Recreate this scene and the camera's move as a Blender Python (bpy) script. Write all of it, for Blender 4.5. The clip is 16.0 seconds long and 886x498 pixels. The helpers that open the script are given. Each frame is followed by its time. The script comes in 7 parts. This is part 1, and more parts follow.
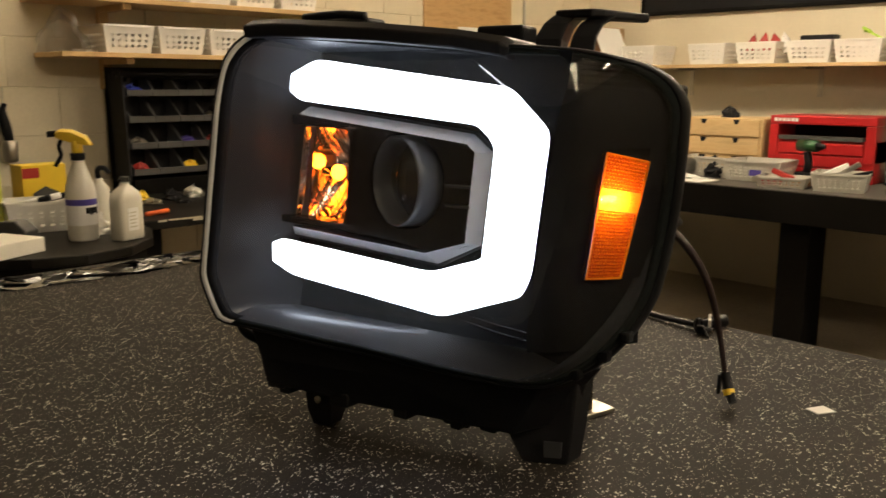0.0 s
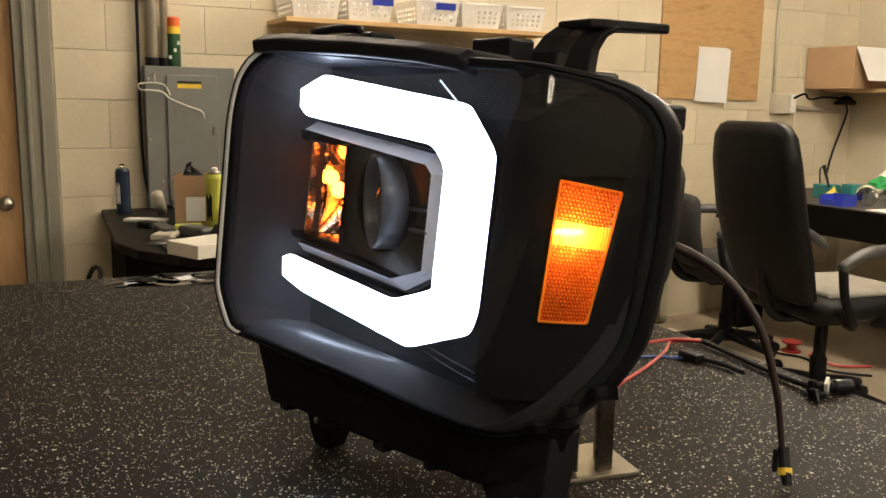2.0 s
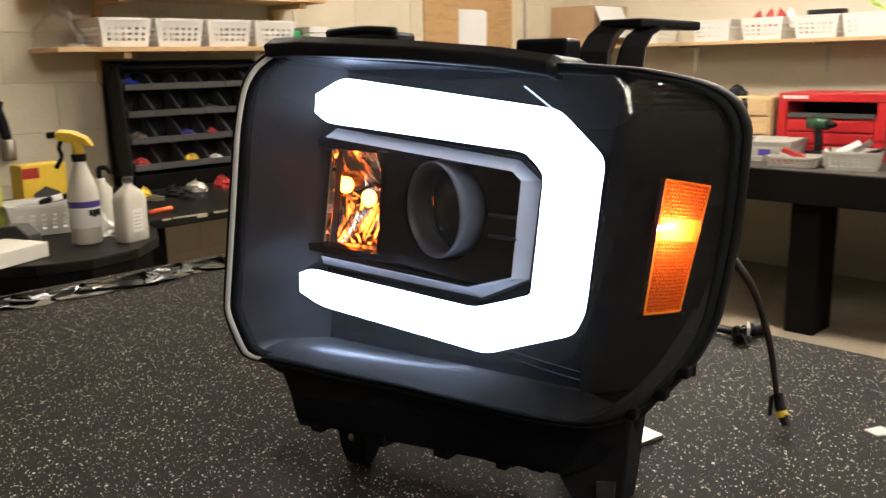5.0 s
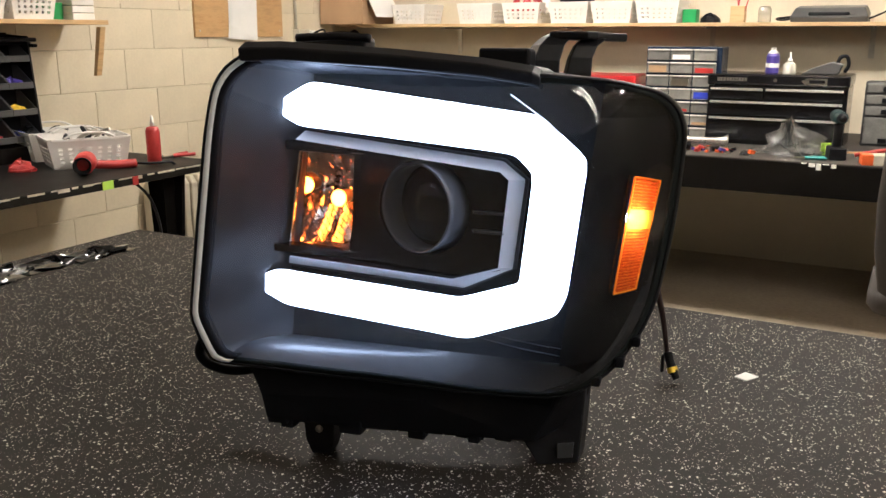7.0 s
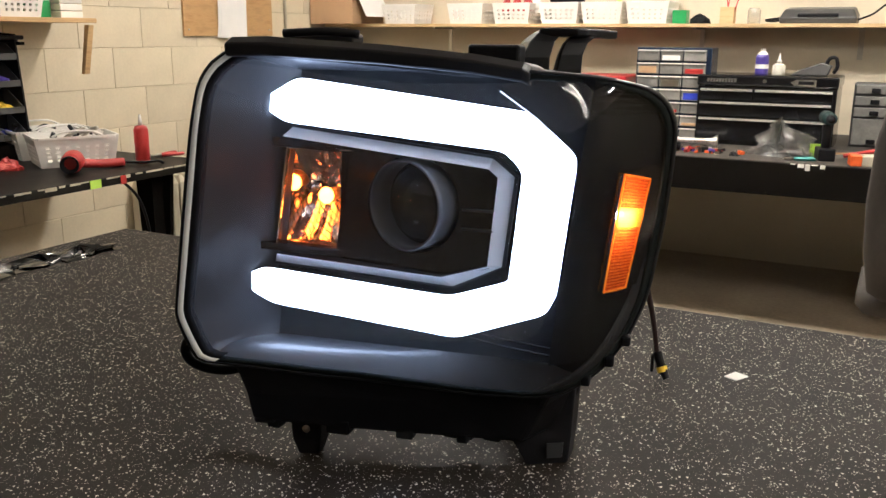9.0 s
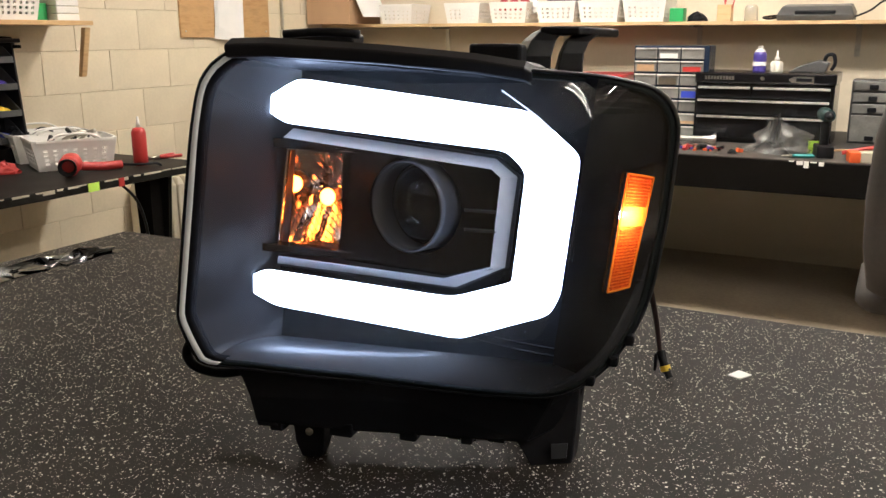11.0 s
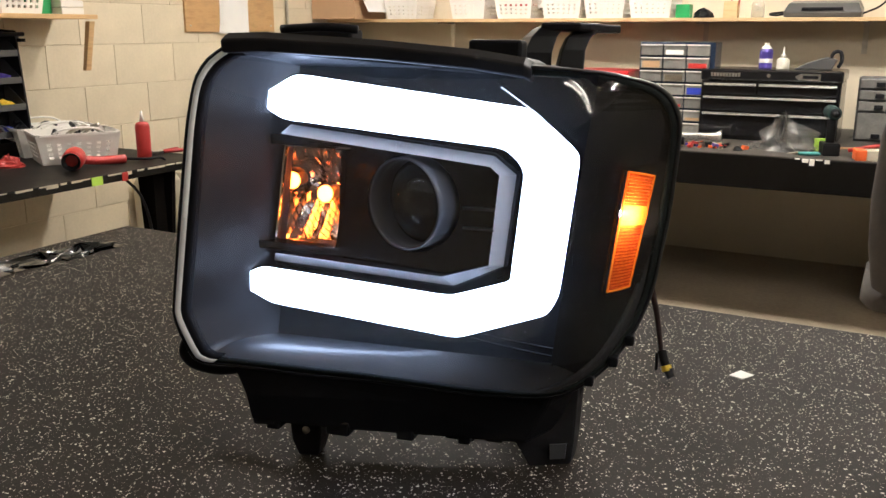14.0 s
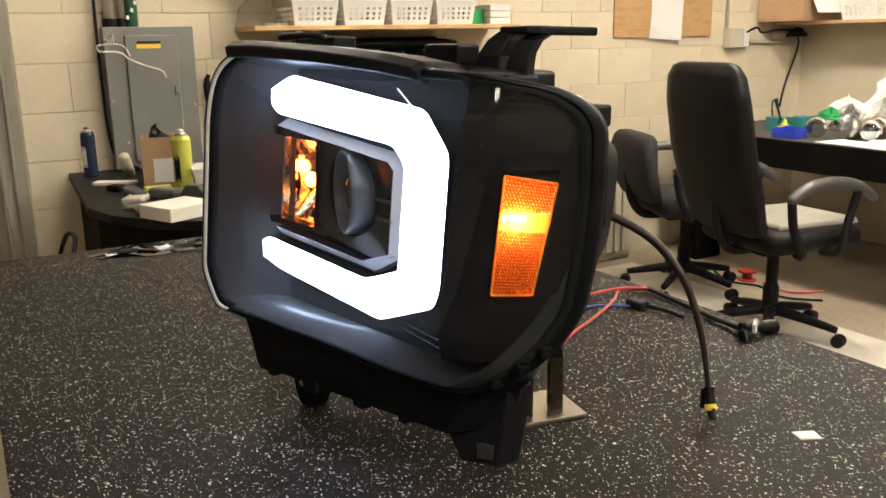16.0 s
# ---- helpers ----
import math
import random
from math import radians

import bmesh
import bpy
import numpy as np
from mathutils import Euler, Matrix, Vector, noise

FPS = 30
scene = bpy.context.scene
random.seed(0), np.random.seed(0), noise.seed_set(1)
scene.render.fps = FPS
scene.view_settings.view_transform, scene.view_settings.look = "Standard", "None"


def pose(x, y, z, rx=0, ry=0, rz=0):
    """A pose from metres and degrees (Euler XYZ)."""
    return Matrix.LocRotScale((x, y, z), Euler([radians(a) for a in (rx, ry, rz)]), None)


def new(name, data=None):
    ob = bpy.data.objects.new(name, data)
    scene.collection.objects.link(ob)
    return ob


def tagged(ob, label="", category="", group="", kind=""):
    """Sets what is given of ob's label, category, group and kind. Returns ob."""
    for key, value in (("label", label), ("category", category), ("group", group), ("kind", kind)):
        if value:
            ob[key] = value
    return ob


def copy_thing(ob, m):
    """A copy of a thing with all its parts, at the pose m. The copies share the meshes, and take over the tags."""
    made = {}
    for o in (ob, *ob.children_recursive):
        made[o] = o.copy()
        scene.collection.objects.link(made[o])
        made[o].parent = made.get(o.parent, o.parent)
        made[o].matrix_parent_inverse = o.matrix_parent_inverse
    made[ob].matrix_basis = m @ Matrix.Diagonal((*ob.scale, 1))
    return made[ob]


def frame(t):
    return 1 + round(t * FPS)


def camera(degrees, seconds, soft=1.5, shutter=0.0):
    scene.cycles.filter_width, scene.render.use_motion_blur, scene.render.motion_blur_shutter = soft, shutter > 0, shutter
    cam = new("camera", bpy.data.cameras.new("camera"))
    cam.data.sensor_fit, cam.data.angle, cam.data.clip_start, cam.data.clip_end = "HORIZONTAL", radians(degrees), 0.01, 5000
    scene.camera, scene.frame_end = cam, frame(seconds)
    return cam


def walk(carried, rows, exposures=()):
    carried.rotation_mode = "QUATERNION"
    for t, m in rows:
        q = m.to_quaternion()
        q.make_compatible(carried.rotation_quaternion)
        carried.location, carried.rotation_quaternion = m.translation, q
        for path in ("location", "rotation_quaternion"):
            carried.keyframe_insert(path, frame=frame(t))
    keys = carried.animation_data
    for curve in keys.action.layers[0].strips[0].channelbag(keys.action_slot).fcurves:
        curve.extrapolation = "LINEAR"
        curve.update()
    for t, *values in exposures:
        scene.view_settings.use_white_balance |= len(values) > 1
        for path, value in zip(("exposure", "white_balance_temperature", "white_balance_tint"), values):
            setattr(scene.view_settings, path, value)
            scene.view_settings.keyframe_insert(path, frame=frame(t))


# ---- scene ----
cam = camera(54.2, 16.0, shutter=0.4)
METRES, EYE, TILT, LEAN, TURN = 1.35, 1.258, -10.8, -0.17, 45.5
ROWS = [
    (0.0, 0.0, 0.0, 0.0, 0.0, 0.0, -0.0),
    (0.5, 0.037, -0.003, 0.0039, 5.74, -0.86, -1.27),
    (1.0, 0.1402, 0.031, 0.0092, 12.51, -0.65, -3.45),
    (1.5, 0.1809, 0.0589, 0.0109, 15.6, 0.35, -4.1),
    (2.0, 0.182, 0.0672, 0.0114, 17.26, 0.73, -4.11),
    (2.5, 0.1801, 0.0667, 0.0109, 17.68, 0.62, -3.7),
    (3.0, 0.1789, 0.065, 0.0101, 17.49, 0.38, -3.59),
    (3.5, 0.177, 0.0639, 0.0108, 17.31, 0.21, -3.49),
    (6.0, -0.1708, 0.0232, 0.0516, -13.16, -3.35, 3.74),
    (6.5, -0.1845, 0.0201, 0.0546, -15.43, -3.79, 3.41),
    (7.0, -0.1834, 0.0238, 0.0562, -16.72, -3.75, 3.28),
    (7.5, -0.1827, 0.0265, 0.0548, -17.33, -3.6, 3.31),
    (8.0, -0.1811, 0.0267, 0.0558, -17.5, -3.51, 3.32),
    (8.5, -0.1819, 0.0276, 0.0548, -17.42, -3.56, 3.22),
    (9.0, -0.1808, 0.0289, 0.0541, -17.36, -3.75, 3.15),
    (11.5, -0.1828, 0.0345, 0.0549, -17.52, -3.76, 3.66),
    (12.0, -0.1827, 0.0366, 0.0548, -17.46, -3.62, 3.38),
    (12.5, -0.1838, 0.0379, 0.0553, -17.26, -3.42, 3.28),
    (13.0, -0.1829, 0.0377, 0.055, -17.3, -3.53, 3.38),
    (13.5, -0.1826, 0.0374, 0.055, -17.39, -3.77, 3.6),
    (14.0, -0.1764, 0.0373, 0.0557, -17.16, -4.04, 3.31),
    (14.5, -0.1314, 0.0344, 0.0566, -13.95, -4.06, 2.72),
    (15.0, 0.0344, 0.0342, 0.0386, -2.19, -3.97, 0.73),
    (15.5, 0.1852, 0.0043, 0.0402, 11.29, -4.78, -1.68),
    (16.0, 0.2062, -0.0065, 0.0428, 15.08, -3.24, -1.66),
]
EXPOSURES = [(0.0, -0.35, 6400, 12), (1.0, -0.3, 6200, 12), (2.0, 0.0, 5800, 12), (3.7, 0.05, 5600, 12), (5.8, 0.27, 5200, 15), (14.2, 0.27, 5200, 15), (15.2, 0.30, 5250, 14), (16.0, 0.47, 5400, 13)]
walk(cam, [(t, pose(0, 0, EYE, TILT, LEAN, TURN) @ pose(METRES * x, METRES * y, METRES * z, 90 + pitch, roll, yaw)) for t, x, y, z, yaw, pitch, roll in ROWS], EXPOSURES)

# ---- light of the place ----
TABLE_Z, BENCH_Z, SHELF_Z = 0.90, 0.78, 1.38
WALL_X, WALL_Y = -3.82, 5.22
ROOM_E, ROOM_S, ROOM_H = 3.2, -3.0, 2.75

world = bpy.data.worlds.new("world")
world.use_nodes = True
world.node_tree.nodes["Background"].inputs[0].default_value = (0.9, 0.85, 0.75, 1)
world.node_tree.nodes["Background"].inputs[1].default_value = 0.02
scene.world = world
TUBE_POWER = 172.0      # fluorescent tubes on the ceiling
BAR_POWER = 11.0        # white light bar of the headlight
AMBER_POWER = 16.0


# ---- materials ----
def nodes_of(name):
    m = bpy.data.materials.new(name)
    m.use_nodes = True
    t = m.node_tree
    return m, t, t.nodes["Principled BSDF"]


def link(t, a, b):
    t.links.new(a, b)


def coords(t, scale=(1, 1, 1)):
    c = t.nodes.new("ShaderNodeTexCoord")
    mp = t.nodes.new("ShaderNodeMapping")
    mp.inputs["Scale"].default_value = scale
    link(t, c.outputs["Object"], mp.inputs[0])
    return mp.outputs[0]


def noise_of(t, vec, scale, detail=4.0, rough=0.55):
    n = t.nodes.new("ShaderNodeTexNoise")
    n.inputs["Scale"].default_value, n.inputs["Detail"].default_value, n.inputs["Roughness"].default_value = scale, detail, rough
    link(t, vec, n.inputs["Vector"])
    return n.outputs["Fac"]


def ramp_of(t, fac, stops):
    r = t.nodes.new("ShaderNodeValToRGB")
    e = r.color_ramp.elements
    while len(e) < len(stops):
        e.new(0.5)
    for k, (p, c) in zip(e, stops):
        k.position, k.color = p, (*c, 1)
    link(t, fac, r.inputs[0])
    return r.outputs[0]


def shade(c, f):
    return tuple(min(1.0, v * f) for v in c)


def plain(name, color, rough=0.5, metal=0.0, vary=0.12, scale=18.0, fine=160.0, bump=0.08, spec=0.5, stretch=(1, 1, 1), per_object=0.0):
    """Colour with stains and grain at two scales, uneven gloss and a fine relief."""
    m, t, b = nodes_of(name)
    v = coords(t, stretch)
    big, small = noise_of(t, v, scale, 5), noise_of(t, v, fine, 3)
    mix = t.nodes.new("ShaderNodeMath")
    mix.operation, mix.inputs[1].default_value = "MULTIPLY_ADD", 0.35
    link(t, small, mix.inputs[0])
    half = t.nodes.new("ShaderNodeMath")
    half.operation, half.inputs[1].default_value = "MULTIPLY", 0.65
    link(t, big, half.inputs[0])
    link(t, half.outputs[0], mix.inputs[2])
    out = ramp_of(t, mix.outputs[0], [(0.3, shade(color, 1 - vary)), (0.7, shade(color, 1 + vary))])
    if per_object:
        info = t.nodes.new("ShaderNodeObjectInfo")
        hsv = t.nodes.new("ShaderNodeHueSaturation")
        mr = t.nodes.new("ShaderNodeMapRange")
        mr.inputs["To Min"].default_value, mr.inputs["To Max"].default_value = 1 - per_object, 1 + per_object
        link(t, info.outputs["Random"], mr.inputs[0])
        link(t, mr.outputs[0], hsv.inputs["Value"])
        link(t, out, hsv.inputs["Color"])
        out = hsv.outputs[0]
    link(t, out, b.inputs["Base Color"])
    rr = t.nodes.new("ShaderNodeMapRange")
    rr.inputs["To Min"].default_value, rr.inputs["To Max"].default_value = max(0.02, rough * 0.8), min(1, rough * 1.2)
    link(t, big, rr.inputs[0])
    link(t, rr.outputs[0], b.inputs["Roughness"])
    b.inputs["Metallic"].default_value, b.inputs["Specular IOR Level"].default_value = metal, spec
    if bump:
        bp = t.nodes.new("ShaderNodeBump")
        bp.inputs["Strength"].default_value, bp.inputs["Distance"].default_value = bump, 0.002
        link(t, mix.outputs[0], bp.inputs["Height"])
        link(t, bp.outputs[0], b.inputs["Normal"])
    return m


def glow(name, color, power):
    m, t, b = nodes_of(name)
    b.inputs["Base Color"].default_value = (0.8, 0.8, 0.8, 1)
    b.inputs["Emission Color"].default_value = (*color, 1)
    b.inputs["Emission Strength"].default_value = power
    return m


def clear(name, tint=(1, 1, 1), base=0.04, gain=0.55, rough=0.02, haze_share=0.0):
    """Thin clear plastic: see-through, with gloss that grows towards the rim."""
    m, t, b = nodes_of(name)
    t.nodes.remove(b)
    tr, gl, mx = t.nodes.new("ShaderNodeBsdfTransparent"), t.nodes.new("ShaderNodeBsdfGlossy"), t.nodes.new("ShaderNodeMixShader")
    tr.inputs[0].default_value, gl.inputs["Roughness"].default_value = (*tint, 1), rough
    lw = t.nodes.new("ShaderNodeLayerWeight")
    pw = t.nodes.new("ShaderNodeMath")
    pw.operation, pw.inputs[1].default_value = "POWER", 4.0
    ma = t.nodes.new("ShaderNodeMath")
    ma.operation, ma.inputs[1].default_value, ma.inputs[2].default_value = "MULTIPLY_ADD", gain, base
    lw.inputs["Blend"].default_value = 0.5
    link(t, lw.outputs["Facing"], pw.inputs[0])
    link(t, pw.outputs[0], ma.inputs[0])
    link(t, ma.outputs[0], mx.inputs[0])
    # white translucent share: milky film for bags, glare haze for the lens
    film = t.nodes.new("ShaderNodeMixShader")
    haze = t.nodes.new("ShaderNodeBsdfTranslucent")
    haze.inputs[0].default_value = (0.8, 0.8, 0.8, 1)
    film.inputs[0].default_value = haze_share
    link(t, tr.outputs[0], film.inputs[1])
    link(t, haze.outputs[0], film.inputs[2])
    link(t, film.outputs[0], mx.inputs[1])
    link(t, gl.outputs[0], mx.inputs[2])
    link(t, mx.outputs[0], t.nodes["Material Output"].inputs[0])
    return m


def rubber_mat():
    """Black rubber with pale granules of two sizes."""
    m, t, b = nodes_of("flecked rubber")
    v = coords(t)
    base = ramp_of(t, noise_of(t, v, 9, 6), [(0.3, (0.0085, 0.0066, 0.005)), (0.7, (0.0160, 0.0125, 0.0096))])
    grit = t.nodes.new("ShaderNodeMixRGB")
    grit.blend_type, grit.inputs[0].default_value = "MULTIPLY", 1.0
    link(t, base, grit.inputs[1])
    link(t, ramp_of(t, noise_of(t, v, 520, 4, 0.7), [(0.34, (0.35, 0.35, 0.35)), (0.62, (1.7, 1.7, 1.7))]), grit.inputs[2])
    base = grit.outputs[0]
    col = base
    for scale, keep, radius, tone in ((285, 0.82, 0.26, (0.66, 0.61, 0.52)), (480, 0.80, 0.28, (0.22, 0.195, 0.165)), (420, 0.85, 0.33, (0.72, 0.67, 0.57)), (175, 0.950, 0.20, (0.78, 0.73, 0.63))):
        wob = t.nodes.new("ShaderNodeMixRGB")
        wob.inputs[0].default_value = 0.004
        nz = t.nodes.new("ShaderNodeTexNoise")
        nz.inputs["Scale"].default_value = 330
        link(t, v, nz.inputs["Vector"])
        link(t, v, wob.inputs[1])
        link(t, nz.outputs["Color"], wob.inputs[2])
        vo = t.nodes.new("ShaderNodeTexVoronoi")
        vo.inputs["Scale"].default_value = scale
        link(t, wob.outputs[0], vo.inputs["Vector"])
        sep = t.nodes.new("ShaderNodeSeparateColor")
        link(t, vo.outputs["Color"], sep.inputs[0])
        pick, near, both = [t.nodes.new("ShaderNodeMath") for _ in range(3)]
        pick.operation, pick.inputs[1].default_value = "GREATER_THAN", keep
        link(t, sep.outputs[0], pick.inputs[0])
        rad = t.nodes.new("ShaderNodeMath")
        rad.operation, rad.inputs[1].default_value, rad.inputs[2].default_value = "MULTIPLY_ADD", radius, 0.10
        link(t, sep.outputs[1], rad.inputs[0])
        near.operation = "LESS_THAN"
        link(t, vo.outputs["Distance"], near.inputs[0])
        link(t, rad.outputs[0], near.inputs[1])
        both.operation = "MULTIPLY"
        link(t, pick.outputs[0], both.inputs[0])
        link(t, near.outputs[0], both.inputs[1])
        mx = t.nodes.new("ShaderNodeMixRGB")
        link(t, both.outputs[0], mx.inputs[0])
        link(t, col, mx.inputs[1])
        mx.inputs[2].default_value = (*tone, 1)
        col = mx.outputs[0]
    link(t, col, b.inputs["Base Color"])
    b.inputs["Roughness"].default_value = 0.55
    b.inputs["Specular IOR Level"].default_value = 0.055
    bp = t.nodes.new("ShaderNodeBump")
    bp.inputs["Strength"].default_value, bp.inputs["Distance"].default_value = 0.35, 0.001
    link(t, noise_of(t, v, 420, 3), bp.inputs["Height"])
    link(t, bp.outputs[0], b.inputs["Normal"])
    return m


def amber_mat(name, clear_share, light, deep):
    """Amber plastic that lets light through; clear_share of it goes straight."""
    m, t, b = nodes_of(name)
    t.nodes.remove(b)
    col = ramp_of(t, noise_of(t, coords(t), 600, 2), [(0.35, deep), (0.65, light)])
    tl, gl, df, tr = [t.nodes.new("ShaderNodeBsdf" + k) for k in ("Translucent", "Glossy", "Diffuse", "Transparent")]
    for n in (tl, df, tr):
        link(t, col, n.inputs[0])
    gl.inputs["Roughness"].default_value = 0.10
    mixes = [t.nodes.new("ShaderNodeMixShader") for _ in range(3)]
    for mx, f, a, c in zip(mixes, (0.5, clear_share, 0.07), (tl, mixes[0], mixes[1]), (df, tr, gl)):
        mx.inputs[0].default_value = f
        link(t, a.outputs[0], mx.inputs[1])
        link(t, c.outputs[0], mx.inputs[2])
    link(t, mixes[2].outputs[0], t.nodes["Material Output"].inputs[0])
    return m


def wood_mat(name, light, dark, stretch):
    m, t, b = nodes_of(name)
    v = coords(t, stretch)
    grain = noise_of(t, v, 5, 8, 0.65)
    link(t, ramp_of(t, grain, [(0.3, dark), (0.5, light), (0.62, shade(light, 0.85)), (0.75, dark)]), b.inputs["Base Color"])
    b.inputs["Roughness"].default_value = 0.6
    bp = t.nodes.new("ShaderNodeBump")
    bp.inputs["Strength"].default_value, bp.inputs["Distance"].default_value = 0.15, 0.002
    link(t, grain, bp.inputs["Height"])
    link(t, bp.outputs[0], b.inputs["Normal"])
    return m


RUBBER = rubber_mat()
AMBER = amber_mat("amber reflex plastic", 0.05, (0.80, 0.17, 0.005), (0.52, 0.085, 0.002))
AMBER_DEEP = amber_mat("deep amber plastic", 0.02, (0.40, 0.060, 0.002), (0.28, 0.035, 0.001))
AMBER_CLEAR = amber_mat("clear amber plastic", 0.14, (1.0, 0.42, 0.02), (0.95, 0.32, 0.010))
BLOCK = plain("cream block paint", (0.66, 0.58, 0.42), 0.55, vary=0.10, scale=4, fine=70, bump=0.5, per_object=0.035)
MORTAR = plain("painted joint", (0.63, 0.555, 0.40), 0.8, vary=0.15, scale=10)
PAINT_N = plain("cream wall paint", (0.62, 0.55, 0.41), 0.6, vary=0.06, scale=2.5, fine=60, bump=0.2)
UNSEEN_WALL = plain("dark unseen wall", (0.17, 0.15, 0.12), 0.7, vary=0.2, scale=2, fine=40, bump=0.2)
CEIL = plain("white ceiling paint", (0.72, 0.68, 0.6), 0.8, vary=0.05, scale=2)
CONCRETE = plain("worn grey concrete", (0.31, 0.255, 0.18), 0.55, vary=0.35, scale=2.2, fine=45, bump=0.25)
LIT_FLOOR = plain("pale lit floor", (0.62, 0.57, 0.47), 0.5, vary=0.18, scale=6, fine=70, bump=0.2)
BLACK = plain("black moulded plastic", (0.008, 0.008, 0.0095), 0.45, vary=0.2, scale=25, fine=500, bump=0.12, spec=0.17)
HOUSE = plain("black housing plastic", (0.0045, 0.0047, 0.0058), 0.42, vary=0.25, scale=25, fine=500, bump=0.10, spec=0.16)
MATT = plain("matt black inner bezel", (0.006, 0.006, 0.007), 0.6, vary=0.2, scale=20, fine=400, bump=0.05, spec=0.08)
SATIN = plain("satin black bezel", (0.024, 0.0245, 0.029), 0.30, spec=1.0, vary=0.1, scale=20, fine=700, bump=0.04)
# paler copy of the bezel satin; puts the bar's light into the colour
LEDGE_LIT = plain("lit satin black ledge", (0.040, 0.041, 0.047), 0.36, spec=1.0, vary=0.08, scale=20, fine=700, bump=0.03)
PIANO = plain("glossy black bezel", (0.007, 0.007, 0.008), 0.16, vary=0.1, scale=12, fine=300, bump=0.0)
FILM_BLACK = plain("thin black film", (0.004, 0.004, 0.004), 0.22, vary=0.2, scale=30, bump=0.2, spec=0.4)
BAND = plain("grey satin bezel", (0.84, 0.85, 0.90), 0.36, vary=0.06, scale=20, fine=500, bump=0.03)
RIM = plain("frosted lens rim", (0.010, 0.012, 0.012), 0.6, vary=0.08, scale=30, bump=0.05, spec=0.04)
BRIGHT = plain("bright reflector paint", (0.72, 0.71, 0.70), 0.24, metal=0.97, vary=0.05, scale=40, bump=0.03)
SHROUD_PALE = plain("grey projector shroud", (0.075, 0.078, 0.088), 0.34, vary=0.08, scale=20, fine=500, bump=0.03)
SHROUD = plain("grey shroud", (0.028, 0.029, 0.032), 0.45, vary=0.08, scale=20, fine=500, bump=0.03)
CHROME_DIM = plain("thin chrome coat", (0.60, 0.58, 0.55), 0.10, metal=1, vary=0.08, scale=40, bump=0.03)
CHROME = plain("chrome reflector", (0.85, 0.83, 0.80), 0.07, metal=1, vary=0.05, scale=40, bump=0.03)
STEEL = plain("bare steel", (0.50, 0.47, 0.40), 0.32, metal=1, vary=0.15, scale=25, bump=0.1)
STEEL_DARK = plain("dull dark steel", (0.17, 0.15, 0.12), 0.28, metal=1, vary=0.25, scale=25, bump=0.1)
ALU = plain("brushed aluminium", (0.75, 0.75, 0.73), 0.28, metal=1, vary=0.08, scale=30, stretch=(1, 20, 20), bump=0.05)
PLY = wood_mat("plywood", (0.50, 0.31, 0.13), (0.36, 0.20, 0.075), (1, 1.2, 5))
PINE = wood_mat("pine board", (0.60, 0.40, 0.18), (0.47, 0.28, 0.11), (6, 1, 9))
PINE_N = wood_mat("pine shelf", (0.60, 0.43, 0.22), (0.49, 0.32, 0.14), (1, 6, 9))
BIRCH = wood_mat("birch drawers", (0.62, 0.44, 0.22), (0.52, 0.34, 0.15), (1, 4, 7))
DOOR_WOOD = wood_mat("varnished door", (0.50, 0.30, 0.13), (0.38, 0.20, 0.08), (5, 5, 1))
CARD = plain("brown cardboard", (0.42, 0.27, 0.145), 0.85, vary=0.08, scale=12, fine=220, bump=0.1)
WHITE = plain("white plastic", (0.78, 0.76, 0.71), 0.4, vary=0.05, scale=15, bump=0.05)
PAPER = plain("white paper", (0.80, 0.79, 0.76), 0.9, vary=0.04, scale=9, bump=0.1)
HDPE = plain("milky bottle plastic", (0.66, 0.63, 0.54), 0.35, vary=0.06, scale=14, bump=0.05)
PANEL = plain("grey panel enamel", (0.17, 0.17, 0.155), 0.42, vary=0.1, scale=6, bump=0.08)
JAMB = plain("olive grey door frame paint", (0.25, 0.235, 0.18), 0.5, vary=0.1, scale=5, bump=0.1)
CONDUIT = plain("painted conduit", (0.52, 0.48, 0.38), 0.5, vary=0.12, scale=14)
DARK_TOP = plain("scuffed black bench top", (0.011, 0.0098, 0.0085), 0.5, vary=0.6, scale=5, fine=60, bump=0.15, spec=0.1)
GREY_TOP = plain("dusty grey bench top", (0.065, 0.059, 0.052), 0.6, vary=0.4, scale=5, fine=70, bump=0.15, spec=0.2)
APRON = plain("black bench apron", (0.006, 0.0054, 0.0048), 0.7, vary=0.3, scale=6, fine=60, bump=0.1, spec=0.03)
LEATHER = plain("black chair leather", (0.008, 0.0075, 0.0075), 0.46, vary=0.25, scale=14, fine=240, bump=0.3, spec=0.16)
FABRIC = plain("dark grey chair fabric", (0.016, 0.015, 0.014), 0.9, vary=0.2, scale=60, fine=500, bump=0.4)
GREY_PL = plain("grey arm plastic", (0.07, 0.07, 0.07), 0.35, vary=0.1, scale=20)
RED = plain("red enamel", (0.42, 0.018, 0.020), 0.3, vary=0.12, scale=9, bump=0.04)
RED_PL = plain("red plastic", (0.38, 0.028, 0.022), 0.4, vary=0.12, scale=20)
YELLOW = plain("yellow plastic", (0.80, 0.55, 0.03), 0.4, vary=0.06, scale=20)
YGREEN = plain("yellow green can", (0.58, 0.60, 0.08), 0.35, vary=0.06, scale=20)
GREEN = plain("green plastic", (0.03, 0.30, 0.08), 0.4, vary=0.1, scale=20)
LIME = plain("lime tape", (0.50, 0.78, 0.08), 0.6, vary=0.06, scale=20)
TEAL = plain("teal instrument paint", (0.03, 0.20, 0.19), 0.4, vary=0.1, scale=15)
TEAL_DARK = plain("dark teal tool plastic", (0.012, 0.035, 0.035), 0.4, vary=0.1, scale=20)
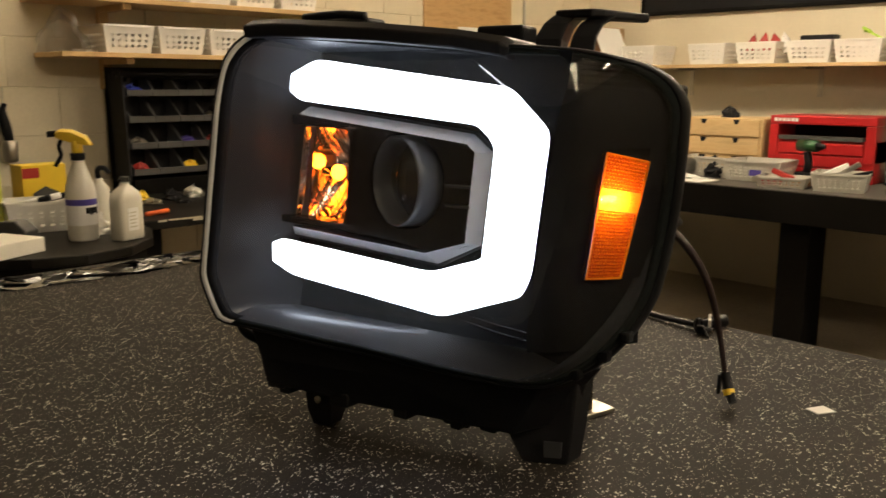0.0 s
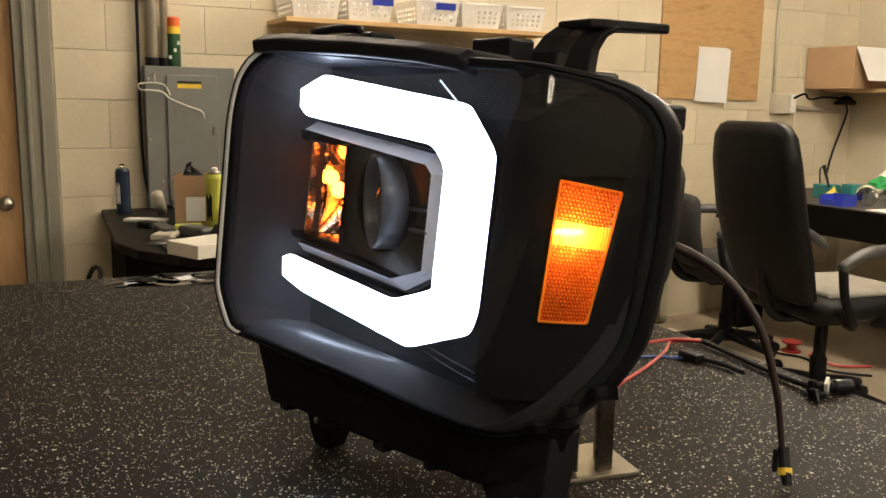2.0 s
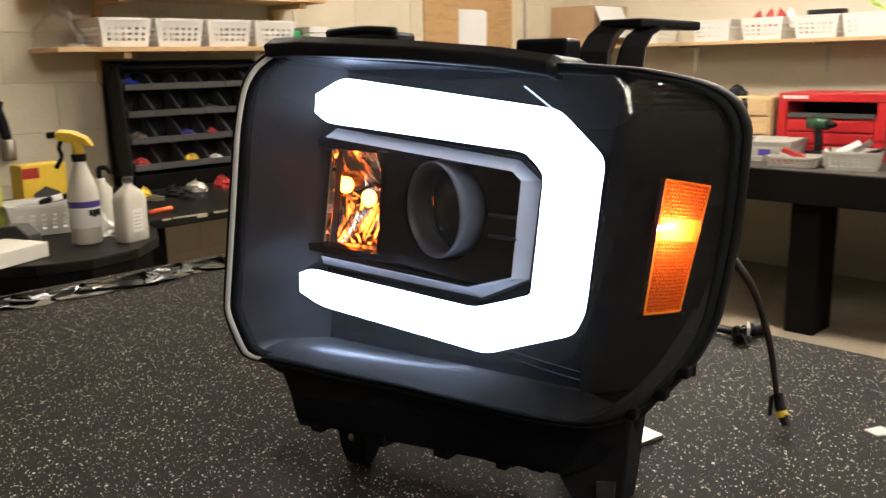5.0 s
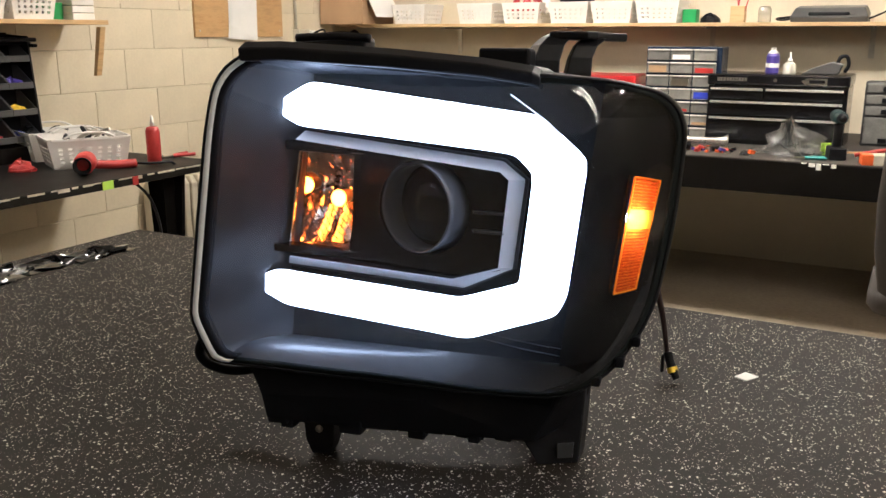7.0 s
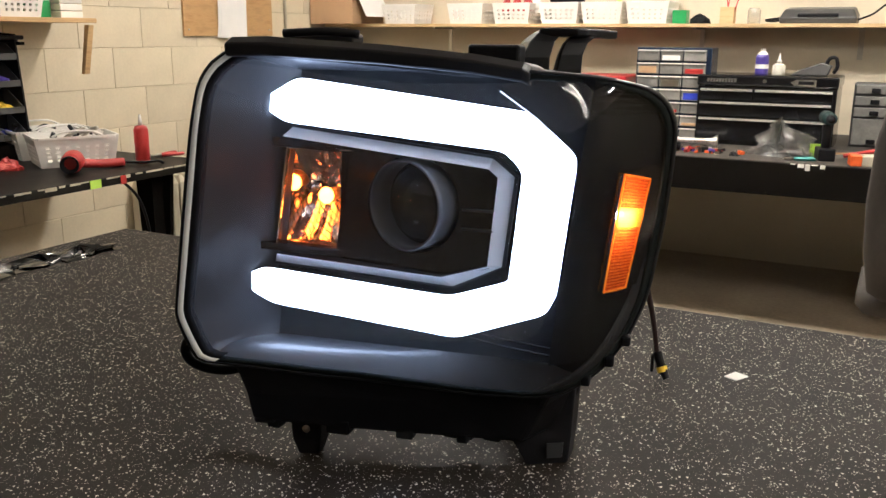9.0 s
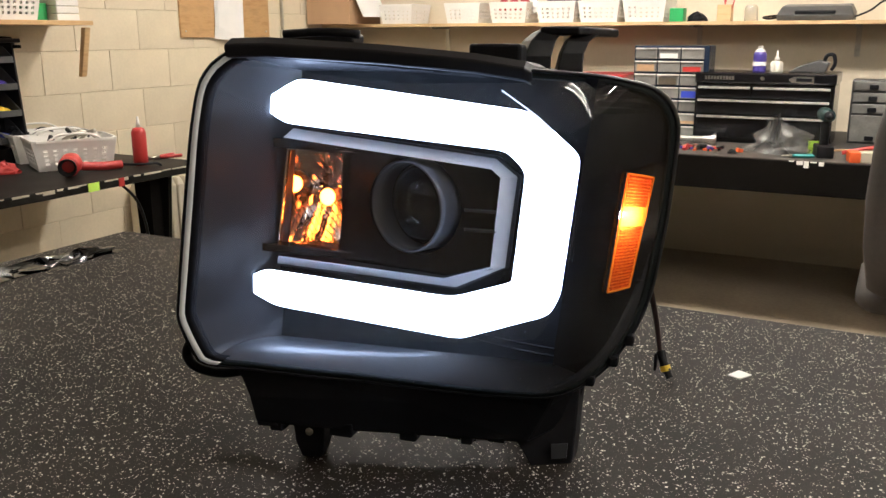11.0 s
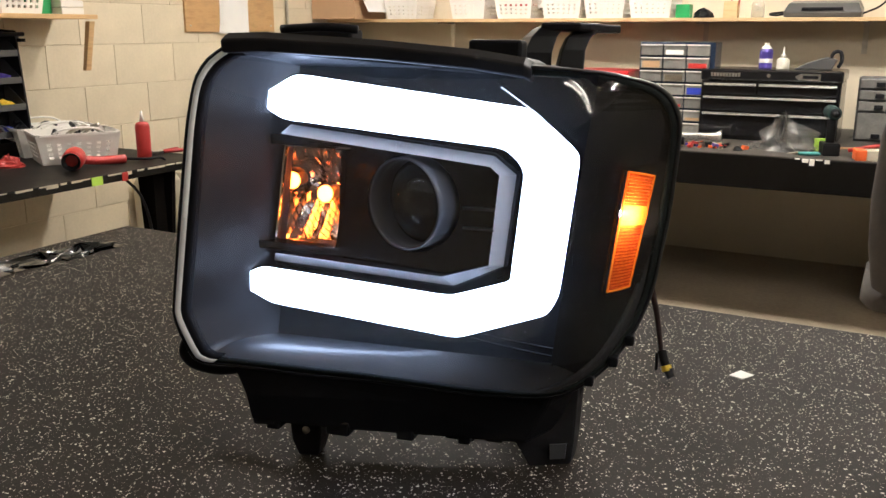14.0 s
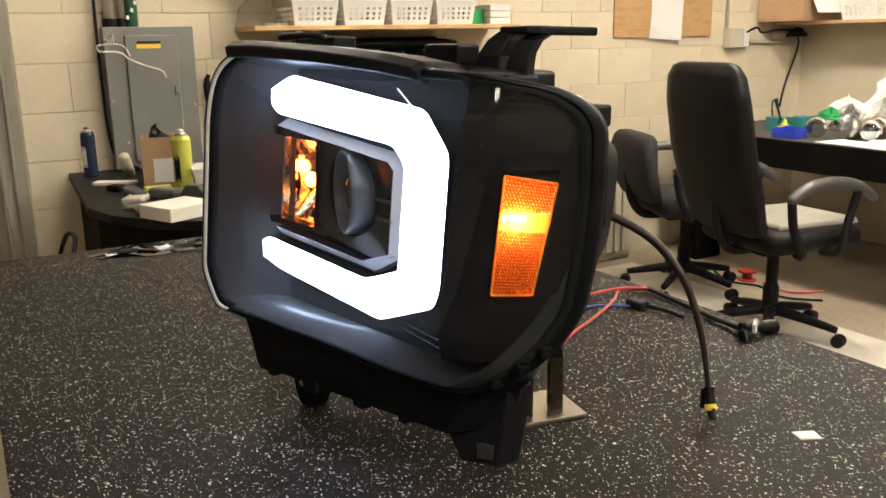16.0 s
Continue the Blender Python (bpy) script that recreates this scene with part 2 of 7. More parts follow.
GREY_CLOTH = plain("grey chair fabric", (0.055, 0.050, 0.047), 0.9, vary=0.2, scale=60, fine=500, bump=0.4)
BLUE = plain("blue plastic", (0.03, 0.05, 0.42), 0.35, vary=0.1, scale=20)
PURPLE = plain("violet bottle label", (0.07, 0.05, 0.28), 0.35, vary=0.1, scale=20)
NAVY = plain("dark blue can", (0.015, 0.025, 0.05), 0.25, vary=0.2, scale=20)
DKGREEN = plain("dark green can", (0.012, 0.06, 0.02), 0.3, vary=0.2, scale=20)
ORANGE = plain("orange plastic", (0.75, 0.13, 0.02), 0.4, vary=0.08, scale=20)
CREAM_PL = plain("cream radiator enamel", (0.55, 0.50, 0.38), 0.5, vary=0.1, scale=8)
BROWN_LOOM = plain("brown cable loom", (0.020, 0.0075, 0.006), 0.5, vary=0.4, scale=30, fine=900, bump=0.6)
WIRE_RED = plain("red wire", (0.50, 0.06, 0.05), 0.4, vary=0.1, scale=30)
WIRE_BLUE = plain("blue wire", (0.05, 0.09, 0.35), 0.4, vary=0.1, scale=30)
FOAM = plain("white foam", (0.76, 0.73, 0.64), 0.9, vary=0.05, scale=20, fine=300, bump=0.3)
TOWEL = plain("grey seat cloth", (0.30, 0.28, 0.24), 0.95, vary=0.15, scale=20, fine=300, bump=0.5)
BAG = clear("clear plastic film", (0.95, 0.95, 0.95), 0.05, 0.30, 0.22, 0.16)
FROST = clear("frosted clear plastic", (0.80, 0.81, 0.80), 0.16, 0.4, 0.3)
CLOUDY = plain("cloudy drawer plastic", (0.20, 0.195, 0.18), 0.35, vary=0.25, scale=22, fine=90, bump=0.05, per_object=0.3)
MILKY = plain("milky clear plastic", (0.52, 0.50, 0.44), 0.4, vary=0.08, scale=16, bump=0.05)
# slight white haze in the lens stands in for glare and lifted blacks
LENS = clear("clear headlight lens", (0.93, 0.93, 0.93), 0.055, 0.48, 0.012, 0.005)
BALL = clear("projector glass", (0.80, 0.83, 0.87), 0.07, 0.75, 0.008)
BAR_LIGHT = glow("white light bar", (0.80, 0.89, 1.0), BAR_POWER)
BULB_LIGHT = glow("amber bulb", (1.0, 0.15, 0.004), 2.8 * AMBER_POWER)
MARKER_LIGHT = glow("marker bulb", (1.0, 0.80, 0.40), 400.0)
FLANGE = plain("smoky lens flange", (0.024, 0.025, 0.028), 0.55, vary=0.1, scale=20, bump=0.03, spec=0.12)
RIM_LIT = plain("lit lens edge", (0.52, 0.49, 0.43), 0.45, vary=0.08, scale=30, bump=0.05)
RIM_LIT.node_tree.nodes["Principled BSDF"].inputs["Emission Color"].default_value = (1.0, 0.94, 0.80, 1)     # pale colour and faint glow stand in for the bar's light in the edge
RIM_LIT.node_tree.nodes["Principled BSDF"].inputs["Emission Strength"].default_value = 0.05
TUBE_DIM = glow("dim fluorescent tube", (1.0, 0.84, 0.55), 26.0)
TUBE_WEST = glow("west fill tube", (1.0, 0.83, 0.58), 58.0)
TUBE_SIDE = glow("east fill tube", (1.0, 0.83, 0.58), 145.0)
TUBE_LIGHT = glow("fluorescent tube", (1.0, 0.83, 0.58), TUBE_POWER)


# ---- mesh helpers ----
def part(name, bm, material, parent, label="", smooth=False, bevel=0.0, thick=0.0):
    me = bpy.data.meshes.new(name)
    bmesh.ops.recalc_face_normals(bm, faces=bm.faces)
    bm.to_mesh(me)
    bm.free()
    me.materials.append(material)
    if smooth:
        me.polygons.foreach_set("use_smooth", [True] * len(me.polygons))
    ob = new(name, me)
    ob.parent = parent
    if thick:
        md = ob.modifiers.new("thickness", "SOLIDIFY")
        md.thickness, md.offset = thick, 0
    if bevel:
        md = ob.modifiers.new("edges", "BEVEL")
        md.width, md.segments, md.limit_method, md.angle_limit = bevel, 2, "ANGLE", radians(40)
    if label:
        ob["label"] = label
    return ob


def thing(name, label, category, m, group="", kind=""):
    e = new(name)
    e.empty_display_size = 0.05
    e.matrix_world = m
    return tagged(e, label, category, group, kind)


def solid(name, bm, material, label, category, m=None, group="", kind="", smooth=False, bevel=0.0, thick=0.0):
    ob = part(name, bm, material, None, "", smooth, bevel, thick)
    if m is not None:
        ob.matrix_world = m
    return tagged(ob, label, category, group, kind)


def box(bm, x0, x1, y0, y1, z0, z1, m=None):
    vs = [bm.verts.new((x, y, z)) for x in (x0, x1) for y in (y0, y1) for z in (z0, z1)]
    for f in ((0, 1, 3, 2), (4, 6, 7, 5), (0, 4, 5, 1), (2, 3, 7, 6), (0, 2, 6, 4), (1, 5, 7, 3)):
        bm.faces.new([vs[i] for i in f])
    if m is not None:
        bmesh.ops.transform(bm, matrix=m, verts=vs)
    return bm


def boxed(*a):
    return box(bmesh.new(), *a)


def loft(bm, rings, close=True, cap0=True, cap1=True):
    """A skin over rings of points; close joins each ring's end to its start."""
    vv = [[bm.verts.new(p) for p in r] for r in rings]
    n = len(vv[0])
    for a, b in zip(vv, vv[1:]):
        for i in range(n if close else n - 1):
            j = (i + 1) % n
            bm.faces.new((a[i], a[j], b[j], b[i]))
    if cap0:
        bm.faces.new(vv[0])
    if cap1:
        bm.faces.new(vv[-1])
    return bm


def circle(r, z, n=24, cx=0.0, cy=0.0, ry=None):
    return [(cx + r * math.cos(2 * math.pi * i / n), cy + (ry or r) * math.sin(2 * math.pi * i / n), z) for i in range(n)]


def lathe(profile, n=24, m=None):
    bm = bmesh.new()
    loft(bm, [circle(max(r, 0.0004), z, n) for r, z in profile])
    if m is not None:
        bmesh.ops.transform(bm, matrix=m, verts=bm.verts)
    return bm


def prism(poly, z0, z1):
    bm = bmesh.new()
    return loft(bm, [[(x, y, z0) for x, y in poly], [(x, y, z1) for x, y in poly]])


def tube(points, r, n=8, bm=None):
    """A round bar along a smooth line through the points."""
    pts = [Vector(p) for p in points]
    line = []
    for i in range(len(pts) - 1):
        p0, p1, p2, p3 = pts[max(i - 1, 0)], pts[i], pts[i + 1], pts[min(i + 2, len(pts) - 1)]
        for k in range(5 if len(pts) > 2 else 1):
            u = k / 5
            line.append(0.5 * ((2 * p1) + (p2 - p0) * u + (2 * p0 - 5 * p1 + 4 * p2 - p3) * u * u + (3 * p1 - p0 - 3 * p2 + p3) * u ** 3))
    line.append(pts[-1])
    rings = []
    for i, p in enumerate(line):
        d = (line[min(i + 1, len(line) - 1)] - line[max(i - 1, 0)]).normalized()
        a = d.orthogonal().normalized() if not rings else (last - d * last.dot(d)).normalized()
        last = a
        b = d.cross(a)
        rr = r(i / (len(line) - 1)) if callable(r) else r
        rings.append([p + rr * (math.cos(2 * math.pi * k / n) * a + math.sin(2 * math.pi * k / n) * b) for k in range(n)])
    return loft(bm or bmesh.new(), rings)


def crumple(w, d, h, seed, n=14, rough=0.35):
    """A loose crumpled heap, open below."""
    bm = bmesh.new()
    rings = []
    for k in range(7):
        u = k / 6
        ring = []
        for i in range(n):
            a = 2 * math.pi * i / n
            f = 1 + rough * noise.noise((math.cos(a) * 2 + seed, math.sin(a) * 2, u * 3))
            g = math.cos(u * math.pi / 2) ** 0.6 * f
            ring.append((w / 2 * g * math.cos(a), d / 2 * g * math.sin(a), h * u * (1 + rough * noise.noise((math.cos(a) * 3, seed, math.sin(a) * 3)))))
        rings.append(ring)
    return loft(bm, rings, cap0=False)


# ---- the room ----
solid("floor", boxed(WALL_X - 0.3, ROOM_E + 0.2, ROOM_S - 0.2, WALL_Y + 0.2, -0.1, 0.0), CONCRETE, "worn brown-grey concrete workshop floor", "floor", kind="structure")
# paler strip puts the lit floor before the bench into the colour
solid("lit_floor_strip", boxed(-3.6, 2.5, 3.28, 3.60, -0.002, 0.003), LIT_FLOOR, "pale strip painted as the lit floor along the bench", "floor marking", kind="structure")
solid("ceiling", boxed(WALL_X - 0.3, ROOM_E + 0.2, ROOM_S - 0.2, WALL_Y + 0.2, ROOM_H, ROOM_H + 0.1), CEIL, "plain white painted workshop ceiling", "ceiling", kind="structure")
solid("wall_north", boxed(WALL_X, ROOM_E, WALL_Y, WALL_Y + 0.2, 0, ROOM_H), PAINT_N, "smooth cream painted wall behind the long bench", "wall", kind="structure")
# east and south walls are unseen; dark colour stands in for an unlit side
solid("wall_east", boxed(ROOM_E, ROOM_E + 0.2, ROOM_S, WALL_Y + 0.2, 0, ROOM_H), UNSEEN_WALL, "unseen wall, coloured dark for the unlit side of the room", "wall", kind="structure")
solid("wall_south", boxed(WALL_X - 0.2, ROOM_E + 0.2, ROOM_S - 0.2, ROOM_S, 0, ROOM_H), UNSEEN_WALL, "unseen wall, coloured dark for the unlit side of the room", "wall", kind="structure")
wall_w = thing("wall_west", "cream painted concrete block wall", "wall", pose(WALL_X, 0, 0), kind="structure")
DOOR0, DOOR1, DOOR_H = -0.64, 0.30, 2.08
core = bmesh.new()
box(core, -0.2, -0.004, 0.44, WALL_Y + 0.2, 0, ROOM_H)
box(core, -0.2, -0.004, ROOM_S, -0.78, 0, ROOM_H)
box(core, -0.2, -0.004, -0.78, 0.44, DOOR_H + 0.12, ROOM_H)
part("core", core, MORTAR, wall_w)

# door and its steel frame
jamb = bmesh.new()
for y0, y1 in ((0.30, 0.44), (-0.78, -0.64)):
    box(jamb, -0.14, 0.02, y0, y1, 0, DOOR_H + 0.12)
box(jamb, -0.14, 0.02, -0.64, 0.30, DOOR_H, DOOR_H + 0.12)
box(jamb, -0.10, 0.035, 0.335, 0.352, 0, DOOR_H + 0.02)
box(jamb, -0.10, 0.03, 0.385, 0.398, 0, DOOR_H + 0.02)
solid("door_frame", jamb, JAMB, "olive grey painted steel door frame", "door frame", pose(WALL_X, 0, 0), kind="structure", bevel=0.004)
door = thing("door_1", "closed varnished wooden door with grey panel and round steel knob", "door", pose(WALL_X, 0, 0), kind="structure")
leaf = bmesh.new()
for y0, y1, z0, z1 in ((0.18, 0.297, 0.01, 2.07), (-0.637, -0.52, 0.01, 2.07), (-0.52, 0.18, 1.90, 2.07), (-0.52, 0.18, 0.01, 0.25), (-0.52, 0.18, 0.72, 0.86)):
    box(leaf, -0.06, -0.015, y0, y1, z0, z1)
part("leaf_frame", leaf, DOOR_WOOD, door, bevel=0.003)
part("leaf_panel", boxed(-0.05, -0.028, -0.52, 0.18, 0.25, 1.90), PANEL, door, "grey sheet panel")
part("knob", lathe([(0.028, 0), (0.028, 0.006), (0.011, 0.01), (0.011, 0.035), (0.024, 0.042), (0.028, 0.055), (0.02, 0.066), (0.0, 0.068)], 20, pose(-0.015, 0.24, 0.82, 0, 90, 0)), STEEL, door, "round steel knob", smooth=True)

# fluorescent fittings on the ceiling, none of them in view
def fluorescent(x, y, turn, lit):
    f = thing("ceiling_light", "unseen white twin-tube fluorescent fitting, lit", "ceiling light", pose(x, y, ROOM_H - 0.09, 0, 0, turn), group="ceiling lights")
    part("tray", prism([(-0.6, -0.09), (0.6, -0.09), (0.6, 0.09), (-0.6, 0.09)], 0.03, 0.088), WHITE, f, bevel=0.01)
    for s in (-0.045, 0.045):
        part("tube", tube([(-0.58, s, 0.008), (0.58, s, 0.008)], 0.016, 10), lit, f, "lit fluorescent tube", smooth=True)
    return f


fluorescent(-2.2, 3.5, 0, TUBE_LIGHT)
fluorescent(-0.30, 3.30, 0, TUBE_LIGHT)
# fitting added to brighten the block wall
fluorescent(-3.15, 1.35, 90, TUBE_WEST)
fluorescent(0.62, -0.22, -20, TUBE_DIM)
# second dim fitting, added in line to lengthen the streak on the lens
fluorescent(1.79, -0.65, -20, TUBE_DIM)
# unseen fitting added to brighten the right of the table
fluorescent(1.75, 1.15, 90, TUBE_SIDE)

# ---- the table under the headlight ----
tab = thing("work_table", "large work table topped with black white-flecked rubber", "table", pose(0, 0, 0))
TX0, TX1, TY0, TY1 = -1.70, 0.85, 0.20, 1.19
part("tabletop", boxed(TX0, TX1, TY0, TY1, TABLE_Z - 0.008, TABLE_Z), RUBBER, tab, "flecked rubber sheet", bevel=0.003)
part("board", boxed(TX0 + 0.004, TX1 - 0.004, TY0 + 0.004, TY1 - 0.004, TABLE_Z - 0.045, TABLE_Z - 0.008), APRON, tab)
part("apron", boxed(TX0 + 0.08, TX1 - 0.08, TY0 + 0.08, TY1 - 0.08, TABLE_Z - 0.14, TABLE_Z - 0.045), APRON, tab)
for x in (TX0 + 0.12, TX1 - 0.12):
    for y in (TY0 + 0.12, TY1 - 0.12):
        part("leg", boxed(x - 0.03, x + 0.03, y - 0.03, y + 0.03, 0, TABLE_Z - 0.14), STEEL, tab)

# ---- the headlight ----
H = 0.2545
LX, LY, LZ = Vector((0.9812, 0.1930, 0.0)), Vector((-0.1929, 0.9804, -0.0397)), Vector((-0.0077, 0.0389, 0.9992))
ORIGIN = Vector((-0.6183, 0.5274, 1.1548)) - H * LZ
LAMP = Matrix(((LX.x, LY.x, LZ.x, ORIGIN.x), (LX.y, LY.y, LZ.y, ORIGIN.y), (LX.z, LY.z, LZ.z, ORIGIN.z), (0, 0, 0, 1)))
lamp = thing("truck_headlight", "black truck headlight with lit white C-shaped bar and amber lamps", "headlight", LAMP)
LEAN_X = 0.115


def lp(x, y, z):
    """A place in the lamp: x to its right before its slant, y to the back, z up from the bar's middle."""
    return Vector((x + LEAN_X * z, y, z + H))


def lq(x, y, z):
    return Vector((x, y, z + H))


PROFILE = [(-0.19, -0.060), (-0.172, -0.056), (-0.12, -0.045), (0.0, -0.030), (0.10, -0.018), (0.15, -0.008), (0.18, 0.004), (0.20, 0.024), (0.214, 0.050), (0.228, 0.084), (0.240, 0.114), (0.25, 0.14)]


def front(x, z):
    """How far back the lens lies at a place of its outline."""
    y = float(np.mean(np.interp(np.linspace(x - 0.025, x + 0.025, 13), [p[0] for p in PROFILE], [p[1] for p in PROFILE])))
    ease = min(max((x + 0.17) / 0.16, 0.0), 1.0)
    top, low = 0.011 + 0.019 * ease, 0.006 + 0.030 * ease
    return y + (top * max(0.0, (z - 0.065) / 0.075) ** 2 if z > 0 else low * max(0.0, (-z - 0.10) / 0.065) ** 2)


def smooth_outline(corners, count):
    """Even points round a closed line through the corners."""
    pts = [Vector((x, z, 0)) for x, z in corners]
    n = len(pts)
    fine = []
    for i in range(n):
        p0, p1, p2, p3 = pts[i - 1], pts[i], pts[(i + 1) % n], pts[(i + 2) % n]
        k = max(2, int((p2 - p1).length / 0.004))
        for j in range(k):
            u = j / k
            s = 0.35
            a, b = s * (p2 - p0), s * (p3 - p1)
            lim = (p2 - p1).length
            a, b = (a if a.length < lim else a.normalized() * lim), (b if b.length < lim else b.normalized() * lim)
            h1, h2, h3, h4 = 2 * u ** 3 - 3 * u ** 2 + 1, -2 * u ** 3 + 3 * u ** 2, u ** 3 - 2 * u ** 2 + u, u ** 3 - u ** 2
            fine.append(h1 * p1 + h2 * p2 + h3 * a + h4 * b)
    run = [0.0]
    for a, b in zip(fine, fine[1:] + fine[:1]):
        run.append(run[-1] + (b - a).length)
    out = []
    for i in range(count):
        s = run[-1] * i / count
        j = max(k for k in range(len(fine)) if run[k] <= s)
        f = (s - run[j]) / max(run[j + 1] - run[j], 1e-9)
        p = fine[j].lerp(fine[(j + 1) % len(fine)], f)
        out.append((p.x, p.y))
    return out


OUT = smooth_outline([(-0.1505, 0.1490), (-0.146, 0.1498), (-0.08, 0.147), (0.02, 0.141), (0.11, 0.134), (0.17, 0.130), (0.208, 0.121), (0.226, 0.107), (0.237, 0.082), (0.241, 0.0), (0.239, -0.075),
                      (0.230, -0.112), (0.214, -0.140), (0.190, -0.159), (0.165, -0.166), (0.10, -0.163), (-0.02, -0.152), (-0.10, -0.1430), (-0.146, -0.1385), (-0.1545, -0.1345), (-0.1735, -0.0965), (-0.1752, -0.088), (-0.1735, 0.0), (-0.1705, 0.113), (-0.1685, 0.1255), (-0.162, 0.1385)], 160)
MID = (0.03, -0.005)


def inset(p, d):
    """A point of the outline, moved d metres towards the middle."""
    v = Vector((MID[0] - p[0], MID[1] - p[1]))
    v.normalize()
    return p[0] + v.x * d, p[1] + v.y * d


def ring(d, back):
    r = []
    for p in OUT:
        x, z = inset(p, d)
        r.append(lp(x, front(x, z) + back, z))
    return r


# clear lens: a domed shell over the whole outline
shell = bmesh.new()
rings = []
for k in range(24):
    f = 1 - k / 24
    r = []
    for p in OUT:
        x, z = MID[0] + (p[0] - MID[0]) * f, MID[1] + (p[1] - MID[1]) * f
        r.append(lp(x, front(x, z), z))
    rings.append(r)
loft(shell, rings, cap0=False, cap1=True)
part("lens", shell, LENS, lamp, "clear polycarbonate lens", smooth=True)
part("lens_rim", loft(bmesh.new(), [ring(0.0, 0.006), ring(-0.001, -0.001), ring(0.002, -0.0015), ring(0.0062, 0.0008), ring(0.0062, 0.005)], cap0=False, cap1=False), RIM, lamp, "frosted grey lens rim", smooth=True)

pale = [i for i, p in enumerate(OUT) if p[0] < -0.135]
first = next(i for i in pale if (i - 1) % len(OUT) not in pale)
order = [(first + k) % len(OUT) for k in range(len(pale))]
part("lens_edge", loft(bmesh.new(), [[r_[i] for i in order] for r_ in (ring(-0.0006, -0.0018), ring(0.0000, -0.0034), ring(0.0022, -0.0040), ring(0.0046, -0.0034), ring(0.0050, -0.0018))], close=False, cap0=False, cap1=False), RIM_LIT, lamp, "frosted lens edge, paled and glowing as if lit", smooth=True)

part("lens_seam", loft(bmesh.new(), [[r_[i] for i in order] for r_ in (ring(0.0046, -0.0022), ring(0.0074, -0.0022), ring(0.0102, -0.0006), ring(0.0112, 0.006))], close=False, cap0=False, cap1=False), MATT, lamp, "black sealing line", smooth=True)
low = [i for i, p in enumerate(OUT) if p[0] > 0.15 and p[1] < -0.03]


def flange_ring(d, back):
    """A ring that tapers to nothing at both ends of the flange."""
    return [ring(0.006 + (d - 0.006) * math.sin(math.pi * (k + 0.02) / (len(low) - 0.96)) ** 0.6, back)[i] for k, i in enumerate(low)]


part("lens_flange", loft(bmesh.new(), [flange_ring(0.0060, 0.0012), flange_ring(0.011, 0.0035), flange_ring(0.017, 0.0065), flange_ring(0.018, 0.010)], close=False, cap0=False, cap1=False), FLANGE, lamp, "smoky grey lens flange", smooth=True)

# black housing: behind the rim, then narrowing to the back
def back_ring(sx, sz, y, dz=0.0):
    return [lp(MID[0] + (p[0] - MID[0]) * sx, y + 0.25 * front(*p), MID[1] + (p[1] - MID[1]) * sz + dz) for p in OUT]


part("housing", loft(bmesh.new(), [ring(0.0, 0.0065), ring(-0.0004, -0.0024), ring(-0.0020, -0.0040), ring(-0.0038, -0.0022), ring(-0.0044, 0.003), ring(-0.0040, 0.009), ring(-0.0005, 0.0125), ring(0.008, 0.016), back_ring(0.82, 0.84, 0.115), back_ring(0.68, 0.68, 0.18), back_ring(0.60, 0.58, 0.225)], cap0=False), HOUSE, lamp, "black housing", smooth=True)

# tray inside the lens
Q = []
for p in OUT:
    Q.append((min(max(p[0], -0.1055), 0.168), min(max(p[1], -0.126), 0.134)))
tray_a = [lp(*(lambda x, z: (x, front(x, z) + 0.004, z))(*inset(p, 0.006))) for p in OUT]
tray_b = [lp(x, 0.016, z) for x, z in Q]
N_OUT = len(OUT)
ledge = [i for i, p in enumerate(OUT) if p[1] < -0.10 and -0.150 <= p[0] <= 0.206]
wall = list(range(ledge[-1], N_OUT)) + [i for i, p in enumerate(OUT) if i < 10 and p[0] < -0.150]
rest = list(range(wall[-1], ledge[0] + 1))


def sheet(front_line, back_line, rows, sag=0.0):
    """A smooth surface between two edges; sag hollows it out, or swells it where negative."""
    return loft(bmesh.new(), [[a.lerp(b, k / rows) - Vector((0, 0, sag * math.sin(math.pi * (k / rows) ** 0.7))) for a, b in zip(front_line, back_line)] for k in range(rows + 1)], close=False, cap0=False, cap1=False)


ledge_back = [lp(0.168 - 0.2735 * k / (len(ledge) - 1), 0.016, -0.126) for k in range(len(ledge))]
wall_back = [lp(-0.1055, 0.016, -0.126 + 0.260 * k / (len(wall) - 1)) for k in range(len(wall))]
part("bezel_ledge", sheet([tray_a[i] for i in ledge], ledge_back, 14, -0.0070), LEDGE_LIT, lamp, "satin black lower ledge, paled for the bar's light", smooth=True)
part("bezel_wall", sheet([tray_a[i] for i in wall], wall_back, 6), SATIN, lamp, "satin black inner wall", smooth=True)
roof = [i for i in rest if OUT[i][1] > 0.12 and OUT[i][0] < 0.15]
rest = [i for i in rest if i >= roof[-1]]
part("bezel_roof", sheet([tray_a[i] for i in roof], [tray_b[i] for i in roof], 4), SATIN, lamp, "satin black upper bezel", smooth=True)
# same tray right of the bar, in a darker black than wall and ledge
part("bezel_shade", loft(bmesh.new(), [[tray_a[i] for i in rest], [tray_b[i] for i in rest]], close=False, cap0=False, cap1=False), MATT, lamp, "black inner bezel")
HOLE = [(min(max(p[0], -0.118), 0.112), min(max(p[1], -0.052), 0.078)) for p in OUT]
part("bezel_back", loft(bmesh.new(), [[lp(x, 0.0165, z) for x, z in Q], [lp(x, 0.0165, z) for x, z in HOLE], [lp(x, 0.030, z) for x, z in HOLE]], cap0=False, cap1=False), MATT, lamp)
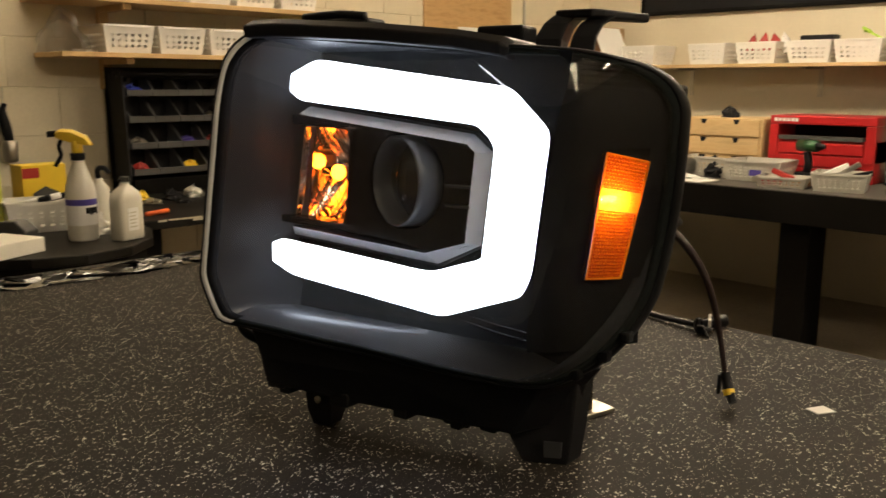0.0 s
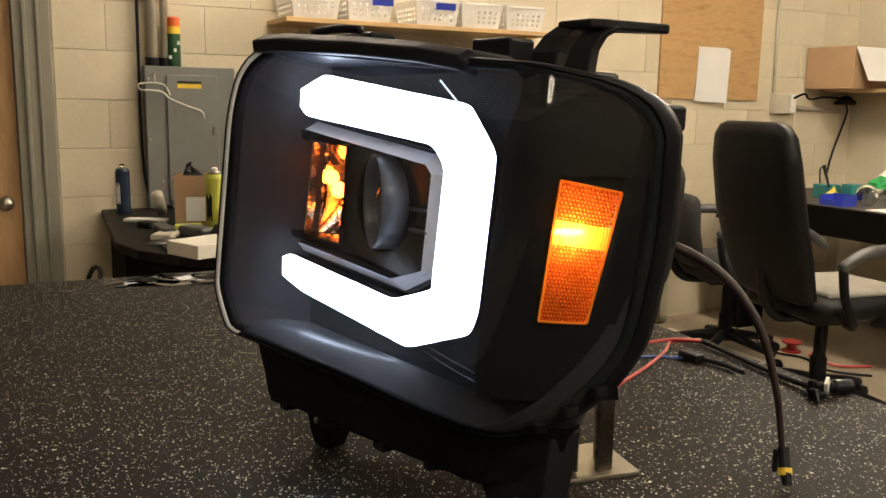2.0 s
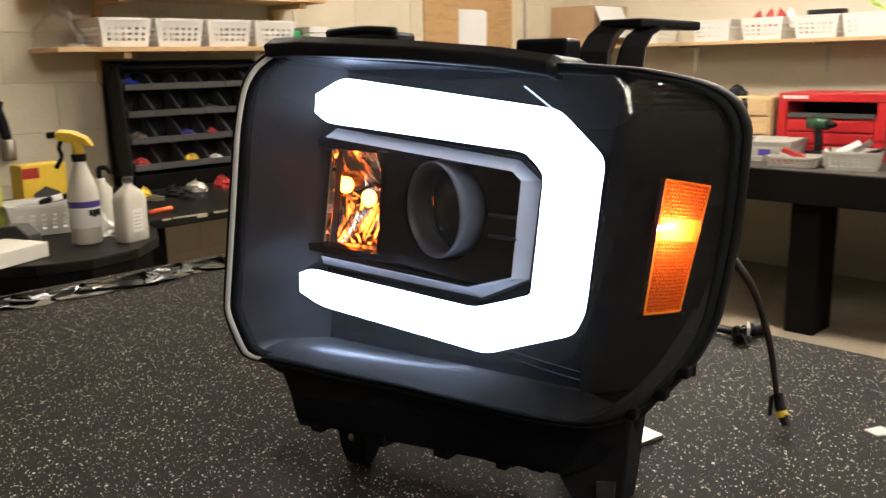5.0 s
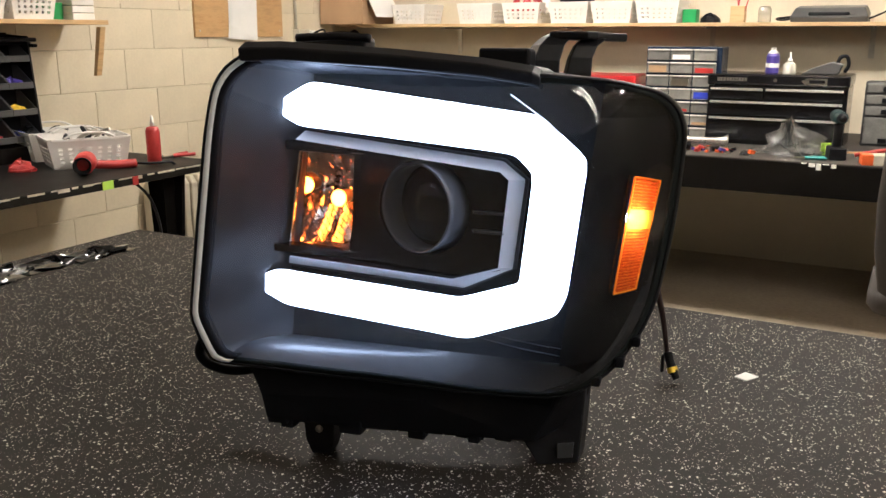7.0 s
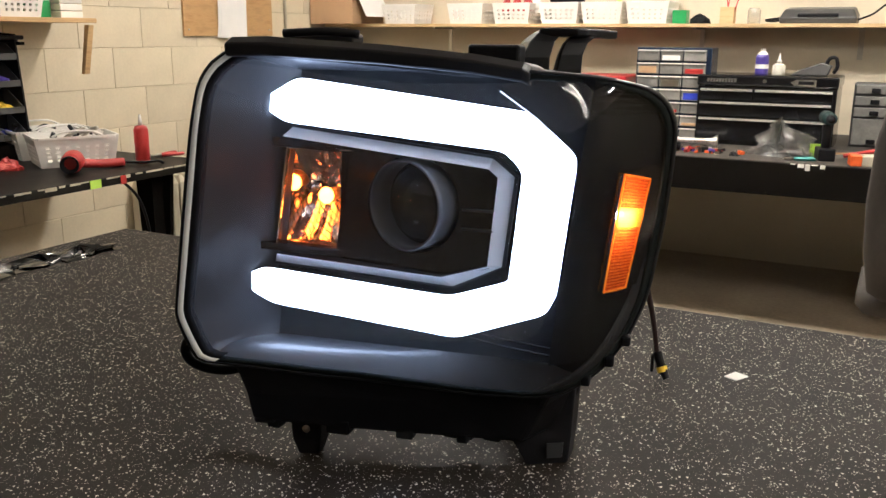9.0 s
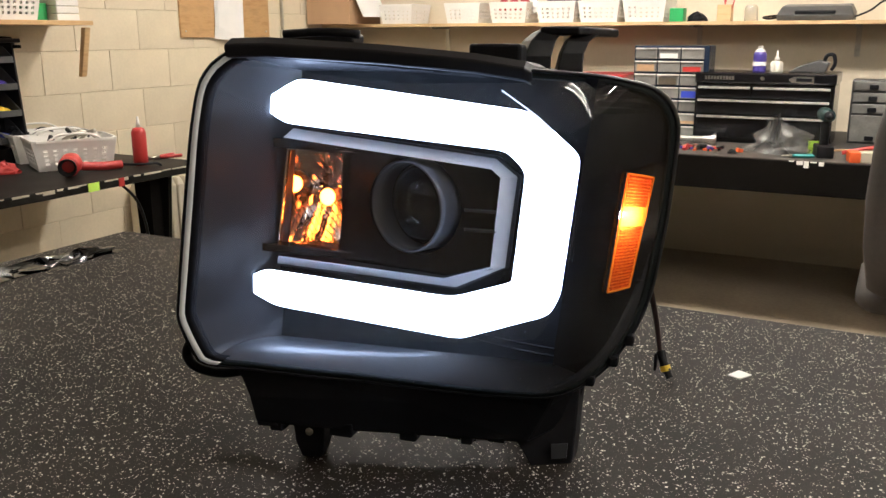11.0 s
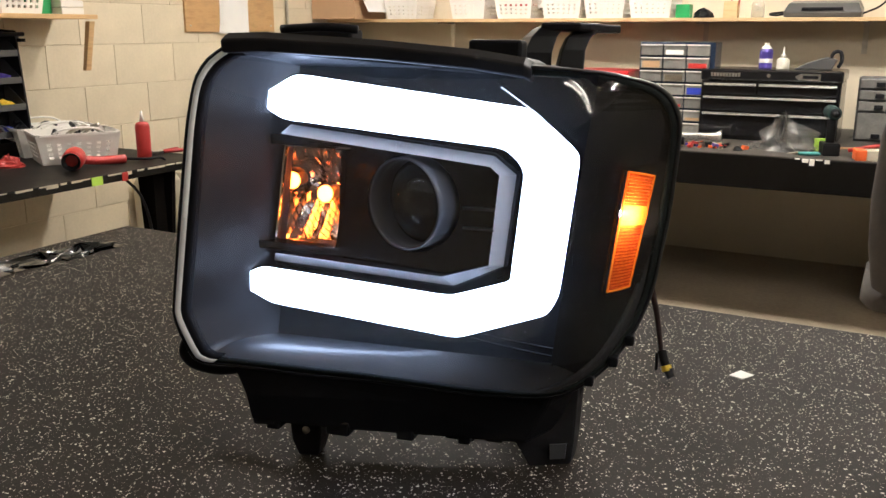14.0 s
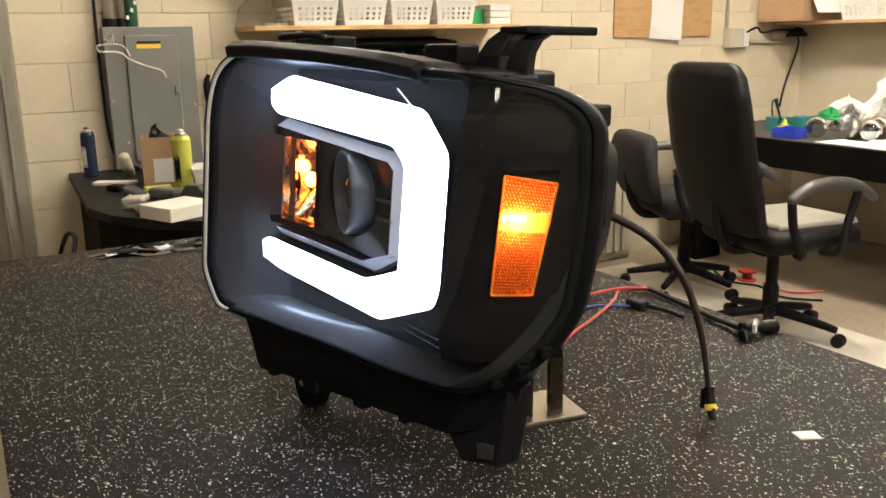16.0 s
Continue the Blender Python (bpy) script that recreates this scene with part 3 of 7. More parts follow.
for z, x0, x1 in ((-0.112, 0.085, 0.174), (-0.119, 0.09, 0.172)):
    part("bezel_ridge", tube([lp(x0, 0.0155, z + 0.010), lp((x0 + x1) / 2, 0.0150, z + 0.004), lp(x1, 0.0155, z)], 0.0008, 6), PIANO, lamp, smooth=True)
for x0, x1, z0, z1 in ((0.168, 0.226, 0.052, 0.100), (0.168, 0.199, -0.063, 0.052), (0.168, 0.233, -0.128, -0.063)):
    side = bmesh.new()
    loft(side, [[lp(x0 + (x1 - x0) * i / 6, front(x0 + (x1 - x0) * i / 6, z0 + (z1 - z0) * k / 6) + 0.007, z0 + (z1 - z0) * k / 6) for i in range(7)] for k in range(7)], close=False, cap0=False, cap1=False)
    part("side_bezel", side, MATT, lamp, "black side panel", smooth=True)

# lit C-shaped bar
OUTER = [(-0.111, -0.006, 0.112), (-0.091, 0.008, 0.127), (0.129, 0.012, 0.101), (0.173, 0.003, 0.065), (0.1595, 0.005, -0.058), (0.150, 0.006, -0.078), (0.067, 0.006, -0.108), (-0.120, 0.005, -0.092), (-0.135, -0.009, -0.077)]
INNER = [(-0.1135, -0.005, 0.0955), (-0.096, -0.008, 0.0865), (0.111, -0.010, 0.0685), (0.1285, -0.011, 0.052), (0.1195, -0.011, -0.040), (0.118, -0.010, -0.0465), (0.064, -0.009, -0.0645), (-0.121, -0.008, -0.0525), (-0.134, -0.010, -0.058)]


def eased(pts):
    """The line with each inner corner cut twice, so that it turns softly."""
    pts = [Vector(p) for p in pts]
    for share in (0.16, 0.22):
        out = [pts[0]]
        for a, b, c in zip(pts, pts[1:], pts[2:]):
            out += [b.lerp(a, min(share, 0.005 / (a - b).length)), b.lerp(c, min(share, 0.005 / (c - b).length))]
        pts = out + [pts[-1]]
    return pts


OUTER, INNER = eased(OUTER), eased(INNER)
bar = bmesh.new()
strip, shell_ = [], []
for k, (a, b) in enumerate(zip(OUTER, INNER)):
    a, b = Vector(a), Vector(b)
    rise = 0.0 if k in (0, len(OUTER) - 1) else -0.007
    c, e = a.lerp(b, 0.30) + Vector((0, rise, 0)), a.lerp(b, 0.75) + Vector((0, rise, 0))
    ia, ib = a.lerp(b, 0.25), b.lerp(a, 0.12)
    strip.append([lq(*a), lq(*c), lq(*e), lq(*b), lq(*b.lerp(Vector((ib.x, 0.0162, ib.z)), 0.55))])
    back = Vector((0, 0.0006, 0))
    shell_.append([lq(ia.x, 0.0162, ia.z), lq(*a) + back, lq(*c) + back, lq(*e) + back, lq(*b) + back, lq(ib.x, 0.0162, ib.z)])
loft(bar, strip, close=False, cap0=False, cap1=False)
part("bar_housing", loft(bmesh.new(), shell_, close=True), MATT, lamp, "black housing of the light bar")
part("light_bar", bar, BAR_LIGHT, lamp, "glowing white C-shaped light bar", smooth=False)

# thin emissive thread draws the highlight along the bar's clear cover
EDGE_GLINT = glow("glowing edge highlight", (0.85, 0.92, 1.0), 1.2)
part("edge_glint", tube([lq(0.1038, 0.0, 0.1190), lq(0.1225, -0.001, 0.1065), lq(0.1370, -0.002, 0.0965), lq(0.1492, -0.003, 0.0860)], 0.0006, 6), EDGE_GLINT, lamp, "glowing thread for the highlight on the bar's clear cover", smooth=True)

# grey frame inside the bar, its gap and the black pocket
FRAME_OUT = [(-0.0948, 0.0813), (0.0986, 0.0603), (0.1184, 0.0449), (0.1092, -0.0366), (0.0636, -0.0585), (-0.1158, -0.0489)]
FRAME_IN = [(-0.1004, 0.0733), (0.0972, 0.0519), (0.1055, 0.0449), (0.0980, -0.0349), (0.0551, -0.0484), (-0.1091, -0.0390)]


def frame_path(f, y):
    """The frame's outline: f = 0 on its outer edge, 1 on its inner edge."""
    return [lq(a + (c - a) * f, y, b + (d - b) * f) for (a, b), (c, d) in zip(FRAME_OUT, FRAME_IN)]


part("frame_gap", loft(bmesh.new(), [frame_path(-1.0, 0.012), frame_path(0.2, 0.012)], close=False, cap0=False, cap1=False), MATT, lamp, thick=0.002)
part("frame_side", loft(bmesh.new(), [frame_path(-0.22, 0.013), frame_path(-0.22, 0.0055), frame_path(0.0, 0.0042)], close=False, cap0=False, cap1=False), SHROUD, lamp, "dark grey side of the frame")
part("inner_frame", loft(bmesh.new(), [frame_path(0.0, 0.0040), frame_path(0.06, 0.0034), frame_path(0.92, -0.0054), frame_path(1.0, -0.0060)], close=False, cap0=False, cap1=False), BAND, lamp, "grey satin inner frame")
part("frame_return", loft(bmesh.new(), [frame_path(1.0, -0.0060), frame_path(1.06, -0.0050), frame_path(1.08, 0.016)], close=False, cap0=False, cap1=False), MATT, lamp, "black return of the frame")
PANEL_EDGE = [(-0.046, 0.071), (0.098, 0.054), (0.112, 0.045), (0.102, -0.037), (0.056, -0.050), (-0.052, -0.045)]


def panel_edge(a):
    """Where a ray from the projector's axis meets the panel's edge."""
    d, o = Vector((math.cos(a), math.sin(a))), Vector((0.024, 0.0145))
    best = 1.0
    for p, q in zip(PANEL_EDGE, PANEL_EDGE[1:] + PANEL_EDGE[:1]):
        p, e = Vector(p) - o, Vector(q) - Vector(p)
        det = d.x * -e.y + d.y * e.x
        if abs(det) > 1e-9:
            t = (p.x * -e.y + p.y * e.x) / det
            u = (d.x * p.y - d.y * p.x) / det
            if t > 0 and -1e-6 <= u <= 1 + 1e-6:
                best = min(best, t)
    return o + d * best


def panel_y(x):
    return 0.008 - 0.009 * min(max((x + 0.05) / 0.14, 0), 1)


angles = [2 * math.pi * k / 72 for k in range(72)]
rim_o = [panel_edge(a) for a in angles]
rim_i = [Vector((0.024 + 0.0450 * math.cos(a), 0.0145 + 0.0450 * math.sin(a))) for a in angles]
part("inner_panel", loft(bmesh.new(), [[lq(p.x, panel_y(p.x) + 0.012, p.y) for p in rim_o], [lq(p.x, panel_y(p.x), p.y) for p in rim_o], [lq(p.x, panel_y(p.x), p.y) for p in rim_i], [lq(p.x, panel_y(p.x) + 0.03, p.y) for p in rim_i]], cap0=False, cap1=False), PIANO, lamp, "black panel round the projector")
for z in (0.0160, -0.0015):
    part("panel_slat", loft(bmesh.new(), [[lq(0.070, 0.004, z), lq(0.102, 0.004, z), lq(0.102, -0.006, z - 0.001), lq(0.074, -0.004, z - 0.001)], [lq(0.070, 0.004, z - 0.003), lq(0.102, 0.004, z - 0.003), lq(0.102, -0.006, z - 0.003), lq(0.074, -0.004, z - 0.003)]]), SATIN, lamp)
# dark fingers above and below the indicator
for zt, zb, x0 in ((0.0725, 0.0635, -0.112), (-0.0285, -0.036, -0.1275)):
    part("finger", loft(bmesh.new(), [[lq(x0, -0.004, zt), lq(x0 + 0.004, 0.014, zt), lq(-0.03, 0.014, zt - 0.005), lq(-0.03, 0.006, zt - 0.005)], [lq(x0, -0.003, zb), lq(x0 + 0.004, 0.014, zb), lq(-0.03, 0.014, zb - 0.005), lq(-0.03, 0.006, zb - 0.005)]]), PIANO, lamp)

# indicator: chrome bowl of steps with two lit bulbs
turn = thing("indicator", "", "", LAMP)
turn.parent, turn.matrix_world = lamp, LAMP
bowl = bmesh.new()
XA, XB, ZA, ZB = -0.108, -0.042, 0.0605, -0.0315
BULBS = ((-0.1075, 0.0300, 0.0255), (-0.0655, 0.0130, 0.0170))
grid = []
NU, NV = 56, 72
for j in range(NV + 1):
    v = j / NV
    row = []
    for i in range(NU + 1):
        u = i / NU
        z = ZA + (ZB - ZA) * v
        deep = 0.060 * math.sin(math.pi * (0.04 + 0.92 * u)) ** 0.55 * (0.30 + 0.70 * math.sin(math.pi * (0.10 + 0.80 * v)))
        ridge = 0.010 * math.exp(-((u - 0.56 + 0.10 * v) / 0.05) ** 2) * (1 if z > 0.012 else 0.35)
        rad = math.hypot((u - 1.0) * 0.066, z - 0.064 if z > 0.010 else z - 0.02)
        step = (rad / 0.0046) % 1.0
        x = XA + (XB - XA) * u + 0.14 * (z - 0.015) - 0.45 * deep * (1 - u) ** 1.2
        row.append(lq(x, 0.006 + max(deep - ridge, 0.0) + 0.0004 * step * min(1.0, deep / 0.02), z))
    grid.append(row)
loft(bowl, grid, close=False, cap0=False, cap1=False)
part("reflector", bowl, CHROME_DIM, turn, "stepped chrome reflector")
for z, s_ in ((ZA, 1), (ZB, -1)):
    wall_ = bmesh.new()
    loft(wall_, [[lq(XA + 0.14 * (z - 0.015), y, z + s_ * 0.001) for y in (0.004, 0.05)], [lq(XB + 0.14 * (z - 0.015), y, z + s_ * 0.001) for y in (0.004, 0.05)]], close=False, cap0=False, cap1=False)
    part("reflector_wall", wall_, BRIGHT, turn, thick=0.001)
part("reflector_side", loft(bmesh.new(), [[lq(XA + 0.14 * (z - 0.015) + dx, y, z) for dx, y in ((0.0006, 0.0052), (-0.0016, 0.014), (-0.0030, 0.024))] for z in (ZB, 0.0, 0.03, ZA)], close=False, cap0=False, cap1=False), CHROME, turn, "flat chrome side of the reflector", smooth=True)
part("reflector_edge", loft(bmesh.new(), [[lq(XA + 0.14 * (z - 0.015) + dx, y, z) for dx, y in ((-0.0012, 0.004), (0.0, 0.003), (0.0012, 0.004), (0.0008, 0.012))] for z in (ZB, ZA)], close=False, cap0=False, cap1=False), CHROME, turn, "thin chrome reflector edge")
for x, y, z in BULBS:
    part("bulb", lathe([(0.0072 * math.sin(math.pi * k / 12), -0.0080 * math.cos(math.pi * k / 12)) for k in range(13)], 24, Matrix.Translation(lq(x, y, z))), BULB_LIGHT, turn, "lit amber bulb", smooth=True)
    part("bulb_socket", lathe([(0.0062, 0.0), (0.0062, 0.014), (0.0045, 0.018)], 16, Matrix.Translation(lq(x, y + 0.022, z)) @ pose(0, 0, 0, 90, 0, 0)), STEEL, turn, smooth=True)

# projector: sleeve, shroud and glass
proj = thing("projector", "", "", LAMP)
proj.parent, proj.matrix_world = lamp, LAMP
PC = lq(0.0240, 0.014, 0.0145)
AX = Matrix.Translation(PC) @ pose(0, 0, 0, 90, 0, -22)
part("shroud", lathe([(0.0425, -0.045), (0.0424, 0.012), (0.0420, 0.0175), (0.0408, 0.0185), (0.0398, 0.0175), (0.0390, 0.010), (0.0382, -0.012)], 64, AX), SHROUD_PALE, proj, "satin grey shroud ring", smooth=True)
part("lens_holder", lathe([(0.0384, -0.011), (0.0384, -0.0075), (0.0372, -0.0065), (0.0360, -0.0075), (0.0355, -0.030)], 64, AX), PIANO, proj, "glossy black lens holder", smooth=True)
part("glass", lathe([(0.0358, -0.012), (0.0350, -0.007), (0.0325, -0.001), (0.027, 0.0055), (0.019, 0.0105), (0.010, 0.0135), (0.0, 0.0145)], 48, AX), BALL, proj, "clear projector lens", smooth=True)
part("glass_back", lathe([(0.0352, -0.0145), (0.020, -0.0150), (0.0, -0.0152)], 48, AX), BALL, proj, smooth=True)
part("cutoff_shield", loft(bmesh.new(), [[AX @ Vector((0.030 * math.cos(a), 0.030 * math.sin(a), -0.030)) for a in [math.pi + math.pi * k / 16 for k in range(17)]], [AX @ Vector((0.030 * math.cos(a), -0.002, -0.034)) for a in [math.pi + math.pi * k / 16 for k in range(17)]]], close=False, cap0=False, cap1=False), STEEL, proj, "steel cutoff shield", thick=0.001)
part("cup", lathe([(0.0350, -0.034), (0.034, -0.046), (0.026, -0.062), (0.012, -0.072), (0.0, -0.074)], 48, AX), CHROME, proj, "bright reflector cup", smooth=True)
part("sleeve", loft(bmesh.new(), [[lq(-0.0405, 0.006, 0.062), lq(-0.0445, 0.006, 0.015), lq(-0.0525, 0.006, -0.034)], [lq(-0.036, 0.055, 0.06), lq(-0.034, 0.055, 0.015), lq(-0.044, 0.055, -0.03)]], close=False, cap0=False, cap1=False), PIANO, proj, thick=0.0015)

# side marker: amber reflector with a bulb behind it
mark = thing("side_marker", "", "", LAMP)
mark.parent, mark.matrix_world = lamp, LAMP
XS, YS = [p[0] for p in PROFILE], [p[1] for p in PROFILE]
def marker_at(u, v):
    """A place of the marker's face: u from its front to its rear edge, v from top to bottom."""
    y0, y1 = 0.0338 - 0.0008 * v, 0.0790 - 0.0105 * v
    y = y0 + (y1 - y0) * u
    return Vector((float(np.interp(y, YS, XS)) - 0.0008, y, 0.0485 - 0.1080 * v - (0.0080 - 0.0060 * v) * u))


WINDOW = (0.27, 0.44)
for v0, v1 in ((0.0, WINDOW[0]), (WINDOW[1], 1.0)):
    prisms, net = bmesh.new(), bmesh.new()
    rows_ = int(0.108 * (v1 - v0) / 0.0029)
    for j in range(rows_):
        for i in range(15):
            off = 0.5 if j % 2 else 0.0
            if off and i == 14:
                continue
            uc, vc = (i + 0.5 + off) / 15, v0 + (v1 - v0) * (j + 0.5) / rows_
            outer_, inner_ = [], []
            for k in range(6):
                a = math.pi / 3 * k + math.pi / 6
                for f, out in ((1.0, outer_), (0.70, inner_)):
                    out.append(lp(*marker_at(min(max(uc + f * 0.575 * math.cos(a) / 15, 0.0), 1.0), min(max(vc + f * 0.66 * math.sin(a) * (v1 - v0) / rows_, v0), v1))))
            rim_a, rim_b = [net.verts.new(p) for p in outer_], [net.verts.new(p) for p in inner_]
            for k in range(6):
                net.faces.new((rim_a[k], rim_a[(k + 1) % 6], rim_b[(k + 1) % 6], rim_b[k]))
            base_ = [prisms.verts.new(p) for p in inner_]
            tip = prisms.verts.new(lp(*(marker_at(uc, vc) + Vector((0.0010, -0.0008, 0.0)))))
            for k in range(6):
                prisms.faces.new((base_[k], base_[(k + 1) % 6], tip))
    part("reflex_panel", prisms, AMBER, mark, "amber honeycomb reflex panel")
    part("reflex_net", net, AMBER_DEEP, mark, "deep amber net between the prisms")
win = bmesh.new()
loft(win, [[lp(*(marker_at(i / 36, WINDOW[0] + (WINDOW[1] - WINDOW[0]) * k / 4) + Vector((0.0010 * (i % 2) + 0.0016 * math.sin(math.pi * k / 4), 0, 0)))) for i in range(37)] for k in range(5)], close=False, cap0=False, cap1=False)
part("bulb_window", win, AMBER_CLEAR, mark, "ribbed clear amber bulb window")
rim_ = [lp(*(marker_at(u, v) + Vector((0.0006, -0.0004, 0)))) for u, v in ((0, 0), (0.5, 0), (1, 0), (1, 0.33), (1, 0.66), (1, 1), (0.5, 1), (0, 1), (0, 0.66), (0, 0.33))]
rim_tube = bmesh.new()
for a_, b_ in zip(rim_, rim_[1:] + rim_[:1]):
    tube([a_, b_], 0.0010, 6, rim_tube)
part("marker_rim", rim_tube, AMBER_CLEAR, mark, "smooth amber edge")
edge_rows = []
for k in range(9):
    z = 0.052 - 0.115 * k / 8
    x0 = marker_at(1.0, min(max((0.0485 - z) / 0.108, 0.0), 1.0)).x - 0.001
    edge_rows.append([lp(x0 + (0.238 - x0) * i / 4, front(x0 + (0.238 - x0) * i / 4, z) + 0.004, z) for i in range(5)])
part("marker_surround", loft(bmesh.new(), edge_rows, close=False, cap0=False, cap1=False), MATT, mark, "black surround", smooth=True)
cup = bmesh.new()
cup_rows = []
for k in range(7):
    a_, b_ = marker_at(0.0, k / 6), marker_at(1.0, k / 6)
    cup_rows.append([lp(a_.x - 0.0008, a_.y + 0.0006, a_.z), lp(a_.x - 0.018, a_.y + 0.012, a_.z), lp(b_.x - 0.020, b_.y - 0.004, b_.z), lp(b_.x - 0.0012, b_.y + 0.0012, b_.z)])
loft(cup, cup_rows, close=False)
part("marker_cup", cup, BRIGHT, mark, "bright marker reflector")
part("marker_bulb", lathe([(0.0, -0.012), (0.0022, -0.011), (0.0030, 0.0), (0.0022, 0.011), (0.0, 0.012)], 14, Matrix.Translation(lp(0.2015, 0.0530, 0.0085)) @ pose(0, 0, 0, 90, 0, -28)), MARKER_LIGHT, mark, "lit amber bulb", smooth=True)

# top flange, top plate and bracket
part("top_flange", loft(bmesh.new(), [[lq(x, y - 0.004, z + 0.004), lq(x, y - 0.002, z - 0.007), lq(x + 0.004, y + 0.05, z - 0.009), lq(x + 0.004, y + 0.05, z + 0.008), lq(x, y + 0.008, z + 0.010)] for x, y, z in ((-0.134, -0.045, 0.1515), (-0.10, -0.038, 0.1525), (0.0, -0.020, 0.147), (0.08, -0.006, 0.140), (0.122, 0.004, 0.1335), (0.128, 0.008, 0.130))]), BLACK, lamp, "black top flange", bevel=0.002)
part("top_lip", tube([lq(-0.10, 0.0, 0.166), lq(-0.06, 0.004, 0.168), lq(-0.03, 0.01, 0.166)], 0.004, 6), BLACK, lamp, smooth=True)
part("top_plate", loft(bmesh.new(), [[lq(-0.08, y, 0.150 - 0.05 * max(0, y - 0.1)), lq(0.02, y, 0.149 - 0.05 * max(0, y - 0.1)), lq(0.15, y + 0.01, 0.135), lq(0.15, y + 0.01, 0.11), lq(-0.08, y, 0.11)] for y in (0.02, 0.06, 0.12, 0.15)]), BLACK, lamp, bevel=0.003)
for x0, x1, y, z in ((-0.115, -0.045, 0.03, 0.160), (0.055, 0.105, 0.07, 0.152)):
    part("top_rib", boxed(x0, x1, y, y + 0.03, z + H - 0.012, z + H + 0.008), BLACK, lamp, bevel=0.003)
BR_A = [(0.1020, 0.0950, 0.130), (0.1030, 0.0965, 0.149), (0.1075, 0.1060, 0.164), (0.1130, 0.1150, 0.172), (0.1200, 0.1230, 0.1765)]
BR_B = [(0.1335, 0.1030, 0.120), (0.1345, 0.1050, 0.138), (0.1365, 0.1090, 0.152), (0.1400, 0.1150, 0.163), (0.1460, 0.1250, 0.171)]
side_ = Vector((0.966, 0.26, 0))
for line_, w, deep in ((BR_A, (0.027, 0.026, 0.024, 0.023, 0.024), 0.075), (BR_B, (0.024, 0.024, 0.022, 0.022, 0.024), 0.020)):
    rr = []
    for k, p in enumerate(line_):
        c, back = lq(*p), Vector((-0.35, 0.94, 0.0)) * deep * (1.0 - 0.12 * k)
        rr.append([c, c + side_ * w[k], c + side_ * w[k] + back, c + back])
    part("bracket_arm", loft(bmesh.new(), rr), BLACK, lamp, "black mounting bracket", bevel=0.0015)
part("bracket_tip", loft(bmesh.new(), [[lq(x, y, z) for x, y in ((0.1135, 0.1160), (0.1520, 0.1150), (0.1605, 0.1250), (0.1700, 0.1480), (0.1835, 0.1795), (0.1760, 0.1830), (0.1230, 0.1330))] for z in (0.1690, 0.1770)]), BLACK, lamp, bevel=0.002)
part("bracket_base", boxed(0.090, 0.160, 0.085, 0.125, H + 0.112, H + 0.132), BLACK, lamp, bevel=0.003)

# lower skirt with its feet
sk = bmesh.new()
loft(sk, [[lq(-0.146, -0.034, -0.1405), lq(0.02, 0.008, -0.157), (lq(0.15, 0.045, -0.168)), lq(0.19, 0.10, -0.155), lq(0.15, 0.17, -0.14), lq(-0.11, 0.15, -0.14)],
          [lq(-0.134, -0.030, -0.175), lq(0.02, 0.010, -0.178), (lq(0.145, 0.048, -0.182)), lq(0.175, 0.10, -0.175), lq(0.14, 0.16, -0.15), lq(-0.10, 0.14, -0.15)],
          [lq(-0.130, -0.026, -0.204), lq(-0.04, 0.000, -0.212), (lq(0.125, 0.046, -0.222)), lq(0.165, 0.10, -0.215), lq(0.13, 0.15, -0.19), lq(-0.09, 0.13, -0.19)]])
part("skirt", sk, HOUSE, lamp, "black lower skirt", bevel=0.004)
part("skirt_lug", loft(bmesh.new(), [[lq(-0.130 + i, -0.024 + j, z) for i, j in ((0, 0), (0.022, 0.004), (0.020, 0.04), (0, 0.04))] for z in (-0.18, -0.208)]), BLACK, lamp, bevel=0.003)
for x, w in ((-0.118, 0.014), (-0.062, 0.024), (0.004, 0.018), (0.062, 0.012)):
    u = (x + 0.13) / 0.255
    part("skirt_tooth", boxed(x, x + w, -0.022 + 0.072 * u, -0.002 + 0.072 * u, H - 0.2105 - 0.018 * u - 0.10 * w, H - 0.198 - 0.018 * u), HOUSE, lamp, bevel=0.002)
for x, y, w in ((-0.045, 0.02, 0.008), (0.045, 0.045, 0.03), (0.085, 0.05, 0.018), (-0.08, 0.02, 0.006)):
    part("skirt_rib", boxed(x, x + w, y, y + 0.05, H - 0.227 + 0.008 * (w < 0.01), H - 0.20), BLACK, lamp, bevel=0.002)
FLOOR_L = -0.2525
part("foot", loft(bmesh.new(), [[lq(-0.106, 0.004, -0.195), lq(-0.072, 0.010, -0.195), lq(-0.074, 0.05, -0.195), lq(-0.106, 0.045, -0.195)], [lq(-0.105, 0.010, -0.235), lq(-0.076, 0.014, -0.235), lq(-0.078, 0.045, -0.235), lq(-0.105, 0.042, -0.235)], [lq(-0.100, 0.014, FLOOR_L), lq(-0.080, 0.018, FLOOR_L), lq(-0.082, 0.04, FLOOR_L), lq(-0.100, 0.038, FLOOR_L)]]), BLACK, lamp, bevel=0.002)
part("screw", lathe([(0.004, 0), (0.004, 0.002), (0.001, 0.003)], 10, Matrix.Translation(lq(-0.089, 0.0105, -0.222)) @ pose(0, 0, 0, 90, 0, 0)), STEEL, lamp, "small steel screw")
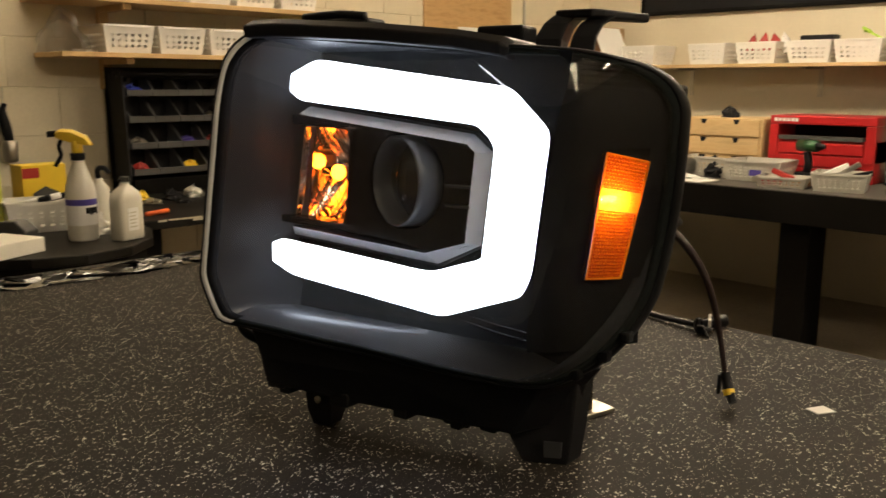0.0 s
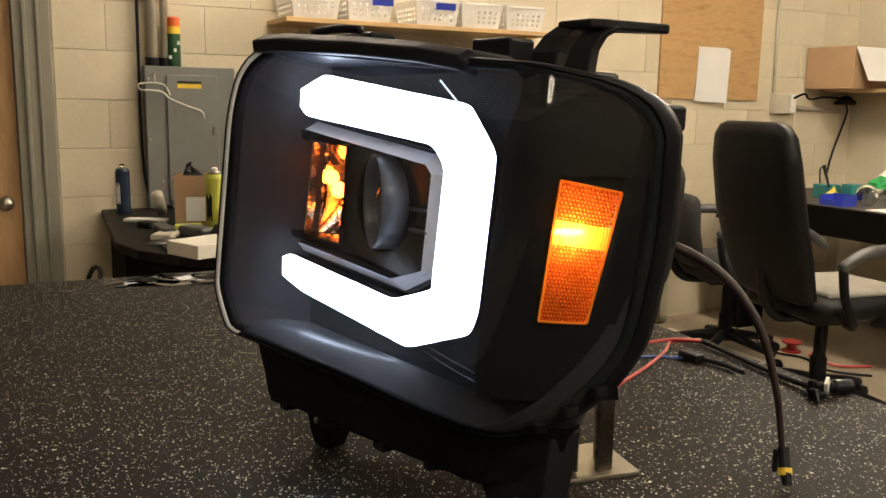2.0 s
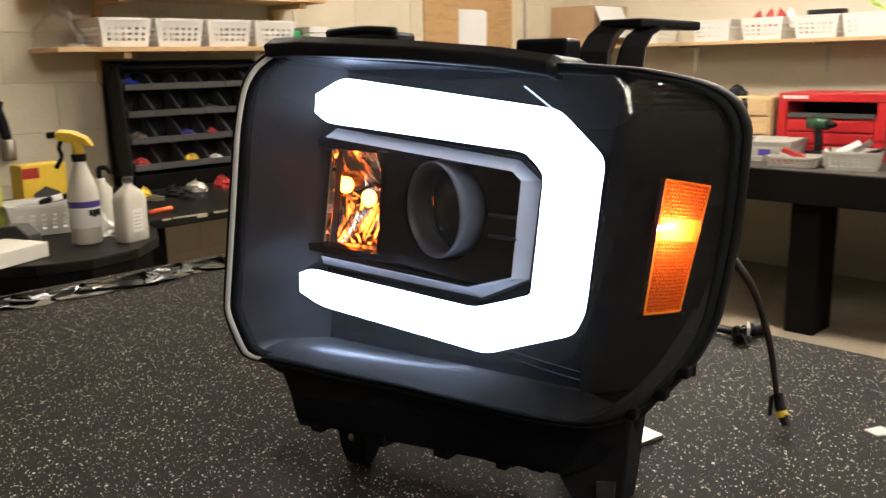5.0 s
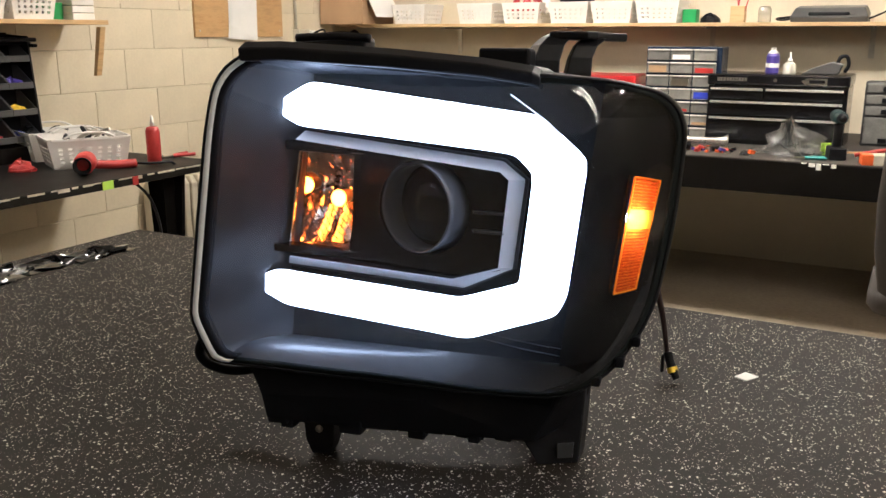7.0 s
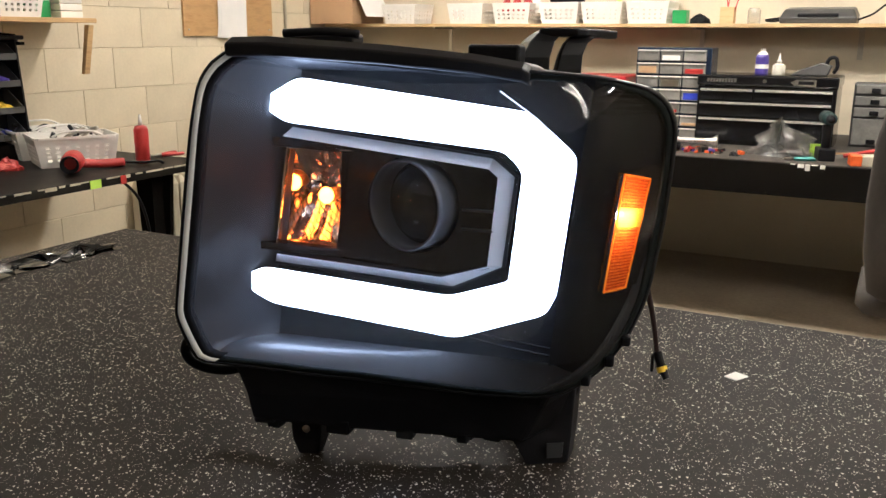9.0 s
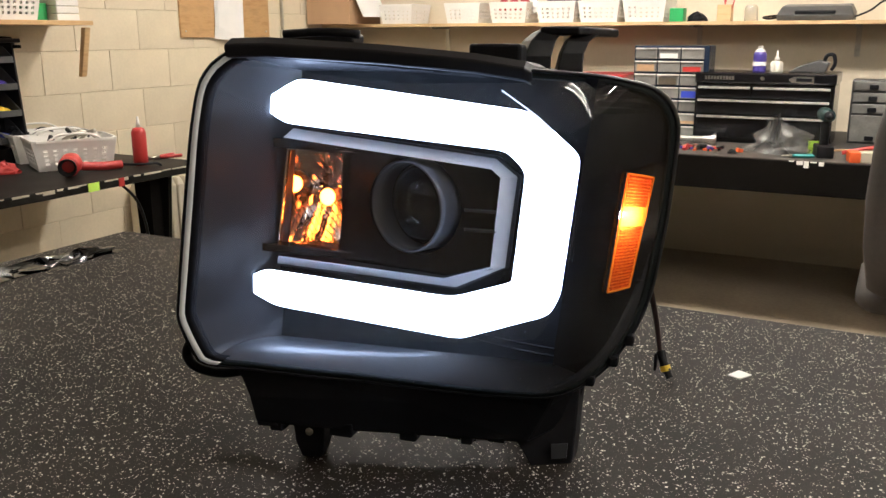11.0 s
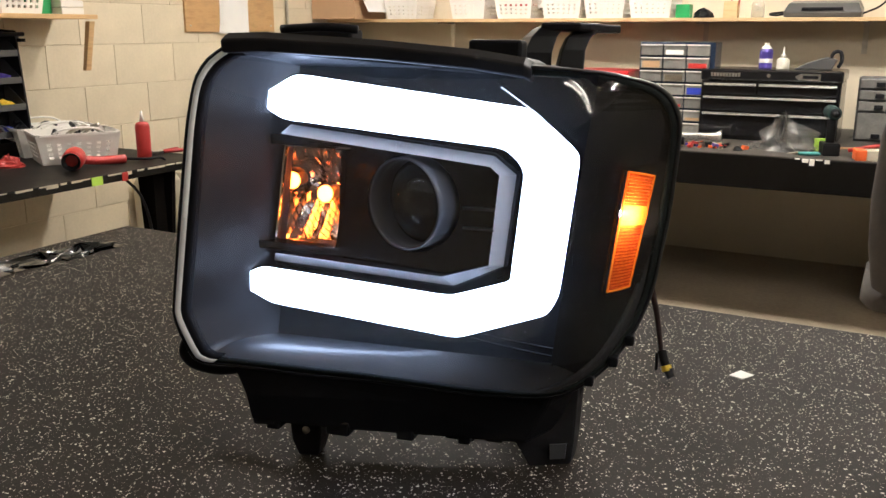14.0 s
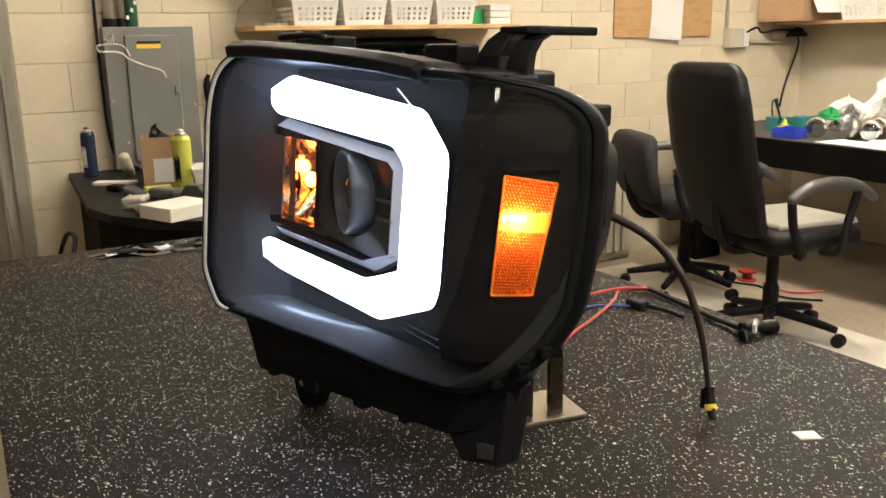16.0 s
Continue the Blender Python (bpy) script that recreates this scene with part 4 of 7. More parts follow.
part("leg", loft(bmesh.new(), [[lq(0.085, 0.050, -0.19), lq(0.170, 0.085, -0.17), lq(0.172, 0.12, -0.17), lq(0.09, 0.10, -0.19)], [lq(0.112, 0.058, -0.225), lq(0.168, 0.082, -0.225), lq(0.170, 0.112, -0.225), lq(0.115, 0.095, -0.225)], [lq(0.128, 0.062, FLOOR_L), lq(0.166, 0.080, FLOOR_L), lq(0.168, 0.108, FLOOR_L), lq(0.13, 0.09, FLOOR_L)]]), BLACK, lamp, bevel=0.002)
part("leg_tag", loft(bmesh.new(), [[lq(0.1465, 0.0675, -0.229), lq(0.162, 0.0750, -0.229), lq(0.161, 0.0755, -0.245), lq(0.1470, 0.0685, -0.245)], [lq(0.1465, 0.0695, -0.229), lq(0.162, 0.0770, -0.229), lq(0.161, 0.0775, -0.245), lq(0.1470, 0.0705, -0.245)]]), SHROUD, lamp, "small grey moulded tag")
part("side_clip", loft(bmesh.new(), [[lq(0.222 + i, 0.106 + j, z) for i, j in ((0, 0), (0.018, 0.008), (0.020, 0.028), (0, 0.030))] for z in (0.088, 0.103, 0.108)]), BLACK, lamp, bevel=0.003)
part("side_knob", lathe([(0.0085, 0), (0.0085, 0.016), (0.0065, 0.019), (0.0, 0.019)], 18, Matrix.Translation(lq(0.226, 0.124, 0.0715)) @ pose(0, 0, 0, 90, 0, 75)), BLACK, lamp, smooth=False)
part("side_rib", boxed(0.215, 0.238, 0.118, 0.140, H - 0.005, H + 0.056), BLACK, lamp, bevel=0.004)
for x, z in ((0.205, -0.135), (0.185, -0.152), (0.218, -0.118)):
    part("edge_clip", boxed(x - 0.006, x + 0.003, front(x, z) + 0.012, front(x, z) + 0.026, H + z - 0.005, H + z + 0.005), HOUSE, lamp, bevel=0.002)

part("rear_cable", tube([lq(-0.195, 0.085, -0.120), lq(-0.2344, 0.060, -0.135), lq(-0.2530, 0.060, -0.160), lq(-0.2580, 0.060, -0.176), lq(-0.2450, 0.064, -0.190), lq(-0.2150, 0.080, -0.197), lq(-0.165, 0.110, -0.185), lq(-0.110, 0.120, -0.160)], 0.0062, 8), BLACK, lamp, "black cable looped behind the housing", smooth=True)

# ---- stand and wiring on the table ----
stand = thing("steel_stand", "bare steel angle stand propping the headlight", "stand", pose(0, 0, TABLE_Z))
part("foot_plate", prism([(-0.516, 0.777), (-0.594, 0.790), (-0.600, 0.700), (-0.531, 0.681)], 0.0, 0.005), STEEL, stand, bevel=0.001)
part("post", boxed(-0.536, -0.530, 0.736, 0.754, 0.005, 0.15), STEEL_DARK, stand, bevel=0.001)
part("gusset", loft(bmesh.new(), [[(-0.537, y, 0.006), (-0.598, y, 0.006), (-0.598, y, 0.016), (-0.556, y, 0.15), (-0.537, y, 0.15)] for y in (0.715, 0.718)]), STEEL_DARK, stand, bevel=0.0008)
part("post_edge", boxed(-0.560, -0.536, 0.752, 0.758, 0.005, 0.15), STEEL, stand, bevel=0.001)
part("brace", tube([(-0.538, 0.69, 0.012), (-0.545, 0.745, 0.09)], 0.003, 6), STEEL, stand)

loom = thing("cable_loom", "brown braided cable hanging from the headlight to a plug", "cable", pose(0, 0, TABLE_Z))
part("cable", tube([(-0.60, 0.755, 0.20), (-0.565, 0.80, 0.228), (-0.51, 0.845, 0.205), (-0.475, 0.872, 0.158), (-0.457, 0.886, 0.095), (-0.4465, 0.8905, 0.033)], lambda u: 0.0050 - 0.0022 * max(0.0, u - 0.45) / 0.55, 10), BROWN_LOOM, loom, smooth=True)
part("plug_body", tube([(-0.4465, 0.8915, 0.036), (-0.4400, 0.888, 0.020), (-0.4310, 0.8835, 0.0052)], lambda u: 0.0056 if u < 0.8 else 0.0048, 12), BLACK, loom, "black plug")
part("plug_band", tube([(-0.4395, 0.8877, 0.0185), (-0.4368, 0.8863, 0.0125)], 0.0064, 12), YELLOW, loom, "yellow seal ring")
part("plug_latch", boxed(-0.4530, -0.4490, 0.884, 0.890, 0.010, 0.034), BLACK, loom, bevel=0.002)

wires = thing("loose_wiring", "red and black wires with connectors lying on the table", "wires", pose(0, 0, TABLE_Z))
part("red_wire", tube([(-0.64, 0.82, 0.015), (-0.724, 0.907, 0.006), (-0.78, 1.00, 0.004), (-0.83, 1.08, 0.005), (-0.865, 1.125, 0.006), (-0.85, 1.17, 0.005)], 0.0024, 6), WIRE_RED, wires, "red wire", smooth=True)
part("red_wire", tube([(-0.80, 0.90, 0.012), (-0.86, 1.00, 0.006), (-0.87, 1.08, 0.008), (-0.862, 1.13, 0.01), (-0.845, 1.175, 0.006)], 0.0024, 6), WIRE_RED, wires, "red wire", smooth=True)
part("blue_wire", tube([(-0.80, 0.93, 0.006), (-0.83, 1.03, 0.003), (-0.80, 1.09, 0.003)], 0.002, 6), WIRE_BLUE, wires, "blue wire", smooth=True)
part("black_wire", tube([(-0.85, 1.17, 0.006), (-0.80, 1.165, 0.006), (-0.74, 1.155, 0.006), (-0.68, 1.145, 0.006), (-0.615, 1.138, 0.008)], 0.0042, 8), BLACK, wires, smooth=True)
part("connector", boxed(-0.812, -0.776, 1.088, 1.108, 0.0, 0.013), BLACK, wires, "black connector", bevel=0.003)
part("black_wire", tube([(-0.785, 1.10, 0.006), (-0.745, 1.115, 0.005), (-0.708, 1.11, 0.006)], 0.0035, 6), BLACK, wires, smooth=True)
for x, y, r, w, d, h in ((-0.604, 1.122, 20, 0.013, 0.008, 0.013), (-0.606, 1.137, 65, 0.018, 0.008, 0.019), (-0.598, 1.128, -15, 0.008, 0.014, 0.010), (-0.609, 1.149, 35, 0.011, 0.007, 0.016), (-0.612, 1.128, 80, 0.010, 0.007, 0.022)):
    part("connector", box(bmesh.new(), -w / 2, w / 2, -d / 2, d / 2, 0.0, h, pose(x, y, 0.001, 0, 0, r)), BLACK, wires, "black connector", bevel=0.003)
    part("connector_latch", box(bmesh.new(), -w / 3, w / 3, d / 2, d / 2 + 0.003, 0.003, h * 0.8, pose(x, y, 0.001, 0, 0, r)), GREY_PL, wires, bevel=0.001)
part("round_plug", tube([(-0.612, 1.150, 0.011), (-0.606, 1.166, 0.010), (-0.600, 1.184, 0.010)], lambda u: 0.0095 if u > 0.35 else 0.0072, 14), BLACK, wires, "black round plug")
part("white_clip", box(bmesh.new(), -0.002, 0.002, -0.008, 0.008, 0.0, 0.018, pose(-0.604, 1.146, 0.006, 20, 0, 30)), WHITE, wires, "small white clip")
for k in range(4):
    part("black_wire", tube([(-0.585 - 0.004 * k, 1.108 + 0.003 * k, 0.003), (-0.592 - 0.002 * k, 1.116, 0.006 + 0.003 * k), (-0.602, 1.126, 0.010)], 0.0013, 6), BLACK, wires, smooth=True)

solid("paper_scrap", prism([(-0.371, 0.938), (-0.361, 0.960), (-0.344, 0.952), (-0.355, 0.932)], 0.0, 0.0012), PAPER, "small torn white paper scrap on the rubber", "paper", pose(0, 0, TABLE_Z))
foil = thing("crumpled_film", "crumpled black plastic film along the table edge", "plastic film", pose(-1.56, 0.70, TABLE_Z))
for k, (y, w) in enumerate(((-0.20, 0.08), (-0.08, 0.08), (0.03, 0.08), (0.12, 0.07), (0.20, 0.08), (0.28, 0.07))):
    bm = crumple(w, 0.15, 0.013, k * 3.1, 18, 0.8)
    bmesh.ops.transform(bm, matrix=pose(-0.06 + 0.012 * (k % 3), y, 0), verts=bm.verts)
    part("fold", bm, FILM_BLACK, foil)

# ---- storage on the walls ----
def perforated(w0, w1, h, nx, ny, m):
    """A tapered wall, w0 wide below and w1 above, with a grid of square holes."""
    bm = bmesh.new()
    us, vs = [0.0, 0.07], [0.0, 0.16]
    for i in range(nx):
        a = 0.07 + 0.86 * i / nx
        us += [a + 0.86 / nx * 0.28, a + 0.86 / nx * 0.72]
    us += [0.93, 1.0]
    for j in range(ny):
        a = 0.16 + 0.58 * j / ny
        vs += [a + 0.58 / ny * 0.25, a + 0.58 / ny * 0.75]
    vs += [0.76, 1.0]
    grid_ = [[bm.verts.new(((u - 0.5) * (w0 + (w1 - w0) * v), 0, h * v)) for u in us] for v in vs]
    for j in range(len(vs) - 1):
        for i in range(len(us) - 1):
            hole = 2 <= i < len(us) - 2 and 2 <= j < len(vs) - 2 and i % 2 == 0 and j % 2 == 0
            if not hole:
                bm.faces.new((grid_[j][i], grid_[j][i + 1], grid_[j + 1][i + 1], grid_[j + 1][i]))
    bmesh.ops.transform(bm, matrix=m, verts=bm.verts)
    return bm


def basket(name, label, w, d, h, m, mat, group, nx=6, ny=3, handles=False):
    t = thing(name, label, "basket", m, group)
    f = 0.86
    tilt = math.degrees(math.atan2(d * (1 - f) / 2, h))
    tx = math.degrees(math.atan2(w * (1 - f) / 2, h))
    ny_s = max(3, int(nx * d / w))
    part("front", perforated(w * f, w, h, nx, ny, pose(0, -d * f / 2, 0, tilt, 0, 0)), mat, t, thick=0.003)
    part("back", perforated(w * f, w, h, nx, ny, pose(0, d * f / 2, 0, -tilt, 0, 0)), mat, t, thick=0.003)
    part("side", perforated(d * f, d, h, ny_s, ny, pose(-w * f / 2, 0, 0, 0, 0, 90) @ pose(0, 0, 0, -tx, 0, 0)), mat, t, thick=0.003)
    part("side", perforated(d * f, d, h, ny_s, ny, pose(w * f / 2, 0, 0, 0, 0, 90) @ pose(0, 0, 0, tx, 0, 0)), mat, t, thick=0.003)
    part("bottom", boxed(-w * f / 2, w * f / 2, -d * f / 2, d * f / 2, 0.0, 0.004), mat, t)
    rim = bmesh.new()
    c = 0.02
    line = [(w / 2 - c, d / 2), (-w / 2 + c, d / 2), (-w / 2, d / 2 - c), (-w / 2, -d / 2 + c), (-w / 2 + c, -d / 2), (w / 2 - c, -d / 2), (w / 2, -d / 2 + c), (w / 2, d / 2 - c)]
    loft(rim, [[(x * k, y * k2, z) for x, y in line] for k, k2, z in ((0.985, 0.985, h), (1.02, 1.025, h), (1.025, 1.03, h - 0.010), (1.015, 1.02, h - 0.010), (1.01, 1.015, h - 0.004), (0.985, 0.985, h - 0.002))], cap0=False, cap1=False)
    part("rim", rim, mat, t)
    if handles:
        for s in (-1, 1):
            part("handle", tube([(-w * 0.3, s * d * 0.5, h), (-w * 0.15, s * d * 0.52, h + 0.02), (w * 0.15, s * d * 0.52, h + 0.02), (w * 0.3, s * d * 0.5, h)], 0.005, 6), mat, t, smooth=True)
    return t


def shelf_bracket(t, x, y, z, d, mat, axis):
    bm = bmesh.new()
    if axis == "x":
        box(bm, x - 0.004, x + 0.004, y - 0.02, y + 0.02, z - 0.15, z)
        box(bm, x, x + d, y - 0.012, y + 0.012, z - 0.012, z)
    else:
        box(bm, x - 0.014, x + 0.014, y - 0.006, y, z - 0.17, z)
        box(bm, x - 0.012, x + 0.012, y - d, y, z - 0.012, z)
    part("bracket", bm, mat, t)


# two short shelves on the block wall
for z, y0, y1, lab in ((SHELF_Z, 1.37, 2.74, "pine shelf on the block wall, holding white baskets"), (1.600, 1.33, 2.66, "upper pine shelf on the block wall, holding baskets")):
    sh = thing("wall_shelf", lab, "shelf", pose(0, 0, 0), "wall shelves")
    part("board", boxed(WALL_X, WALL_X + 0.30, y0, y1, z - 0.020, z), PINE, sh, bevel=0.002)
    for y in ((1.66,) if z < 1.5 else (1.66, 2.55)):
        part("upright", boxed(WALL_X + 0.001, WALL_X + 0.04, y - 0.02, y + 0.02, z - 0.15, z - 0.020), PINE, sh, bevel=0.002)
        part("arm", boxed(WALL_X + 0.04, WALL_X + 0.27, y - 0.018, y + 0.018, z - 0.045, z - 0.020), PINE, sh, bevel=0.002)
    if z < 1.5:
        part("strut", loft(bmesh.new(), [[(WALL_X + 0.29, y, z - 0.03), (WALL_X + 0.262, y, z - 0.03), (WALL_X + 0.215, y, z - 0.25), (WALL_X + 0.237, y, z - 0.25)] for y in (2.70, 2.73)]), PINE, sh, bevel=0.002)
bw = basket("storage_basket", "white perforated plastic basket on a pine shelf", 0.22, 0.26, 0.115, pose(WALL_X + 0.15, 1.66, SHELF_Z, 0, 0, 90), WHITE, "white baskets")
for y, z in ((1.90, SHELF_Z), (2.14, SHELF_Z), (2.38, SHELF_Z), (1.47, 1.6), (1.72, 1.6), (2.05, 1.6), (2.28, 1.6), (2.52, 1.6)):
    copy_thing(bw, pose(WALL_X + 0.15, y, z, 0, 0, 90))
for y in (1.77, 2.08, 1.50):
    solid("basket_label", boxed(0, 0.001, -0.05, 0.05, 0.02, 0.05), BLUE if y > 1.6 else PAPER, "blue and white paper label on a basket", "label", pose(WALL_X + 0.292, y, 1.60 + 0.05, 0, 6, 0))
solid("spool_box", boxed(-0.04, 0.04, -0.05, 0.05, 0, 0.075), GREEN, "green cardboard tub standing on a pine shelf", "box", pose(WALL_X + 0.16, 2.53, SHELF_Z), bevel=0.004)
st = thing("tray_stack", "stack of clear flat parts boxes on the shelf", "box", pose(WALL_X + 0.15, 2.65, SHELF_Z))
for k in range(3):
    part("tray", boxed(-0.10, 0.10, -0.06, 0.06, 0.032 * k, 0.032 * k + 0.029), WHITE, st, bevel=0.004)
fr = thing("frame_stack", "dark rods lying on a rail below the shelf", "rods", pose(WALL_X + 0.10, 2.0, SHELF_Z - 0.095))
for k, (a, b) in enumerate(((0.0, 0.0), (0.03, 0.012), (0.06, -0.004), (0.10, 0.01))):
    part("rod", tube([(a, -0.36, b), (a, 0.42, b)], 0.009, 8), BLACK, fr, smooth=True)
part("rail", boxed(-0.10, 0.13, -0.345, -0.325, -0.022, -0.008), APRON, fr)
part("rail", boxed(-0.10, 0.13, 0.385, 0.405, -0.022, -0.008), APRON, fr)
solid("white_tool", tube([(0, -0.05, 0.006), (0, 0.05, 0.006)], 0.008, 8), WHITE, "small white plastic tool lying on the shelf", "tool", pose(WALL_X + 0.2, 1.50, SHELF_Z), smooth=True)
solid("plastic_sheet", crumple(0.22, 0.20, 0.16, 4.2, 16, 0.5), BAG, "loose clear plastic sheet on the shelf end", "plastic film", pose(WALL_X + 0.13, 1.44, SHELF_Z))

# long shelf on the smooth wall
ns = thing("long_shelf", "long pine shelf on steel brackets, holding baskets", "shelf", pose(0, 0, 0), "wall shelves")
part("board", boxed(-3.80, 0.9, WALL_Y - 0.30, WALL_Y, SHELF_Z - 0.02, SHELF_Z), PINE_N, ns, bevel=0.002)
for x in (-2.98, -2.14, -1.31, -0.46, 0.4):
    shelf_bracket(ns, x, WALL_Y, SHELF_Z - 0.02, 0.25, STEEL, "y")
bn = basket("storage_basket", "white perforated plastic basket on the long shelf", 0.25, 0.26, 0.125, pose(-3.22, WALL_Y - 0.16, SHELF_Z), WHITE, "white baskets")
for x in (-2.735, -2.42, -2.11, -1.845, -1.575):
    copy_thing(bn, pose(x, WALL_Y - 0.16, SHELF_Z, 0, 0, 0))
crate = thing("cardboard_box", "open brown cardboard box on the long shelf", "box", pose(-3.635, WALL_Y - 0.27, SHELF_Z))
cb = bmesh.new()
box(cb, -0.17, 0.17, -0.19, -0.186, 0, 0.25), box(cb, -0.17, 0.17, 0.186, 0.19, 0, 0.25), box(cb, -0.17, -0.166, -0.186, 0.186, 0, 0.25), box(cb, 0.166, 0.17, -0.186, 0.186, 0, 0.25), box(cb, -0.166, 0.166, -0.186, 0.186, 0, 0.004)
part("carton", cb, CARD, crate)
part("flap", loft(bmesh.new(), [[(0.171, y, 0.245), (0.175, y, 0.245), (0.275, y, 0.045), (0.271, y, 0.045)] for y in (-0.185, 0.115)]), PAPER, crate, "white sheet over the carton's side")
for k, (x, s) in enumerate(((-2.52, 1), (-2.44, 2), (-2.36, 3), (-2.29, 4))):
    pk = crumple(0.07, 0.06, 0.10, s * 1.7, 8, 0.5)
    solid("snack_packet", pk, RED_PL if k < 3 else PAPER, "crumpled red and white foil packet in a basket", "packet", pose(x, WALL_Y - 0.15, SHELF_Z + 0.07, 8 * (k - 1), 10 - 6 * k, 0), group="packets")
solid("black_gadget", boxed(-0.10, 0.10, -0.04, 0.04, 0, 0.03), BLACK, "flat black tool lying on a basket", "tool", pose(-2.10, WALL_Y - 0.16, SHELF_Z + 0.126), bevel=0.008)
solid("green_tub", boxed(-0.04, 0.04, -0.04, 0.04, 0, 0.075), GREEN, "small green box on the long shelf", "box", pose(-1.40, WALL_Y - 0.2, SHELF_Z), bevel=0.004)
solid("black_pouch", crumple(0.12, 0.10, 0.05, 9.0, 14, 0.3), BLACK, "small black pouch on the long shelf", "pouch", pose(-1.29, WALL_Y - 0.2, SHELF_Z))
pen = thing("pencil_cup", "small wooden block cup with pencils", "pencil cup", pose(-1.14, WALL_Y - 0.2, SHELF_Z))
part("cup", boxed(-0.038, 0.038, -0.035, 0.035, 0, 0.09), BIRCH, pen, bevel=0.003)
for x, y, a in ((-0.015, 0.0, 8), (0.012, 0.01, -10), (0.02, -0.012, 14)):
    part("pencil", box(bmesh.new(), -0.003, 0.003, -0.003, 0.003, 0.05, 0.14, pose(x, y, 0, 0, a, 0)), RED_PL, pen)
jarx = lathe([(0.035, 0), (0.035, 0.07), (0.028, 0.08), (0.028, 0.085)], 16)
solid("clear_jar", jarx, FROST, "small clear plastic jar on the long shelf", "jar", pose(-1.0, WALL_Y - 0.2, SHELF_Z), smooth=True)
sc = thing("scanner", "grey and black flat office machine on the shelf", "office machine", pose(-0.67, WALL_Y - 0.17, SHELF_Z))
part("body", loft(bmesh.new(), [[(-0.19, -0.09, 0.0), (0.19, -0.09, 0.0), (0.19, 0.10, 0.0), (-0.19, 0.10, 0.0)], [(-0.19, -0.10, 0.03), (0.19, -0.10, 0.03), (0.19, 0.10, 0.05), (-0.19, 0.10, 0.05)], [(-0.17, -0.06, 0.075), (0.17, -0.06, 0.075), (0.17, 0.09, 0.09), (-0.17, 0.09, 0.09)]]), GREY_PL, sc, bevel=0.008)
part("slot", boxed(-0.10, 0.10, -0.103, -0.06, 0.034, 0.052), BLACK, sc, bevel=0.004)
part("cable", tube([(0.19, 0.0, 0.02), (0.26, -0.02, 0.05), (0.33, 0.0, 0.10), (0.42, 0.02, 0.06), (0.45, 0.02, 0.006)], 0.005, 6), BLACK, sc, smooth=True)
part("cable", tube([(-0.19, -0.02, 0.02), (-0.23, -0.06, 0.012), (-0.27, 0.0, 0.02), (-0.21, 0.05, 0.03)], 0.006, 6), BLACK, sc, smooth=True)
scp = thing("green_scoop", "lime green plastic scoop sticking out of a basket", "scoop", pose(-1.70, WALL_Y - 0.2, SHELF_Z + 0.10))
part("stem", tube([(0, 0, 0), (-0.12, 0, 0.06)], 0.006, 6), LIME, scp, smooth=True)
part("bowl", lathe([(0.0, 0), (0.025, 0.008), (0.03, 0.02)], 12, pose(-0.14, 0, 0.06, 0, 30, 0)), LIME, scp, smooth=True)
bd = thing("wall_board", "long black framed board high on the wall", "board", pose(-2.2, WALL_Y - 0.02, 1.73))
part("sheet", boxed(-1.15, 1.3, -0.005, 0.019, 0.0, 0.6), BLACK, bd)
for a in ((-1.17, 1.32, -0.02, 0.019, -0.02, 0.0), (-1.17, 1.32, -0.02, 0.019, 0.6, 0.62), (-1.17, -1.15, -0.02, 0.019, 0.0, 0.6), (1.30, 1.32, -0.02, 0.019, 0.0, 0.6)):
    part("border", boxed(*a), APRON, bd, bevel=0.002)

# plywood board, paper, electrical box and conduits
pl = thing("plywood_board", "square plywood board screwed to the block wall", "board", pose(WALL_X, 0, 0))
part("board", boxed(0.001, 0.016, 3.585, 4.355, 1.300, 2.02), PLY, pl, bevel=0.002)
for y, z in ((3.62, 1.335), (4.32, 1.335), (3.62, 1.98), (4.32, 1.98)):
    part("screw", lathe([(0.006, 0), (0.005, 0.003), (0.0, 0.003)], 10, pose(0.016, y, z, 0, 90, 0)), STEEL, pl)
sheets = thing("paper_sheets", "white paper sheets pinned to the plywood", "paper", pose(WALL_X + 0.017, 3.99, 1.29))
for k in range(3):
    part("sheet", loft(bmesh.new(), [[(0.001 + 0.004 * k + 0.012 * math.sin(3 * v) * v, -0.125 + 0.01 * k - 0.02 * v, 0.31 * (1 - v)), (0.001 + 0.004 * k + 0.006 * v * v, 0.10 - 0.015 * v + 0.008 * k, 0.31 * (1 - v) - 0.006 * k)] for v in (0, 0.25, 0.5, 0.75, 1.0)], close=False, cap0=False, cap1=False), PAPER, sheets, thick=0.0006)
eb = thing("junction_box", "cream electrical junction box with conduits", "junction box", pose(WALL_X, 4.56, 1.285))
part("box", boxed(0.001, 0.055, -0.085, 0.03, -0.06, 0.06), CONDUIT, eb, bevel=0.005)
part("outlet", boxed(0.001, 0.06, 0.035, 0.085, -0.055, 0.055), WHITE, eb, bevel=0.005)
part("conduit", tube([(0.02, -0.075, 0.06), (0.02, -0.085, 0.7)], 0.010, 8), CONDUIT, eb, smooth=True)
part("conduit", tube([(0.02, 0.085, -0.02), (0.02, 0.55, -0.045)], 0.011, 8), CONDUIT, eb, smooth=True)
part("cable", tube([(0.05, 0.06, 0.03), (0.12, 0.08, 0.06), (0.10, 0.15, 0.03), (0.05, 0.35, 0.045), (0.05, 0.6, 0.035)], 0.007, 6), BLACK, eb, smooth=True)
